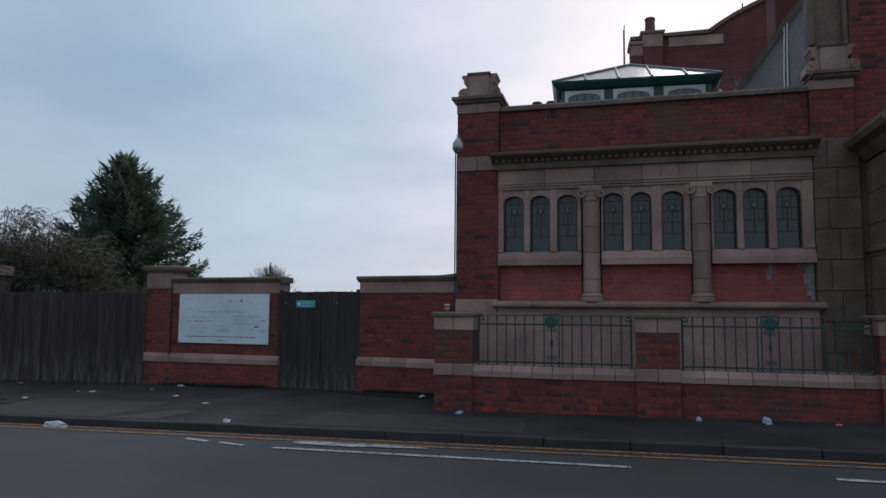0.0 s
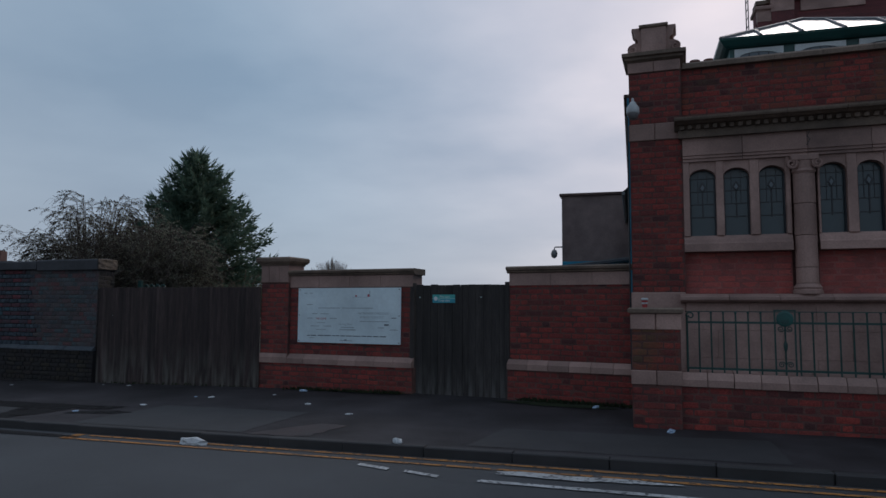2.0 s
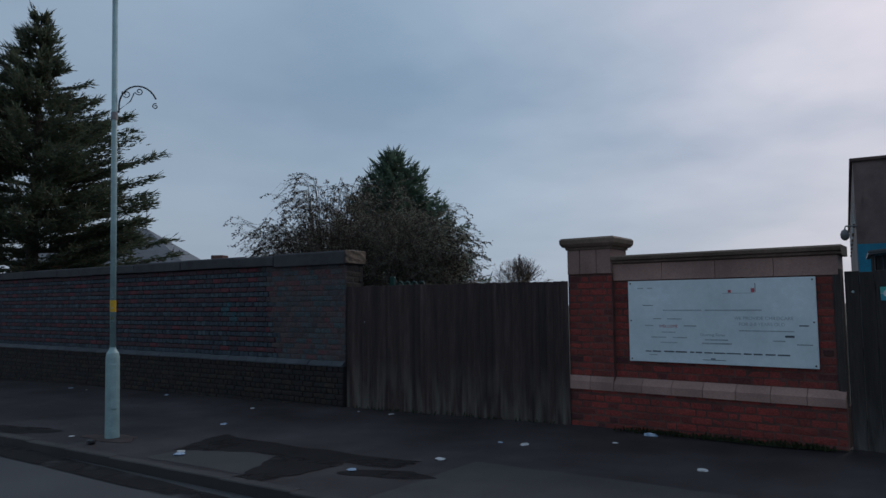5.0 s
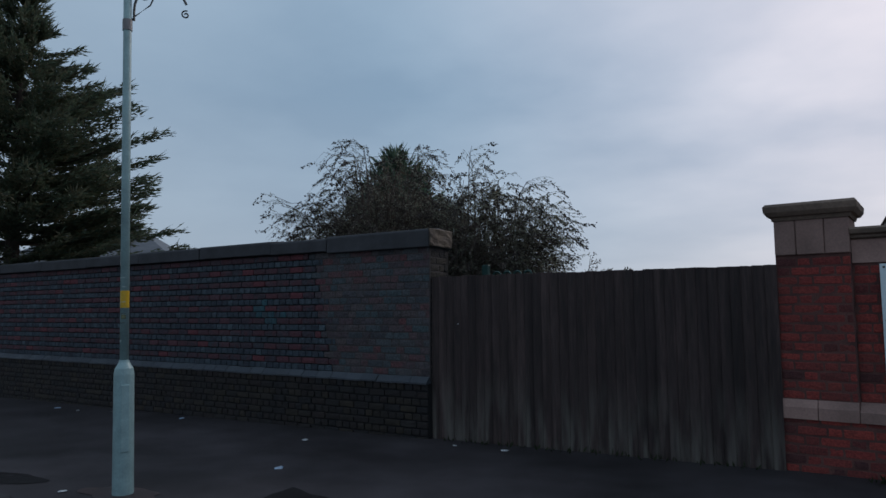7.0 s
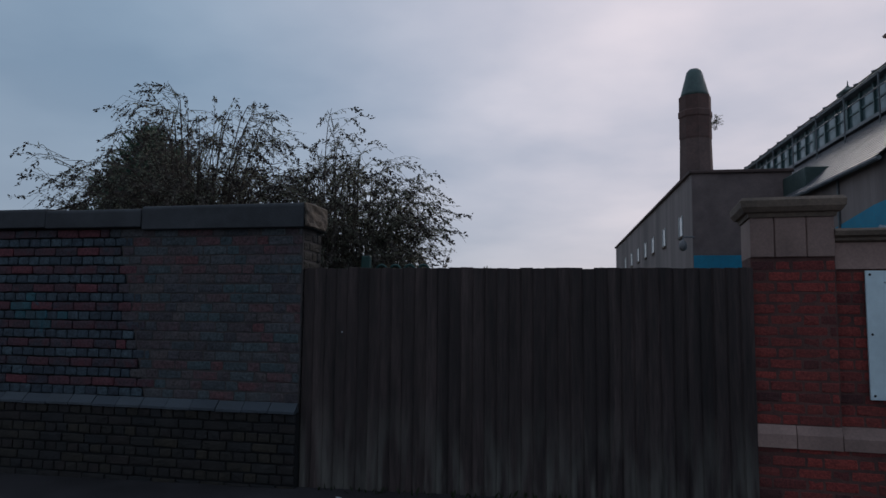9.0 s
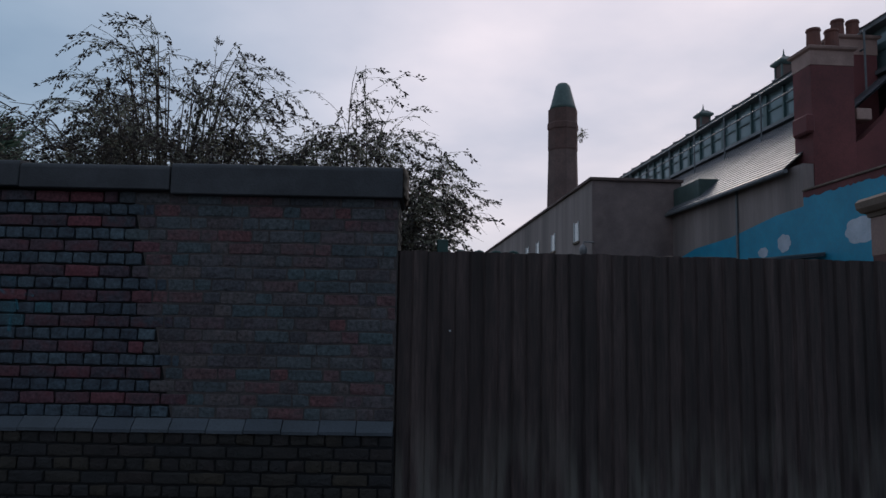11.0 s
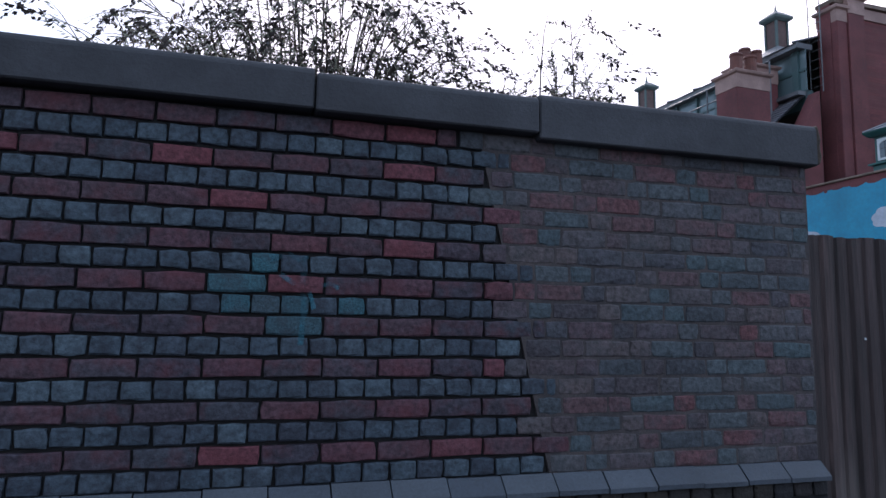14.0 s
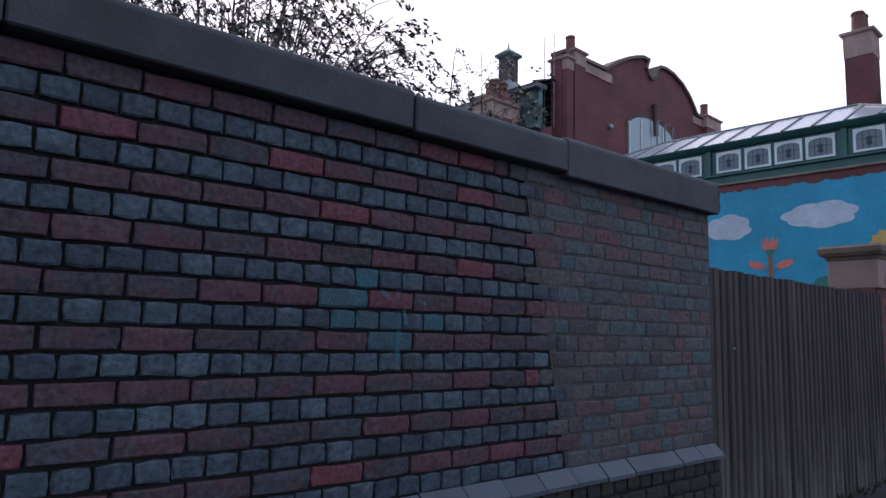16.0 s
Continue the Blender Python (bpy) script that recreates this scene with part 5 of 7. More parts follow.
def railing(x0, x1, med):
    r = empty("iron_railing", LOW, "green painted iron railing with a roundel panel", "railing", group="railings before the windows")
    for z, h in ((1.30, 0.012), (0.775, 0.012)):
        part("rail", one(x0, x1, RY - 0.012, RY + 0.012, z - h, z + h), M["iron_green"], r)
    part("top_wire", one(x0 - 0.02, x1 + 0.02, RY - 0.006, RY + 0.006, 1.418, 1.428), M["iron_green"], r)
    n = int(round((x1 - x0) / 0.125))
    for k in range(n + 1):
        x = x0 + (x1 - x0) * k / n
        if abs(x - med) < 0.12:
            continue
        end = k in (0, n)
        bm = bmesh.new()
        tube(bm, [(x, RY, 0.70), (x, RY, 1.38 if end else 1.405)], 0.013 if end else 0.009, 6)
        if not end:
            turned(bm, [(0.006, 1.395), (0.015, 1.41), (0.006, 1.425)], 8, (x, RY, 0))
        else:
            s = 1 if k == 0 else -1
            tube(bm, [(x, RY, 1.37)] + [(x + s * (0.035 + (0.045 - 0.03 * j / 14) * math.cos(math.pi - s * 0 - 1.5 * 2 * math.pi * j / 14 * 0.7)), RY, 1.375 + (0.045 - 0.03 * j / 14) * math.sin(math.pi - 1.5 * 2 * math.pi * j / 14 * 0.7)) for j in range(15)], 0.009, 6)
        part("baluster", bm, M["iron_green"], r)
    for s in (-1, 1):
        part("panel_post", one(med + s * 0.1 - 0.008, med + s * 0.1 + 0.008, RY - 0.012, RY + 0.012, 0.70, 1.44), M["iron_green"], r)
    part("panel_top", one(med - 0.11, med + 0.11, RY - 0.014, RY + 0.014, 1.43, 1.447), M["iron_green"], r)
    disc = part("roundel", turned(bmesh.new(), [(0.088, 0), (0.088, 0.012), (0.07, 0.018)], 20), M["green_paint"], r, "round cast plaque")
    disc.matrix_basis = pose(med, RY - 0.002, 1.345, 90)
    part("roundel_relief", one(-0.035, 0.035, -0.05, -0.01, 0.018, 0.024, 0.004), M["iron_green"], disc)
    for z0, up in ((1.235, 1), (0.84, -1)):
        for s in (-1, 1):
            bm = bmesh.new()
            tube(bm, [(med + s * (0.042 + (0.036 - 0.028 * j / 18) * math.cos(math.pi + s * 0 + up * 1.5 * 2 * math.pi * j / 18)), RY, z0 + (0.036 - 0.028 * j / 18) * math.sin(math.pi + up * 1.5 * 2 * math.pi * j / 18)) for j in range(19)], 0.006, 5)
            part("scrollwork", bm, M["iron_green"], r)
    bm = bmesh.new()
    tube(bm, [(med, RY, 0.70), (med, RY, 1.26)], 0.010, 6)
    turned(bm, [(0.01, 0.98), (0.02, 1.02), (0.022, 1.06), (0.01, 1.10)], 8, (med, RY, 0))
    part("spindle", bm, M["iron_green"], r)


railing(-2.61, -0.565, -1.604)
railing(0.075, 2.25, 1.118)
cup = empty("paper_cup", pose(-3.10, DY + 0.20, 1.466), "red and white paper cup standing on the pier", "cup")
part("body", turned(bmesh.new(), [(0.028, 0.0), (0.037, 0.085), (0.037, 0.09)], 16), M["cup_red"], cup)
part("rim", turned(bmesh.new(), [(0.038, 0.085), (0.042, 0.09), (0.042, 0.105), (0.03, 0.112)], 16), M["plastic_white"], cup)
part("band", turned(bmesh.new(), [(0.0335, 0.04), (0.0365, 0.06)], 16), M["plastic_white"], cup)

# ---- side wall with the mural ----
SX = -3.27
side = empty("wall_mural", pose(0, 0, 0), "rendered side wall painted as a blue sky", "wall", kind="structure")
part("core", one(SX, SX + 0.32, -0.98, 11.75, -0.3, 4.52), M["blue_paint"], side)
part("bare_brick_edge", one(SX - 0.006, SX + 0.3, -0.55, 11.75, 4.52, 4.66), M["hall_brick"], side)
for k in range(21):
    y = -0.55 + k * 0.585
    part("coping", one(SX - 0.05, SX + 0.36, y, y + 0.58, 4.66, 4.71, 0.01), M["terracotta_dark"], side)
part("flat_roof", one(SX + 0.32, 3.4, -0.55, 11.75, 4.25, 4.36), M["lead"], side)
part("lower_render", one(SX + 0.01, SX + 0.3, 11.75, 19.9, -0.3, 5.40), M["render"], side)
verts = [(SX + 0.004, 11.75, 0), (SX + 0.004, 19.8, 0), (SX + 0.004, 19.8, 3.55), (SX + 0.004, 18.0, 3.85), (SX + 0.004, 15.5, 3.95), (SX + 0.004, 13.0, 4.25), (SX + 0.004, 11.75, 4.3)]
raw("blue_paint", verts, [list(range(len(verts)))], M["blue_paint"], side)
part("drip_pipe", one(SX - 0.05, SX, 15.02, 15.1, 0, 5.3), M["lead"], side, "thin rainwater pipe")


fl = random.Random(23)
vv, ff, y = [], [], -0.5
while y < 11.6:
    # paint flaked off below the eaves, brick showing
    w, d = fl.uniform(0.08, 0.5), fl.choice((0.02, 0.03, 0.04, 0.05, 0.07, 0.16)) * fl.uniform(0.7, 1.2)
    n = len(vv)
    vv += [(SX - 0.003, y, 4.53), (SX - 0.003, y + w, 4.53), (SX - 0.003, y + w * 0.85, 4.53 - d * 0.7), (SX - 0.003, y + w * 0.5, 4.53 - d), (SX - 0.003, y + w * 0.15, 4.53 - d * 0.5)]
    ff.append((n, n + 1, n + 2, n + 3, n + 4))
    y += w * fl.uniform(0.8, 1.3)
raw("flaked_edge", vv, ff, M["hall_brick"], side)


def mural(outline, mat, name, depth):
    """A painted shape on the side wall: outline of (y, z) pairs."""
    return raw(name, [(SX - depth, y, z) for y, z in outline], [list(range(len(outline)))], mat, side)


def cloud(cy, cz, w, h, seed):
    n = 7
    out = []
    for k in range(72):
        a = 2 * math.pi * k / 72
        b = 0.94 + 0.13 * abs(math.sin(n * a / 2 + seed)) + 0.05 * math.sin(3 * a + seed)
        out.append((cy + w / 2 * b * math.cos(a), cz + h / 2 * b * math.sin(a) * (1.0 if math.sin(a) > 0 else 0.85)))
    mural(out, M["cloud_paint"], "painted_cloud", 0.004)


for k, (cy, cz, w, h) in enumerate(((2.6, 3.80, 1.35, 0.55), (4.46, 3.70, 1.02, 0.58), (5.75, 3.85, 0.85, 0.45), (7.4, 3.7, 0.75, 0.45), (9.63, 3.42, 1.15, 0.62), (12.66, 3.45, 0.6, 0.5), (13.7, 3.3, 0.5, 0.3), (0.3, 3.9, 1.0, 0.5))):
    cloud(cy, cz, w, h, k + 1)


def petals(cy, cz, mat, s):
    out = [(cy - 0.16 * s, cz + 0.12 * s), (cy - 0.10 * s, cz + 0.02 * s), (cy - 0.06 * s, cz + 0.14 * s), (cy, cz + 0.03 * s), (cy + 0.06 * s, cz + 0.14 * s), (cy + 0.10 * s, cz + 0.02 * s), (cy + 0.16 * s, cz + 0.12 * s), (cy + 0.12 * s, cz - 0.10 * s), (cy, cz - 0.18 * s), (cy - 0.12 * s, cz - 0.10 * s)]
    mural(out, mat, "painted_petals", 0.006)


def flower(cy, cz, mat, stem, s=1.0):
    mural([(cy - 0.04, cz - 0.1), (cy + 0.04, cz - 0.1), (cy + 0.05, stem), (cy - 0.05, stem)], M["stem_paint"], "painted_stem", 0.005)
    petals(cy, cz, mat, s)
    mural([(cy - 0.10 * s, cz - 0.10 * s), (cy + 0.10 * s, cz - 0.10 * s), (cy + 0.03 * s, cz - 0.22 * s), (cy - 0.03 * s, cz - 0.22 * s)], M["leaf_paint"], "painted_calyx", 0.007)
    for d in (-1, 1):
        mural([(cy + d * (0.28 + 0.17 * math.cos(2 * math.pi * k / 18)), cz - 0.43 + 0.085 * math.sin(2 * math.pi * k / 18) + 0.045 * math.cos(2 * math.pi * k / 18)) for k in range(18)], mat, "painted_leaf", 0.006)
        mural([(cy + d * 0.03, cz - 0.58), (cy + d * 0.16, cz - 0.46), (cy + d * 0.16, cz - 0.48), (cy + d * 0.03, cz - 0.61)], M["stem_paint"], "painted_twig", 0.006)


flower(3.58, 3.30, M["petal_paint"], 2.2, 1.15)
flower(6.65, 3.22, M["pink_paint"], 2.4, 1.2)
flower(8.6, 2.9, M["petal_paint"], 2.0, 1.0)
flower(1.0, 2.6, M["pink_paint"], 1.6, 1.0)
mural([(1.42 + (0.33 + 0.05 * (k % 2)) * math.cos(2 * math.pi * k / 28), 3.08 + (0.33 + 0.05 * (k % 2)) * math.sin(2 * math.pi * k / 28)) for k in range(28)], M["sun_paint"], "painted_sun", 0.006)
mural([(2.9, 2.3), (2.7, 2.55), (2.45, 2.62), (2.2, 2.55), (1.9, 2.6), (1.6, 2.3)], M["leaf_paint"], "painted_bush", 0.005)
mural([(9.0, 1.0), (8.0, 2.2), (5.0, 1.9), (2.0, 2.1), (-0.8, 1.9), (-0.8, 1.0)], M["leaf_paint"], "painted_bush", 0.003)

# ---- roof lantern over the wing ----
lan = empty("roof_lantern", pose(0, 0, 0), "dark green glazed roof lantern with leaded side lights", "rooflight", kind="structure")
LX0, LX1, LY0, LY1 = -1.6, 1.42, 1.3, 9.0
part("curb", one(LX0 + 0.02, LX1 - 0.02, LY0 + 0.02, LY1 - 0.02, 4.36, 5.3), M["green_paint"], lan)
part("sill", square_mould(LX0, LX1, LY0, LY1, [(5.27, 0.0), (5.29, 0.06), (5.33, 0.06), (5.345, 0.0)]), M["green_paint"], lan)
part("side_panel", one(LX0 + 0.06, LX1 - 0.06, LY0 + 0.06, LY1 - 0.06, 5.3, 6.0), M["green_paint"], lan)
part("eave", square_mould(LX0, LX1, LY0, LY1, [(5.96, 0.0), (5.99, 0.05), (6.06, 0.11), (6.10, 0.12), (6.11, 0.08)]), M["green_paint"], lan)


def lantern_window(m):
    w, h = 0.50, 0.46
    o = empty("side_light", m)
    o.parent = lan
    tagged(o, "white framed arched leaded side light")
    hd = 0.09
    part("frame", prism(bmesh.new(), [(-w / 2, 0), (w / 2, 0), (w / 2, 0.05), (-w / 2, 0.05)], -0.03, 0.0), M["white_paint"], o)
    for s in (-1, 1):
        a, b = sorted((s * w / 2, s * (w / 2 - 0.045)))
        part("frame", one(a, b, -0.03, 0.0, 0.05, h + 0.06), M["white_paint"], o)
    pts = [(-w / 2 + 0.045, h + 0.06), (-w / 2 + 0.045, h - hd)] + [(-(w / 2 - 0.045) * math.cos(math.pi * k / 8), h - hd + hd * math.sin(math.pi * k / 8)) for k in range(1, 8)] + [(w / 2 - 0.045, h - hd), (w / 2 - 0.045, h + 0.06)]
    part("frame_head", prism(bmesh.new(), pts, -0.03, 0.0), M["white_paint"], o)
    part("pane", one(-w / 2 + 0.03, w / 2 - 0.03, -0.012, -0.004, 0.04, h), M["leaded_hi"], o)
    for x in (-0.1, 0.0, 0.1):
        part("came", one(x - 0.005, x + 0.005, -0.018, -0.01, 0.05, h - 0.02), M["lead_came"], o)
    part("came", one(-w / 2 + 0.04, w / 2 - 0.04, -0.018, -0.01, 0.27, 0.28), M["lead_came"], o)
    part("emblem", prism(bmesh.new(), [(0, 0.12), (0.055, 0.15), (0.03, 0.22), (0.055, 0.30), (0, 0.33), (-0.055, 0.30), (-0.03, 0.22), (-0.055, 0.15)], -0.02, -0.01), M["lead_came"], o)


for y in (8.55, 7.52, 6.81, 6.12, 5.13, 4.43, 3.74, 3.06, 2.10):
    lantern_window(Matrix.Translation((LX0 + 0.05, y, 5.38)) @ pose(0, 0, 0, 0, 0, -90) @ Matrix.Diagonal((1.22, 1, 1, 1)))
for x in (-1.08, -0.13, 0.84):
    o = Matrix.Translation((x, LY0 + 0.05, 5.42)) @ Matrix.Diagonal((1.55, 1, 0.98, 1))
    lantern_window(o)
for y in (8.03, 5.63, 2.58):
    part("post", one(LX0 + 0.0, LX0 + 0.08, y - 0.06, y + 0.06, 5.33, 5.98), M["green_paint"], lan)
# hipped glazed roof
RXm = (LX0 + LX1) / 2
ridge_z, hip = 6.88, 1.35
e = 0.10
pa = [(LX0 - e, LY0 - e), (LX1 + e, LY0 - e), (LX1 + e, LY1 + e), (LX0 - e, LY1 + e)]
v = [(x, y, 6.10) for x, y in pa] + [(RXm, LY0 + hip, ridge_z), (RXm, LY1 - hip, ridge_z)]
raw("roof_glazing", v, [(0, 1, 4), (1, 2, 5, 4), (2, 3, 5), (3, 0, 4, 5)], M["roof_glass"], lan)


def bar(p, q, r, name="glazing_bar", mat=None, parent=None):
    return part(name, tube(bmesh.new(), [p, q], r, 6), mat or M["lead"], parent or lan)


for k in range(13):
    y = LY0 - e + (LY1 - LY0 + 2 * e) * k / 12
    yt = min(max(y, LY0 + hip), LY1 - hip)
    t = 1.0
    if y < LY0 + hip:
        t = (y - (LY0 - e)) / (hip + e)
    elif y > LY1 - hip:
        t = ((LY1 + e) - y) / (hip + e)
    for s, X in ((-1, LX0 - e), (1, LX1 + e)):
        bar((X, y, 6.115), (X + (RXm - X) * t, y, 6.115 + (ridge_z - 6.10) * t), 0.022)
for k in range(1, 5):
    x = LX0 - e + (LX1 - LX0 + 2 * e) * k / 5
    t = 1 - abs(x - RXm) / (RXm - LX0 + e)
    bar((x, LY0 - e, 6.115), (x, LY0 - e + (hip + e) * t, 6.115 + (ridge_z - 6.10) * t), 0.022)
for p, q in ((v[0], v[4]), (v[1], v[4]), (v[2], v[5]), (v[3], v[5]), (v[4], v[5])):
    bar(p, q, 0.04, "hip_roll")
# safety rail by the lantern
thing("handrail", tube(bmesh.new(), [(1.9, 2.6, 4.4), (1.9, 2.6, 6.1), (2.3, 2.6, 6.1), (3.0, 2.9, 5.7)], 0.025, 6), M["lead"], "grey galvanised handrail on the flat roof", "handrail")


hoops = empty("guard_rail", pose(3.1, 9.6, 0), "grey galvanised hooped guard rail on the roof", "handrail")
for k in range(3):
    bm = bmesh.new()
    tube(bm, [(0.55 * k, 0, 4.35), (0.55 * k, 0, 8.55), (0.55 * k + 0.06, 0, 8.72), (0.55 * k + 0.30, 0, 8.80 - 0.06 * k), (0.55 * k + 0.52, 0, 8.68 - 0.1 * k), (0.55 * k + 0.55, 0, 8.5 - 0.1 * k), (0.55 * k + 0.55, 0, 4.35)], 0.026, 6)
    part("hoop", bm, M["lead"], hoops)
part("rail", tube(bmesh.new(), [(0, 0, 7.9), (1.65, 0, 7.8)], 0.022, 6), M["lead"], hoops)


# ---- main hall behind: gable, aisle, clerestory, ridge ventilators ----
hall = empty("building_hall", pose(0, 0, 0), "dark red brick swimming hall with curved gable", "building", kind="structure")
GY = 11.8
gab = [(0.66, 4.0), (12.2, 4.0), (12.2, 11.05), (10.5, 11.15)]
gab += [(10.2, 11.5), (9.8, 11.85), (9.2, 12.2), (8.45, 12.42), (7.8, 12.48), (7.35, 12.42), (7.1, 12.27)]
gab += [(7.02, 12.0), (6.85, 11.76), (6.62, 11.72), (6.42, 11.82), (6.3, 12.05), (6.38, 12.3), (6.48, 12.45)]
gab += [(6.0, 12.44), (5.4, 12.26), (4.8, 12.02), (4.2, 11.72), (3.7, 11.42), (3.3, 11.15), (2.0, 11.12), (0.66, 11.05)]
part("gable_wall", prism(bmesh.new(), gab, GY, GY + 0.45), M["hall_brick"], hall)
# brick courses standing slightly proud
vv, ff = [], []
rr = random.Random(9)
z = 4.2
while z < 11.0:
    x = 0.66
    while x < 12.2:
        w = rr.uniform(0.5, 1.4)
        n = len(vv)
        b = min(12.2, x + w)
        yy = GY - 0.004 - rr.uniform(0, 0.006)
        vv += [(x, yy, z), (b, yy, z), (b, yy, z + 0.07), (x, yy, z + 0.07)]
        ff.append((n, n + 1, n + 2, n + 3))
        x = b + 0.012
    z += 0.083
ob = raw("brick_courses", vv, ff, M["hall_course"], hall)
ob["kind"] = "stuff"
# coping along the curved top
top = gab[2:]
bm = bmesh.new()
for (xa, za), (xb, zb) in zip(top, top[1:]):
    d = Vector((xb - xa, zb - za))
    if d.length < 1e-4:
        continue
    nx, nz = -d.y / d.length, d.x / d.length
    if nz < 0:
        nx, nz = -nx, -nz
    a, b = (xa, za), (xb, zb)
    prism(bm, [(a[0], a[1]), (b[0], b[1]), (b[0] + nx * 0.12, b[1] + nz * 0.12), (a[0] + nx * 0.12, a[1] + nz * 0.12)], GY - 0.12, GY + 0.5)
part("gable_coping", bm, M["terracotta_dark"], hall)
part("gable_band", one(1.95, 3.75, GY - 0.05, GY + 0.05, 10.75, 11.1, 0.01), M["terracotta"], hall)
part("gable_band", one(10.2, 11.2, GY - 0.05, GY + 0.05, 10.75, 11.08, 0.01), M["terracotta"], hall)


def stack(x0, x1, y0, y1, z0, z1, pots, name="chimney_stack", cap=0.55):
    s = empty(name, pose(0, 0, 0), "red brick chimney stack with stone cap and clay pots", "chimney")
    part("shaft", one(x0, x1, y0, y1, z0, z1 - cap, 0.01), M["hall_brick"], s)
    part("cap", square_mould(x0, x1, y0, y1, [(z1 - cap, 0.01), (z1 - 0.12, 0.015), (z1 - 0.08, 0.08), (z1 - 0.02, 0.10), (z1, 0.07)]), M["terracotta"], s)
    for px, py, h in pots:
        part("pot", turned(bmesh.new(), [(0.20, z1), (0.18, z1 + 0.1), (0.165, z1 + h - 0.1), (0.19, z1 + h - 0.06), (0.17, z1 + h)], 14, (px, py, 0)), M["pot"], s)
    return s


stack(1.08, 1.72, GY - 0.25, GY + 0.55, 4.5, 11.28, [(1.36, GY + 0.15, 0.62)])
part("stack_shoulder", one(0.68, 1.07, GY - 0.2, GY + 0.5, 4.5, 10.80, 0.02), M["hall_brick"], hall)
part("shoulder_cap", square_mould(0.68, 1.07, GY - 0.2, GY + 0.5, [(10.45, 0.01), (10.80, 0.015), (10.84, 0.08), (10.92, 0.09), (10.95, 0.05)]), M["terracotta"], hall)
stack(11.1, 12.5, GY - 0.25, GY + 0.9, 8.0, 11.3, [(11.8, GY + 0.2, 0.72)])
stack(-2.95, -1.80, GY - 0.05, GY + 0.75, 3.5, 8.50, [(-2.62, GY + 0.3, 0.6), (-2.12, GY + 0.3, 0.6)], cap=0.5)
part("stack_corbel", one(-3.12, -2.9, GY - 0.1, GY + 0.6, 6.2, 6.7, 0.05), M["hall_brick"], hall)
stack(-1.45, -0.2, GY + 1.2, GY + 2.0, 5.5, 9.4, [(-1.05, GY + 1.6, 0.6), (-0.6, GY + 1.6, 0.6)])
# aisle front wall with a raking top
part("aisle_front", prism(bmesh.new(), [(-3.2, 3.5), (0.1, 3.5), (0.1, 8.3), (-0.75, 6.9), (-1.6, 6.1), (-3.2, 5.3)], GY, GY + 0.4), M["hall_brick"], hall)
part("kneeler_block", one(-1.75, -1.35, GY - 0.06, GY + 0.4, 6.6, 6.9, 0.02), M["terracotta"], hall)
# slated aisle roof
vv, ff = [], []
rows_n = 26
for r in range(rows_n):
    t0, t1 = r / rows_n, (r + 1) / rows_n + 0.012
    y = GY + 0.4
    col = 0
    while y < 33:
        w = 0.45
        b = min(33, y + w)
        n = len(vv)
        for t, lift in ((t0, 0.045), (t1, 0.02)):
            X, Z = -3.55 + 3.6 * t, 5.28 + 3.08 * t + lift
            vv += [(X, y + 0.005, Z), (X, b - 0.005, Z)]
        vv += [(vv[n][0] + 0.012, vv[n][1], vv[n][2] - 0.022), (vv[n + 1][0] + 0.012, vv[n + 1][1], vv[n + 1][2] - 0.022)]
        ff += [(n, n + 1, n + 3, n + 2), (n, n + 4, n + 5, n + 1)]
        y = b
        col += 1
ob = raw("slates", vv, ff, M["slate"], hall)
ob["kind"] = "stuff"
raw("roof_deck", [(-3.53, GY + 0.4, 5.27), (0.05, GY + 0.4, 8.33), (0.05, 33, 8.33), (-3.53, 33, 5.27)], [(0, 1, 2, 3)], M["slate_plain"], hall)
part("gutter", tube(bmesh.new(), [(-3.5, GY + 0.3, 5.27), (-3.5, 20, 5.27)], 0.06, 8), M["lead"], hall)
# clerestory glazing
part("clerestory_wall", one(0.02, 0.3, GY + 0.4, 46, 7.9, 8.45), M["green_dull"], hall)
part("clerestory_gutter", one(-0.28, 0.05, GY + 0.4, 46, 8.28, 8.40), M["lead"], hall)
part("clerestory_glass", one(0.06, 0.10, GY + 0.4, 46, 8.4, 9.75), M["clere_glass"], hall)
part("clerestory_head", one(-0.25, 0.35, GY + 0.4, 46, 9.72, 9.88), M["lead"], hall)
part("clerestory_rail", one(0.02, 0.12, GY + 0.4, 46, 9.05, 9.12), M["green_dull"], hall)
k = 0
y = GY + 0.6
while y < 45:
    big = k % 3 == 0
    part("clerestory_post", one(-0.03, 0.12, y, y + (0.22 if big else 0.09), 8.4, 9.75), M["green_dull"], hall)
    y += 1.1
    k += 1
walkrail = empty("roof_walkway_rail", pose(0, 0, 0), "thin steel guard rail along the clerestory walkway", "handrail")
for z in (8.95, 9.45):
    part("rail", tube(bmesh.new(), [(-0.7, GY + 1.0, z), (-0.7, 45, z)], 0.028, 6), M["lead"], walkrail)
for k in range(13):
    y = GY + 1.0 + k * 2.7
    part("post", tube(bmesh.new(), [(-0.7, y, 7.7), (-0.7, y, 9.45)], 0.03, 6), M["lead"], walkrail)
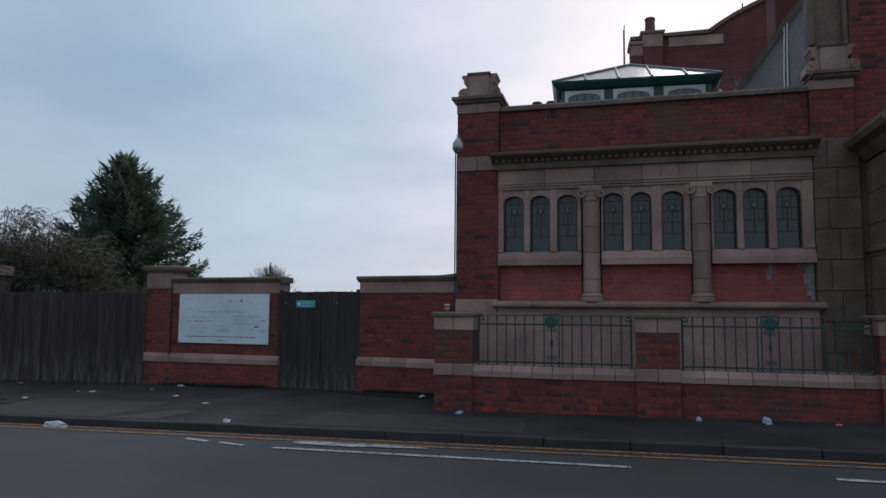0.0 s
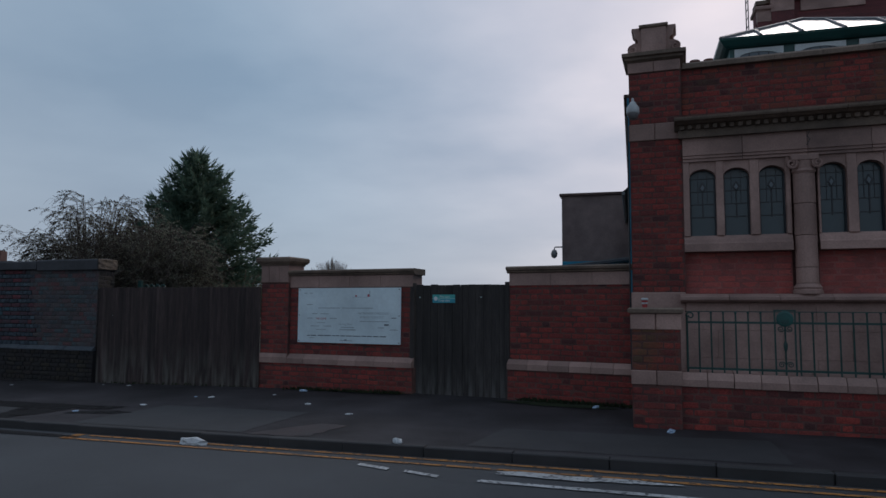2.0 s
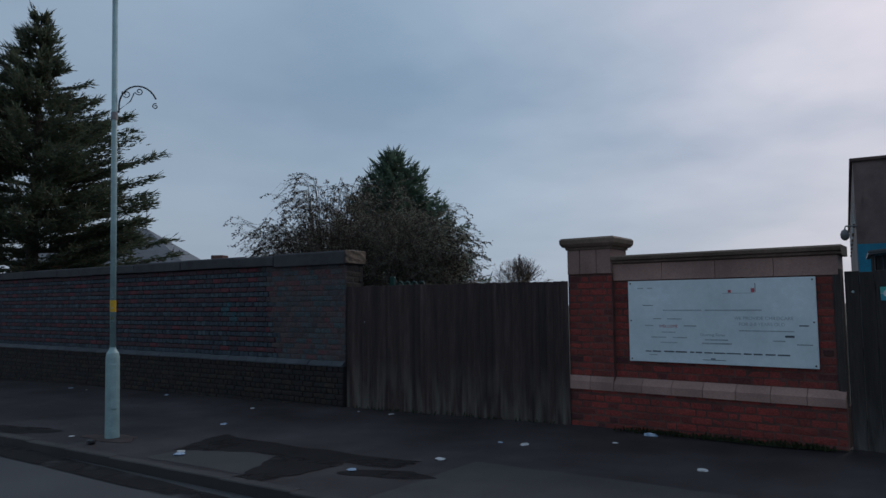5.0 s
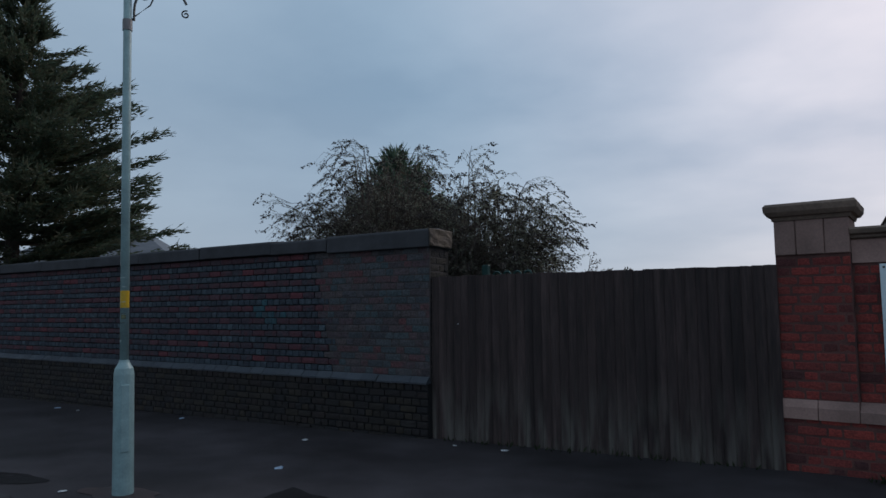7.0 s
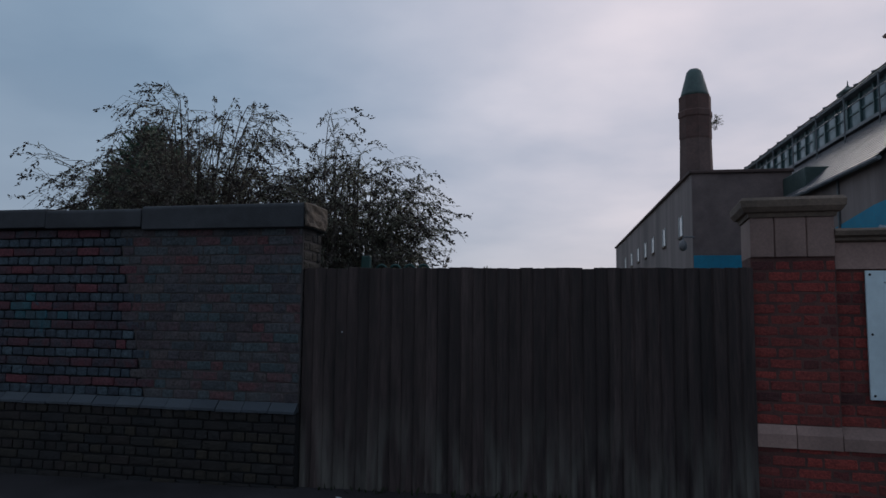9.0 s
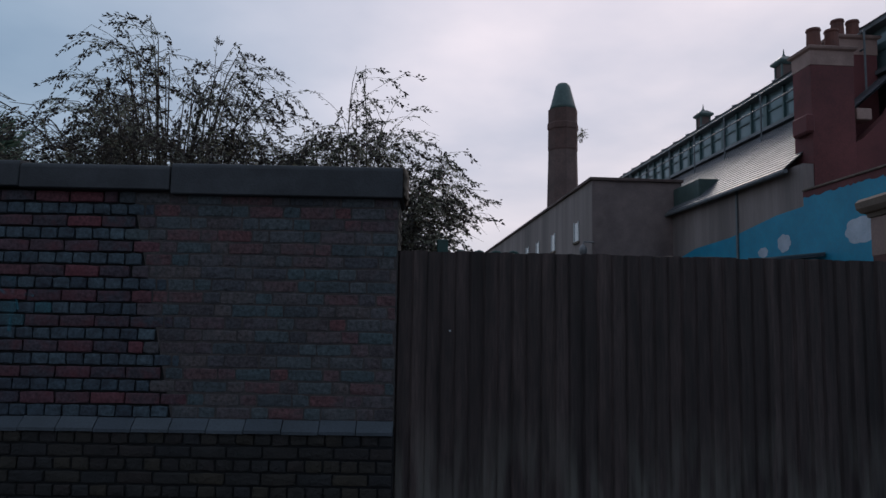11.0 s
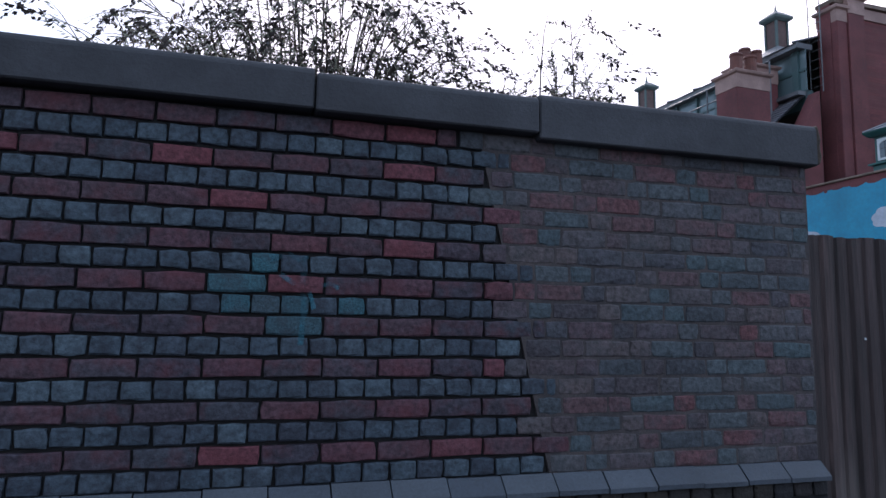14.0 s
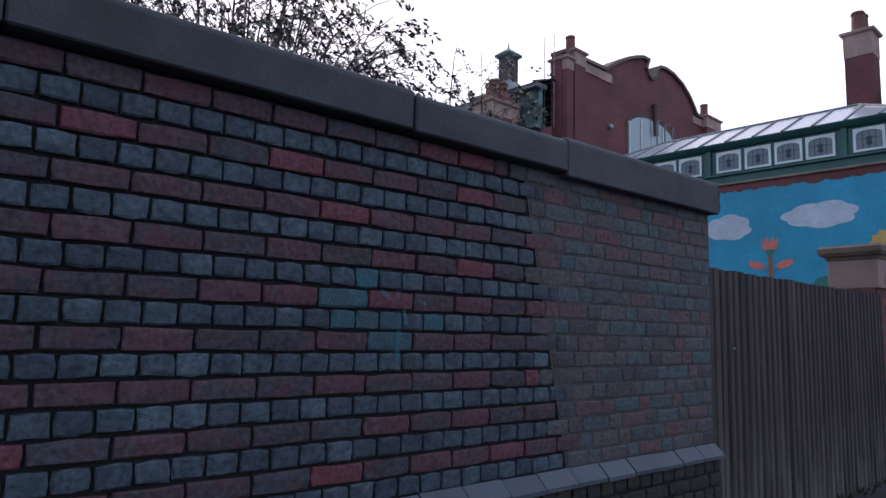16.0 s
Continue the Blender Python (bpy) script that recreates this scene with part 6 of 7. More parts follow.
# hall roof
raw("hall_roof", [(-0.3, GY + 0.4, 9.86), (6.1, GY + 0.4, 12.0), (12.5, GY + 0.4, 9.86), (-0.3, 46, 9.86), (6.1, 46, 12.0), (12.5, 46, 9.86)], [(0, 1, 4, 3), (1, 2, 5, 4)], M["roof_glass"], hall)
for k in range(24):
    y = GY + 0.5 + k * 1.45
    bar((-0.3, y, 9.90), (6.1, y, 12.04), 0.035, "roof_rib", M["lead"], hall)
part("far_wall", one(0.0, 12.2, 45.6, 46, 0, 10), M["hall_brick"], hall)
part("far_side", one(12.0, 12.2, GY, 46, 0, 10), M["hall_brick"], hall)


def ventilator(x, y, z):
    v = empty("ridge_ventilator", pose(x, y, z), "grey green ridge ventilator with pyramid cap and finial", "ventilator", group="ridge ventilators")
    part("skirt", square_mould(-0.42, 0.42, -0.42, 0.42, [(-1.0, 0.7), (0.45, 0.2), (0.8, -0.08)]), M["lead"], v)
    part("body", one(-0.29, 0.29, -0.29, 0.29, 0.7, 2.0), M["stack_brick"], v)
    for sx in (-1, 1):
        for sy in (-1, 1):
            part("corner_post", one(sx * 0.29 - 0.045, sx * 0.29 + 0.045, sy * 0.29 - 0.045, sy * 0.29 + 0.045, 0.7, 2.0), M["cowl"], v)
    part("cap", square_mould(-0.40, 0.40, -0.40, 0.40, [(1.96, -0.05), (2.04, 0.06), (2.12, 0.08), (2.18, 0.06), (2.42, -0.22)]), M["cowl"], v)
    part("finial", turned(bmesh.new(), [(0.09, 2.40), (0.11, 2.47), (0.05, 2.55), (0.015, 2.85)], 8), M["cowl"], v)


for y in (19.0, 28.0, 37.2):
    ventilator(6.1, y, 12.5)
# roof ladder by the gable
lad = empty("roof_ladder", pose(0.48, GY + 0.2, 0), "thin steel access ladder beside the gable", "ladder")
for y in (0.0, 0.42):
    part("stile", tube(bmesh.new(), [(0, y, 8.4), (0, y, 11.75)], 0.018, 6), M["lead"], lad)
for k in range(11):
    part("rung", tube(bmesh.new(), [(0, 0, 8.6 + k * 0.28), (0, 0.42, 8.6 + k * 0.28)], 0.011, 5), M["lead"], lad)
wl = empty("wall_light", pose(3.57, GY - 0.02, 9.05), "small pale bulkhead light on the brick gable", "wall light")
part("backplate", turned(bmesh.new(), [(0.11, 0), (0.11, 0.05), (0.09, 0.07)], 14), M["lead"], wl).matrix_basis = pose(0, 0, 0, 90)
part("cover", turned(bmesh.new(), [(0.085, 0.06), (0.075, 0.12), (0.03, 0.15)], 14), M["grey_plastic"], wl, smooth=True).matrix_basis = pose(0, 0, 0, 90)
thing("flue_pipe", turned(bmesh.new(), [(0.10, 9.4), (0.10, 10.6), (0.13, 10.62), (0.13, 10.7), (0.10, 10.72)], 12, (6.78, GY - 0.14, 0)), M["stack_brick"], "short brown flue pipe against the brick gable", "pipe")
# arched window low in the gable
gw = empty("window_gable", pose(6.62, GY, 8.82), "arched white framed window in the brick gable", "window", kind="structure")
part("reveal", prism(bmesh.new(), [(-1.9, -1.2), (1.9, -1.2), (1.9, 0.6)] + [(1.9 * math.cos(math.pi * k / 10), 0.6 + 0.75 * math.sin(math.pi * k / 10)) for k in range(1, 10)] + [(-1.9, 0.6)], -0.03, 0.0), M["stack_red"], gw)
part("pane", prism(bmesh.new(), [(-1.7, -1.1), (1.7, -1.1), (1.7, 0.6)] + [(1.7 * math.cos(math.pi * k / 10), 0.6 + 0.6 * math.sin(math.pi * k / 10)) for k in range(1, 10)] + [(-1.7, 0.6)], -0.05, -0.02), M["window_glass"], gw)
for x in (-1.72, -0.85, 0.0, 0.85, 1.72):
    part("glazing_bar", one(x - 0.04, x + 0.04, -0.08, -0.03, -1.1, 1.15 - 0.13 * abs(x) ** 2), M["white_paint"], gw)
# slated roof and verge rising behind the entrance block
er = empty("building_entrance_roof", pose(0, 0, 0), "steep slate roof with dark stone verge", "roof", kind="structure")
PA, PU, PV = Vector((2.1, 2.6, 6.1)), Vector((3.1, 0.0, 4.4)), Vector((0.11, -3.3, -1.6))
raw("slope", [PA, PA + PU, PA + PU + PV, PA + PV], [(0, 1, 2, 3)], M["slate_purple"], er)
for dx in (0.0, 0.06):
    part("pipe", tube(bmesh.new(), [(2.30 + dx, 0.1, 5.10 + 1.4 * dx), (2.55 + dx, 0.95, 5.92 + 1.4 * dx), (2.96 + dx, 2.27, 7.20 + 1.4 * dx), (3.0 + dx, 2.4, 7.4 + 1.4 * dx)], 0.012, 6), M["grey_plastic"], er, "pale grey pipe up the roof")
part("verge", prism(bmesh.new(), [(2.05, 5.95), (5.2, 10.45), (5.2, 10.7), (2.05, 6.22)], 2.5, 2.75), M["terracotta_dark"], er)
# slates of the entrance roof
vv, ff = [], []
up = PV.cross(PU).normalized()
up = up if up.z > 0 else -up
for r in range(20):
    for c in range(24):
        n = len(vv)
        o = 0.02 if r % 2 else 0.0
        for v_, lift in ((r / 20, 0.006), ((r + 1.04) / 20, 0.016)):
            for u_ in (c / 24 + o + 0.001, (c + 1) / 24 + o - 0.001):
                vv.append(PA + PU * u_ + PV * min(1.0, v_) + up * lift)
        ff.append((n, n + 1, n + 3, n + 2))
ob = raw("slates", vv, ff, M["slate_purple"], er)
ob["kind"] = "stuff"
part("verge_wall", prism(bmesh.new(), [(2.1, 4.3), (5.2, 4.3), (5.2, 10.4), (2.1, 6.0)], 2.6, 2.75), M["hall_brick"], er)
stack(3.02, 3.72, 3.05, 3.75, 4.3, 10.0, [(3.2, 3.4, 0.58), (3.52, 3.4, 0.6)], cap=0.75)

# ---- boiler house and tall chimney ----
bx = empty("building_boiler_house", pose(0, 0, 0), "flat-roofed cement rendered block with small windows", "building", kind="structure")
# same rendered block in two tones: front and body darker than the side
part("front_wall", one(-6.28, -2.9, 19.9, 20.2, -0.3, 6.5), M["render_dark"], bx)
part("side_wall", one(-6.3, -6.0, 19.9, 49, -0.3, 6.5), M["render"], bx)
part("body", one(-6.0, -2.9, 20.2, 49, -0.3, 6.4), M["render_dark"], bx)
part("roof_edge", one(-6.4, -2.85, 19.8, 49.1, 6.5, 6.62, 0.02), M["stack_brick"], bx)
part("blue_band", one(-6.283, -3.2, 19.896, 19.9, 0.0, 3.55), M["blue_paint"], bx, "blue painted lower wall")
part("tank_housing", one(-3.2, -2.4, 17.8, 19.95, 5.3, 6.25, 0.02), M["cowl"], bx, "dark lead tank housing")
for y in (22.0, 26.0, 29.4, 32.1, 35.2, 38.5, 42.0):
    w = empty("side_window", pose(-6.3, y, 4.82))
    w.parent = bx
    part("pane", one(-0.02, 0.0, -0.3, 0.3, -0.37, 0.37), M["window_glass"], w)
    part("frame", one(-0.04, -0.01, -0.36, -0.29, -0.42, 0.42), M["white_paint"], w)
    part("frame", one(-0.04, -0.01, 0.29, 0.36, -0.42, 0.42), M["white_paint"], w)
    part("sill", one(-0.08, 0.0, -0.4, 0.4, -0.46, -0.38), M["terracotta_dark"], w)
cc = empty("security_camera", pose(-6.5, 19.85, 4.0), "grey dome camera on a wall bracket", "camera")
part("dome", turned(bmesh.new(), [(0.05, -0.3), (0.13, -0.22), (0.15, -0.08), (0.1, 0.05), (0.03, 0.1)], 12, (-0.15, 0, 0)), M["lamp_grey"], cc, smooth=True)
part("arm", tube(bmesh.new(), [(-0.15, 0, 0.1), (-0.12, 0, 0.2), (0.25, 0, 0.2)], 0.03, 6), M["lamp_grey"], cc)
ch = empty("tall_chimney", pose(-0.235, 48.7, 0), "tall octagonal boiler chimney with tapered metal cowl", "chimney")
bm = turned(bmesh.new(), [(1.45, -0.3), (1.38, 6), (1.18, 14.8)], 8)
part("shaft", bm, M["stack_brick"], ch)
part("collar", turned(bmesh.new(), [(1.18, 14.8), (1.22, 14.95), (1.20, 16.5), (1.27, 16.6), (1.27, 17.0), (1.2, 17.1), (1.2, 18.2)], 8), M["stack_red"], ch)
part("cowl", turned(bmesh.new(), [(1.12, 18.2), (1.02, 18.5), (0.58, 20.2), (0.42, 20.42)], 16), M["cowl"], ch, smooth=True)


# ---- plants ----
def leaf_cloud(name, pts, dirs, length, width, mat, parent, rng, droop=0.2, flat=1.0):
    """Many small pointed leaves: at each point one bent leaf of two triangles."""
    n = len(pts)
    d = dirs + rng.normal(0, 0.45, (n, 3)) * np.array([1, 1, flat])
    d[:, 2] -= droop
    d /= np.linalg.norm(d, axis=1)[:, None]
    side = np.cross(d, rng.normal(0, 1, (n, 3)))
    side /= np.linalg.norm(side, axis=1)[:, None] + 1e-9
    L = length * rng.uniform(0.6, 1.3, (n, 1))
    W = width * rng.uniform(0.7, 1.2, (n, 1))
    mid = pts + d * L * 0.45
    v = np.stack([pts, mid + side * W, pts + d * L, mid - side * W], 1).reshape(-1, 3)
    f = [(4 * k, 4 * k + 1, 4 * k + 2, 4 * k + 3) for k in range(n)]
    ob = raw(name, v.tolist(), f, mat, parent)
    return ob


def conifer(x, y, z0, height, radius, seed, mat, label, dens=1.0, spray=0.5, power=0.72, layered=False):
    """A spired conifer: trunk, tiers of drooping limbs and flat pointed sprays with gaps."""
    rng = np.random.default_rng(seed)
    t = empty("conifer_tree", pose(x, y, z0), label, "tree")
    part("trunk", tube(bmesh.new(), [(0, 0, 0), (0.05, 0, height * 0.5), (0, 0, height * 0.99)], radius * 0.07, 8, 0.02), M["bark"], t)
    P, D, EP, ED, limbs = [], [], [], [], bmesh.new()
    tiers = int(height * (5.2 if layered else 3.2 * dens ** 0.5))
    for k in range(tiers):
        h = (k / tiers) ** 0.9
        z = height * (0.04 + 0.95 * h)
        if layered:
            # slender leader, then a sudden broad shoulder
            R = radius * float(np.interp(1 - h, (0.0, 0.06, 0.14, 0.20, 0.40, 0.60, 1.0), (0.01, 0.08, 0.13, 0.33, 0.74, 0.95, 1.0))) * (0.62 + 0.50 * rng.random())
        else:
            R = radius * (1 - h) ** power * (0.75 + 0.35 * rng.random())
        nb_ = int(8 + 10 * (1 - h)) if layered else int(6 + 6 * (1 - h))
        for b in range(nb_):
            a = rng.uniform(0, 2 * math.pi)
            r = R * rng.choice([0.5, 0.75, 0.9, 1.0, 1.06, 1.14]) * rng.uniform(0.9, 1.1) + 0.12
            r = float(r)
            rise = r * (0.12 + 0.25 * h) + rng.normal(0, 0.08) if layered else 0.34 * r * (0.35 + h) + rng.normal(0, 0.15)
            tip = np.array([math.cos(a) * r, math.sin(a) * r, rise])
            m = max(4, int(r / spray * 7 * dens))
            if k % 2 == 0 and b % 2 == 0 and (tip[1] + y > 1.9 or z + z0 > 3.4):
                tube(limbs, [(0, 0, z), (tip[0] * 0.5, tip[1] * 0.5, z + tip[2] * 0.2), (tip[0] * 0.92, tip[1] * 0.92, z + tip[2] * 0.9)], 0.03 + 0.012 * r, 4, 0.008)
            s = rng.uniform(0.12, 1.0, m) ** 0.75
            p = np.outer(s, tip)
            p[:, 2] = tip[2] * s ** 2
            p += rng.normal(0, 1, (m, 3)) * np.array([0.26, 0.26, 0.04] if layered else [0.10, 0.10, 0.07]) * r ** 0.5 * spray * 1.6
            p[:, 2] += z
            P.append(p)
            along = tip / np.linalg.norm(tip)
            D.append(np.tile(along, (m, 1)) + np.array([0, 0, 0.15]))
            # upturned pointed ends
            e = 6
            q = tip * rng.uniform(0.88, 1.04, (e, 1)) + rng.normal(0, spray * 0.16, (e, 3)) + np.array([0, 0, z])
            EP.append(q)
            ED.append(np.tile(along * 1.2 + np.array([0, 0, 0.75]), (e, 1)))
    P, D = np.concatenate(P), np.concatenate(D)
    EP, ED = np.concatenate(EP), np.concatenate(ED)
    keep2 = (EP[:, 1] + y > 1.7) | (EP[:, 2] + z0 > 3.2)
    EP, ED = EP[keep2], ED[keep2]
    keep = (P[:, 1] + y > 1.7) | (P[:, 2] + z0 > 3.2)
    P, D = P[keep], D[keep]
    part("limb_wood", limbs, M["bark"], t)
    leaf_cloud("crown", P, D, spray, spray * (0.12 if layered else 0.17), mat, t, rng, 0.15, 0.35 if layered else 1.0)
    leaf_cloud("crown_tip", EP, ED, spray * 1.7, spray * 0.10, mat, t, rng, -0.05 if layered else -0.15, 0.5)
    return t


conifer(-43.4, 45.0, -0.5, 16.5, 8.8, 3, M["conifer"], "tall dark green cypress beyond the walls", 1.7, 0.55, 0.85)
conifer(-26.3, 2.3, -0.3, 10.35, 3.1, 4, M["conifer_near"], "large spreading dark conifer behind the brick wall", 3.6, 0.17, layered=True)


def shrub(name, label, x, y, z0, stems, spread, height, seed, leaf_mat, leaves, leaf_len, heads=True, lean=(0, 0), twig_r=0.012, dense=1.0, arch=0.0):
    """Arching stems with side twigs, narrow leaves and dry drooping seed heads."""
    rng = np.random.default_rng(seed)
    t = empty(name, pose(x, y, z0), label, "shrub")
    wood = bmesh.new()
    LP, LD, HP, HD = [], [], [], []
    for k in range(stems):
        a = rng.uniform(0, 2 * math.pi)
        r = spread * rng.uniform(0.15, 1.0) ** 0.7
        h = height * rng.uniform(0.62, 1.0) * (1 - 0.28 * (r / spread) ** 2)
        end = np.array([math.cos(a) * r + lean[0] * h, math.sin(a) * r + lean[1] * h, h])
        base = np.array([math.cos(a) * 0.25 * rng.random(), math.sin(a) * 0.25 * rng.random(), 0])
        knee = base + (end - base) * np.array([0.42, 0.42, 0.62 + 0.55 * arch]) + rng.normal(0, 0.12, 3)
        ts = np.linspace(0, 1, 8)[:, None]
        curve = (1 - ts) ** 2 * base + 2 * ts * (1 - ts) * knee + ts ** 2 * end
        tube(wood, curve.tolist(), twig_r * 1.6, 4, twig_r * 0.3)
        out = (end - knee) / np.linalg.norm(end - knee)
        for j in range(int(7 * dense)):
            u = rng.uniform(0.38, 1.0)
            p0 = (1 - u) ** 2 * base + 2 * u * (1 - u) * knee + u ** 2 * end
            d = out * 0.5 + np.array([math.cos(a), math.sin(a), 0]) * 0.45 * arch + rng.normal(0, 0.62, 3) * np.array([1, 1, 0.6])
            d /= np.linalg.norm(d)
            ln = rng.uniform(0.22, 0.52) * (1.2 - 0.35 * u)
            p1 = p0 + d * ln + np.array([0, 0, 0.06])
            flat = np.array([d[0], d[1], 0.0]) / (np.hypot(d[0], d[1]) + 1e-6)
            p2 = p1 + flat * ln * 0.4 - np.array([0, 0, 0.01 + (0.08 + 0.14 * arch) * rng.random()])
            tube(wood, [p0.tolist(), (p0 + (p1 - p0) * 0.55 + np.array([0, 0, 0.02])).tolist(), p1.tolist(), p2.tolist()], twig_r * 0.4, 3, twig_r * 0.15)
            m = int(leaves * rng.uniform(0.5, 1.5))
            s = rng.uniform(0, 1.25, (m, 1))
            at = np.where(s < 1, p0 + (p1 - p0) * s, p1 + (p2 - p1) * (s - 1) * 3)
            LP.append(at)
            LD.append(np.tile(d, (m, 1)))
            if heads and rng.random() < 0.6:
                dd = (p2 - p1) / np.linalg.norm(p2 - p1)
                q = rng.uniform(-0.3, 1.1, (20, 1))
                HP.append(p1 + (p2 - p1) * q + rng.normal(0, 0.013, (20, 3)))
                HD.append(np.tile(dd, (20, 1)))
    part("stem_tangle", wood, M["twig"], t)
    leaf_cloud("foliage", np.concatenate(LP), np.concatenate(LD), leaf_len, leaf_len * 0.15, leaf_mat, t, rng, 0.35)
    if HP:
        leaf_cloud("dry_bloom", np.concatenate(HP), np.concatenate(HD), 0.045, 0.011, M["seed_head"], t, rng, 0.1)
    return t


shrub("buddleia_bush", "straggly grey-green buddleia with dry drooping seed heads", -15.75, 2.5, -0.1, 225, 1.72, 4.42, 5, M["buddleia"], 14, 0.044, lean=(0.0, 0.04), dense=1.5, arch=0.8, twig_r=0.010)
shrub("buddleia_bush", "leafy grey-green buddleia beside the wall end", -13.8, 2.8, -0.1, 150, 1.1, 3.75, 6, M["buddleia"], 22, 0.05, lean=(0.03, 0.04), dense=1.5, arch=0.8, twig_r=0.010)
shrub("buddleia_bush", "thin upright buddleia sprigs above the wall end", -13.95, 2.05, -0.1, 26, 0.38, 4.1, 16, M["buddleia"], 20, 0.045, dense=1.3, arch=0.6, twig_r=0.009)
shrub("dark_shrub", "dense brownish shrub among the buddleia stems", -17.0, 4.9, -0.1, 120, 1.2, 4.5, 7, M["bramble"], 42, 0.06, heads=False, twig_r=0.01, dense=1.4)
shrub("dark_shrub", "dense leafy dark shrub low behind the fence", -13.4, 4.6, -0.1, 60, 1.5, 2.7, 8, M["bramble"], 30, 0.06, heads=False, twig_r=0.01, dense=1.4)


def bare_tree(x, y, z0, spread, height, seed):
    """A winter tree: limbs from a low fork, each fanning into fine twigs that end on a rounded dome."""
    r = random.Random(seed)
    t = empty("bare_tree", pose(x, y, z0), "distant bare winter tree with a rounded crown", "tree")
    wood, tw = bmesh.new(), bmesh.new()
    fork = Vector((0, 0, height * 0.28))
    tube(wood, [(0, 0, 0), (0.1, 0, height * 0.15), fork], height * 0.03, 7, height * 0.022)

    def dome(a, e, k):
        return Vector((math.cos(a) * math.cos(e) * spread * k, math.sin(a) * math.cos(e) * spread * k, height * (0.34 + 0.66 * math.sin(e) * k)))

    for limb in range(26):
        a, e = r.uniform(0, 2 * math.pi), r.uniform(0.1, 1.5)
        mid = fork.lerp(dome(a, e, 0.62), 0.9) + Vector((0, 0, 0.2))
        tube(wood, [fork, fork.lerp(mid, 0.5) + Vector((0, 0, 0.35)), mid], height * 0.011, 5, height * 0.004)
        for _ in range(16):
            end = dome(a + r.gauss(0, 0.22) / max(0.3, math.cos(e)), min(1.55, max(0.0, e + r.gauss(0, 0.2))), r.uniform(0.85, 1.02))
            st = fork.lerp(mid, r.uniform(0.55, 1.0))
            bend = st.lerp(end, 0.5) + Vector((r.gauss(0, 0.15), r.gauss(0, 0.15), r.gauss(0.1, 0.15)))
            tube(tw, [st, bend, end], height * 0.0035, 3, height * 0.0012)
            for _ in range(3):
                p = bend.lerp(end, r.random())
                tube(tw, [p, p + (end - st).normalized() * r.uniform(0.3, 0.8) + Vector((r.gauss(0, 0.25), r.gauss(0, 0.25), r.gauss(0, 0.25)))], height * 0.0018, 3, height * 0.001)
    part("trunk", wood, M["bark"], t)
    part("crown", tw, M["twig"], t)


bare_tree(-68.8, 131.0, -0.5, 7.2, 12.6, 4)
# sprig growing out of the tall chimney
sp = shrub("wall_plant", "small leafy plant rooted in the chimney brickwork", 1.1, 48.3, 15.5, 5, 0.45, 1.0, 9, M["buddleia"], 4, 0.22, heads=False, twig_r=0.02)
shrub("far_shrub", "small dark leafy shrub beyond the gate", -14.0, 24.0, -0.3, 16, 0.9, 3.0, 10, M["bramble"], 14, 0.14, heads=False)

# ---- house beyond ----
hs = empty("distant_house", pose(-46.2, 18.6, -0.4, 0, 0, 35), "distant brick house with hipped slate roof", "house")
part("wall", one(-5, 4.6, -3, 5, 0, 4.4), M["house_brick"], hs)
v = [(-5.4, -3.4, 4.4), (5.0, -3.4, 4.4), (5.0, 5.4, 4.4), (-5.4, 5.4, 4.4), (-1.6, 1, 7.0), (1.2, 1, 7.0)]
raw("roof", v, [(0, 1, 5, 4), (1, 2, 5), (2, 3, 4, 5), (3, 0, 4)], M["slate_plain"], hs)
for x in (-3, 0.5, 3):
    part("window", one(x, x + 1.1, -3.05, -2.95, 2.6, 3.9), M["window_glass"], hs)
part("aerial", tube(bmesh.new(), [(1.2, 1, 6.9), (1.2, 1, 8.3)], 0.03, 5), M["lead"], hs)
h2 = empty("distant_house", pose(-56.0, 32.0, -0.4, 0, 0, 20), "far brick house end with chimney", "house")
part("wall", one(-4, 4, -3, 3, 0, 3.8), M["house_brick"], h2)
raw("roof", [(-4.3, -3.3, 3.8), (4.3, -3.3, 3.8), (4.3, 3.3, 3.8), (-4.3, 3.3, 3.8), (-4.3, 0, 5.4), (4.3, 0, 5.4)], [(0, 1, 5, 4), (2, 3, 4, 5), (1, 2, 5), (3, 0, 4)], M["slate_plain"], h2)
part("chimney", one(2.2, 3.3, -0.5, 0.5, 4.5, 6.3, 0.03), M["stack_red"], h2)

# ---- lamp post ----
lp = empty("street_lamp", pose(-14.545, -3.035, -0.08, 0.4, -1.7, 0), "pale green-grey lamp post with a yellow band", "lamp post")
part("base", turned(bmesh.new(), [(0.085, -0.1), (0.083, 0.1), (0.080, 0.98), (0.072, 1.03), (0.042, 1.08), (0.038, 1.10)], 20), M["lamp_paint"], lp, smooth=False)
part("door", one(-0.035, 0.035, -0.088, -0.070, 0.35, 0.9, 0.006), M["lamp_paint"], lp, "access door in the lamp base").matrix_basis = pose(0, 0, 0, 0, 0, 62)
part("shaft", turned(bmesh.new(), [(0.0355, 1.05), (0.0352, 3.0), (0.033, 6.0)], 18), M["lamp_paint"], lp, smooth=True)
part("yellow_band", turned(bmesh.new(), [(0.0363, 1.537), (0.0363, 1.683)], 18, cap=False), M["lamp_yellow"], lp, "yellow reflective band", smooth=True)
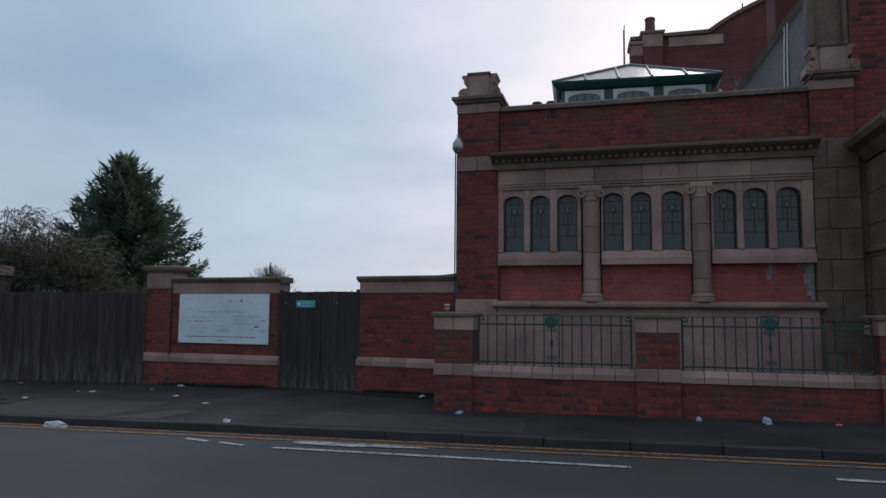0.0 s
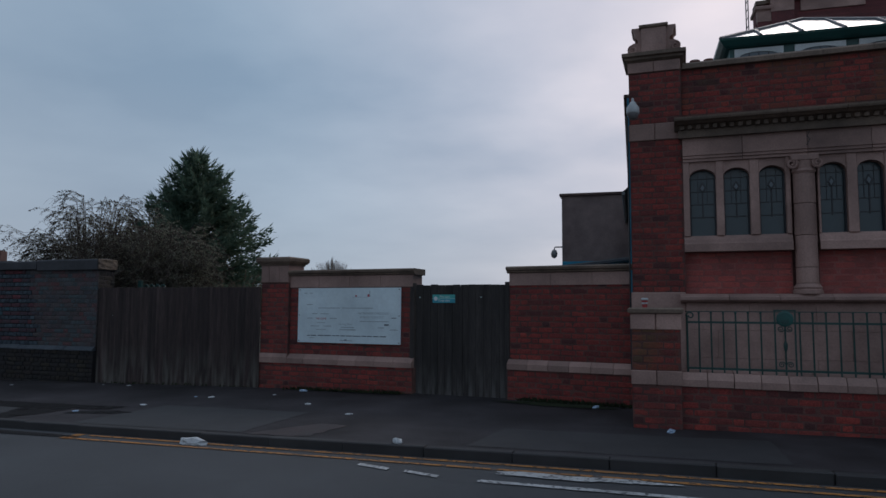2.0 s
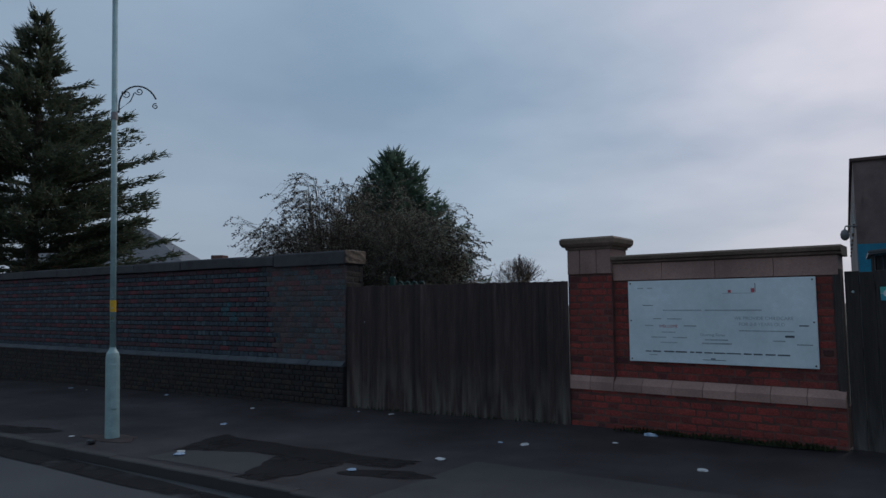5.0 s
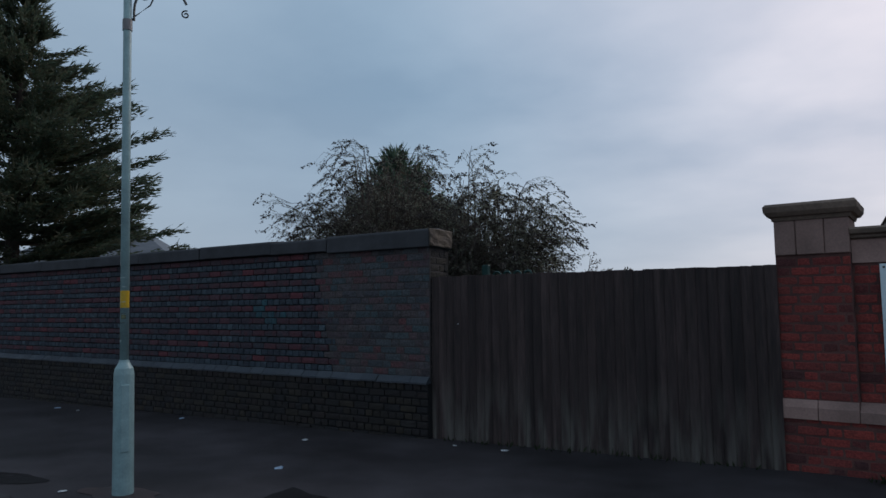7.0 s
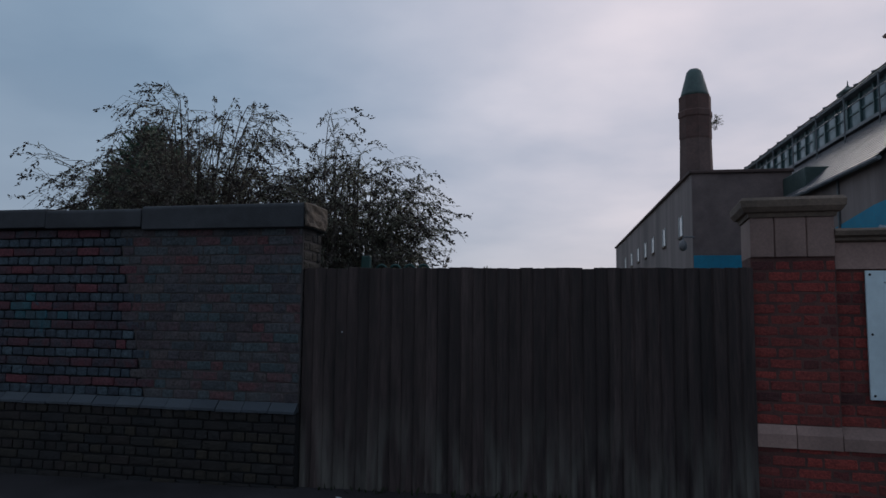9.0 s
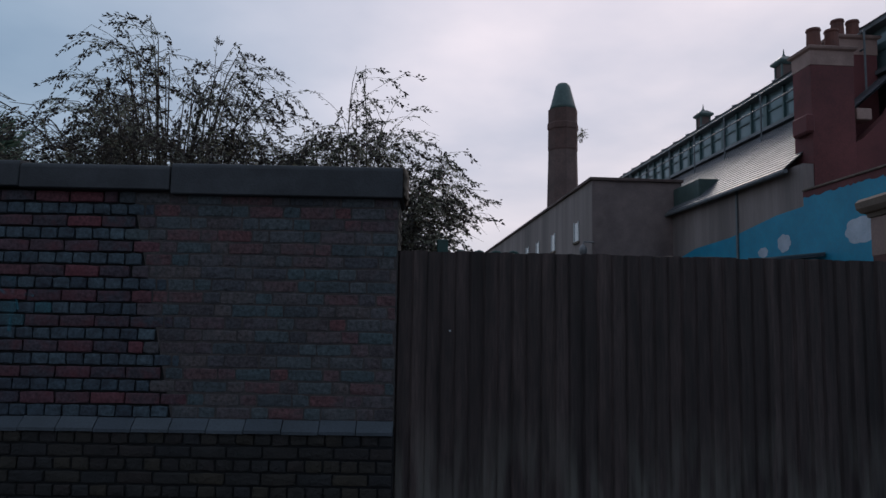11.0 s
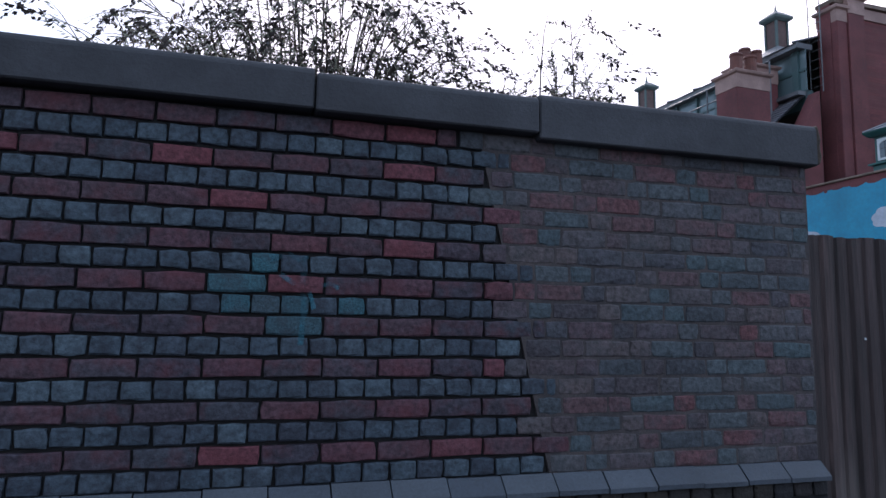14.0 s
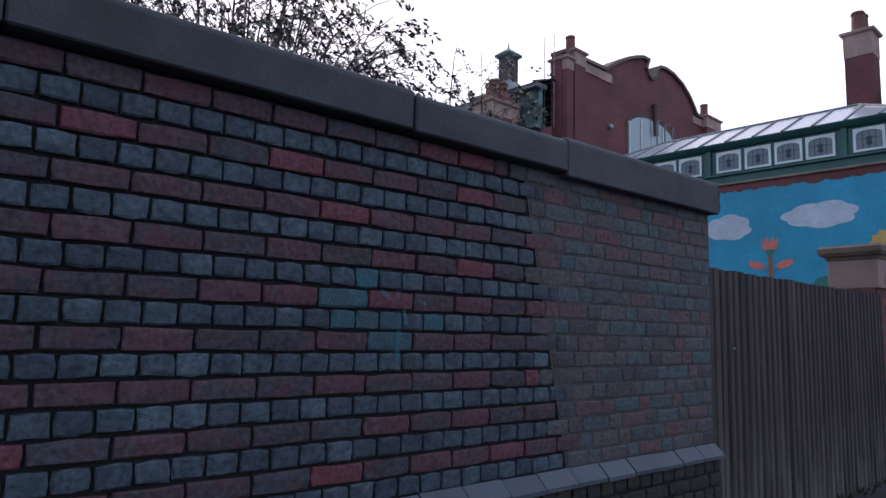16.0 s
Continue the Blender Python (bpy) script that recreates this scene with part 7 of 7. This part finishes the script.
for z0, z1, a0, a1, mk in ((1.444, 1.480, -1.45, -0.35, "sticker"), (1.276, 1.322, -2.9, -1.7, "sticker"), (1.490, 1.497, -3.1, -2.2, "tape"), (1.486, 1.493, -1.9, -0.4, "lamp_dirt"), (1.408, 1.414, -2.9, -0.5, "lamp_dirt"), (1.258, 1.266, -2.9, -1.2, "tape"), (1.585, 1.589, -2.6, -0.4, "tape"), (1.722, 1.727, -2.9, -2.0, "tape"), (1.712, 1.719, -1.3, -0.3, "tape"), (1.790, 1.796, -3.1, -0.6, "tape"), (1.89, 2.03, -3.0, -1.9, "tape")):
    v, f = [], []
    for k in range(9):
        a = a0 + (a1 - a0) * k / 8
        for z in (z0, z1 + 0.002 * math.sin(5 * a)):
            v.append((0.0369 * math.cos(a), 0.0369 * math.sin(a), z))
    for k in range(8):
        f.append((2 * k, 2 * k + 2, 2 * k + 3, 2 * k + 1))
    raw("sticker" if mk == "sticker" else "tape", v, f, M[mk], lp)
head = part("lantern", square_mould(-0.06, 0.06, -0.08, 0.08, [(5.98, 0.0), (6.0, 0.04), (6.1, 0.05), (6.16, 0.02)]), M["lamp_grey"], lp)
bm = bmesh.new()
pr = [(0.08, 5.97), (-0.05, 5.99), (-0.36, 6.0), (-0.50, 6.06), (-0.48, 6.12), (-0.30, 6.19), (-0.02, 6.22), (0.1, 6.14)]
prism(bm, pr, -0.11, 0.11)
bmesh.ops.bevel(bm, geom=bm.edges[:], offset=0.02, segments=2, affect="EDGES")
ob = part("lamp_housing", bm, M["lamp_grey"], lp, "grey lamp head")
ob.matrix_basis = pose(0, 0, 0, 0, 0, 55)
bm = turned(bmesh.new(), [(0.02, -0.05), (0.07, -0.035), (0.085, 0.0)], 14)
bowl = part("bowl", bm, M["window_glass"], lp, "clear lamp bowl", smooth=True)
bowl.matrix_basis = pose(-0.14, -0.2, 6.0) @ Matrix.Diagonal((1.1, 1.6, 1, 1))
# scrolled hanging bracket
A = radians(52)


def br(u, z):
    return (math.cos(A) * u * 1.15, math.sin(A) * u * 1.15, 4.08 + (z - 4.02) * 1.15)


bm = bmesh.new()
tube(bm, [br(0.045, 4.02)] + [br(0.045 + 0.20 * (1 - math.cos(math.pi * k / 14)), 4.10 + 0.24 * math.sin(math.pi * k / 14)) for k in range(13)], 0.011, 6)
for cx, cz, r0, st in ((0.12, 4.24, 0.05, 2.6), (0.25, 4.28, 0.045, 3.4), (0.42, 4.12, 0.035, 1.2)):
    tube(bm, [br(cx + (r0 - r0 * 0.8 * k / 16) * math.cos(st + 8 * k / 16), cz + (r0 - r0 * 0.8 * k / 16) * math.sin(st + 8 * k / 16)) for k in range(17)], 0.007, 5)
tube(bm, [br(0.045, 4.05), br(0.16, 4.16), br(0.2, 4.26)], 0.007, 5)
tube(bm, [br(0.0, 4.03), br(0.05, 4.03)], 0.012, 6)
part("hanging_bracket", bm, M["black_iron"], lp, "black scrolled iron bracket")
part("clamp", turned(bmesh.new(), [(0.041, 3.98), (0.041, 4.08)], 14), M["lamp_grey"], lp)

# ---- litter ----
def litter(x, y, sx, sy, sz, mat, label, seed, dz=-0.012, category="litter"):
    r = np.random.default_rng(seed)
    bm = bmesh.new()
    bmesh.ops.create_icosphere(bm, subdivisions=2, radius=1)
    for v in bm.verts:
        k = 1 + 0.45 * noise.noise(v.co * 1.7 + Vector((seed, 0, 0))) + 0.25 * noise.noise(v.co * 4 + Vector((0, seed, 0)))
        v.co = Vector((v.co.x * sx * k, v.co.y * sy * k, max(0.0, v.co.z * sz * k + sz * 0.5)))
    return thing("litter" if category == "litter" else category.replace(" ", "_"), bm, mat, label, category, m=pose(x, y, gz(x) + dz, 0, 0, float(r.uniform(0, 180))))


bagm = litter(-8.02, kerb_y(-8.02) - 0.3, 0.20, 0.07, 0.05, M["plastic_white"], "crumpled white plastic bag in the gutter", 3, -0.11, "plastic bag")
bagm.rotation_euler = (0, 0, -0.05)
litter(-5.62, kerb_y(-5.62) - 0.02, 0.055, 0.045, 0.04, M["plastic_white"], "crumpled white paper on the kerb", 5, -0.02)
litter(1.0, -3.25, 0.09, 0.05, 0.05, M["litter_blue"], "blue and white wrapper by the low wall", 6)
litter(0.22, -3.18, 0.045, 0.03, 0.035, M["plastic_white"], "white paper scrap by the low wall", 7)
litter(-2.85, -3.0, 0.07, 0.03, 0.025, M["litter_blue"], "blue and white wrapper by the low wall", 8)
litter(1.78, -3.32, 0.035, 0.02, 0.02, M["petal_paint"], "small orange scrap by the low wall", 9)
litter(-8.70, -0.32, 0.07, 0.03, 0.03, M["litter_blue"], "blue and white wrapper at the foot of the wall", 10)
litter(-3.75, -1.35, 0.07, 0.04, 0.03, M["litter_blue"], "flattened wrapper beside the weeds", 12)
rl = random.Random(77)
for k, (x, y) in enumerate([(-20.6, 0.1), (-19.97, 0.05), (-19.3, 0.2), (-17.6, 0.1), (-15.08, -3.22), (-13.02, -3.25), (-14.01, -1.77), (-14.77, -0.51), (-13.0, -0.12), (-10.78, -3.12), (-12.4, -0.15), (-10.26, -2.38), (-10.1, -1.34), (-9.8, -1.36), (-8.95, -0.86), (-12.9, -3.36), (-6.9, -2.55), (-7.9, -1.75)]):
    w = rl.uniform(0.02, 0.045)
    litter(x, y, w * 1.5, w, w * 0.35, M["plastic_white"] if k % 3 else M["litter_blue"], "small pale scrap of litter on the pavement", 20 + k)
litter(-14.40, -3.40, 0.06, 0.045, 0.04, M["black_iron"], "crushed black container beside the lamp post", 41)
# weeds at the wall foot
wr = np.random.default_rng(12)
for name, x0, y0, x1, y1, n in (("weeds", -9.1, -0.16, -6.9, -0.42, 550), ("weeds", -4.9, -0.78, -3.3, -1.25, 600), ("weeds", -13.3, 0.06, -10.0, -0.05, 110)):
    t = wr.random((n, 1)) ** 1.0
    p = np.array([[x0, y0, 0]]) + t * np.array([[x1 - x0, y1 - y0, 0]]) + wr.normal(0, 0.045, (n, 3)) * np.array([1, 1, 0])
    p[:, 2] = [gz(q) for q in p[:, 0]]
    ob = leaf_cloud(name, p, np.tile(np.array([0, 0, 1.0]), (n, 1)), 0.06, 0.012, M["moss"], None, wr, 0.0)
    tagged(ob, "short green weeds along the wall foot", "weeds", kind="stuff")
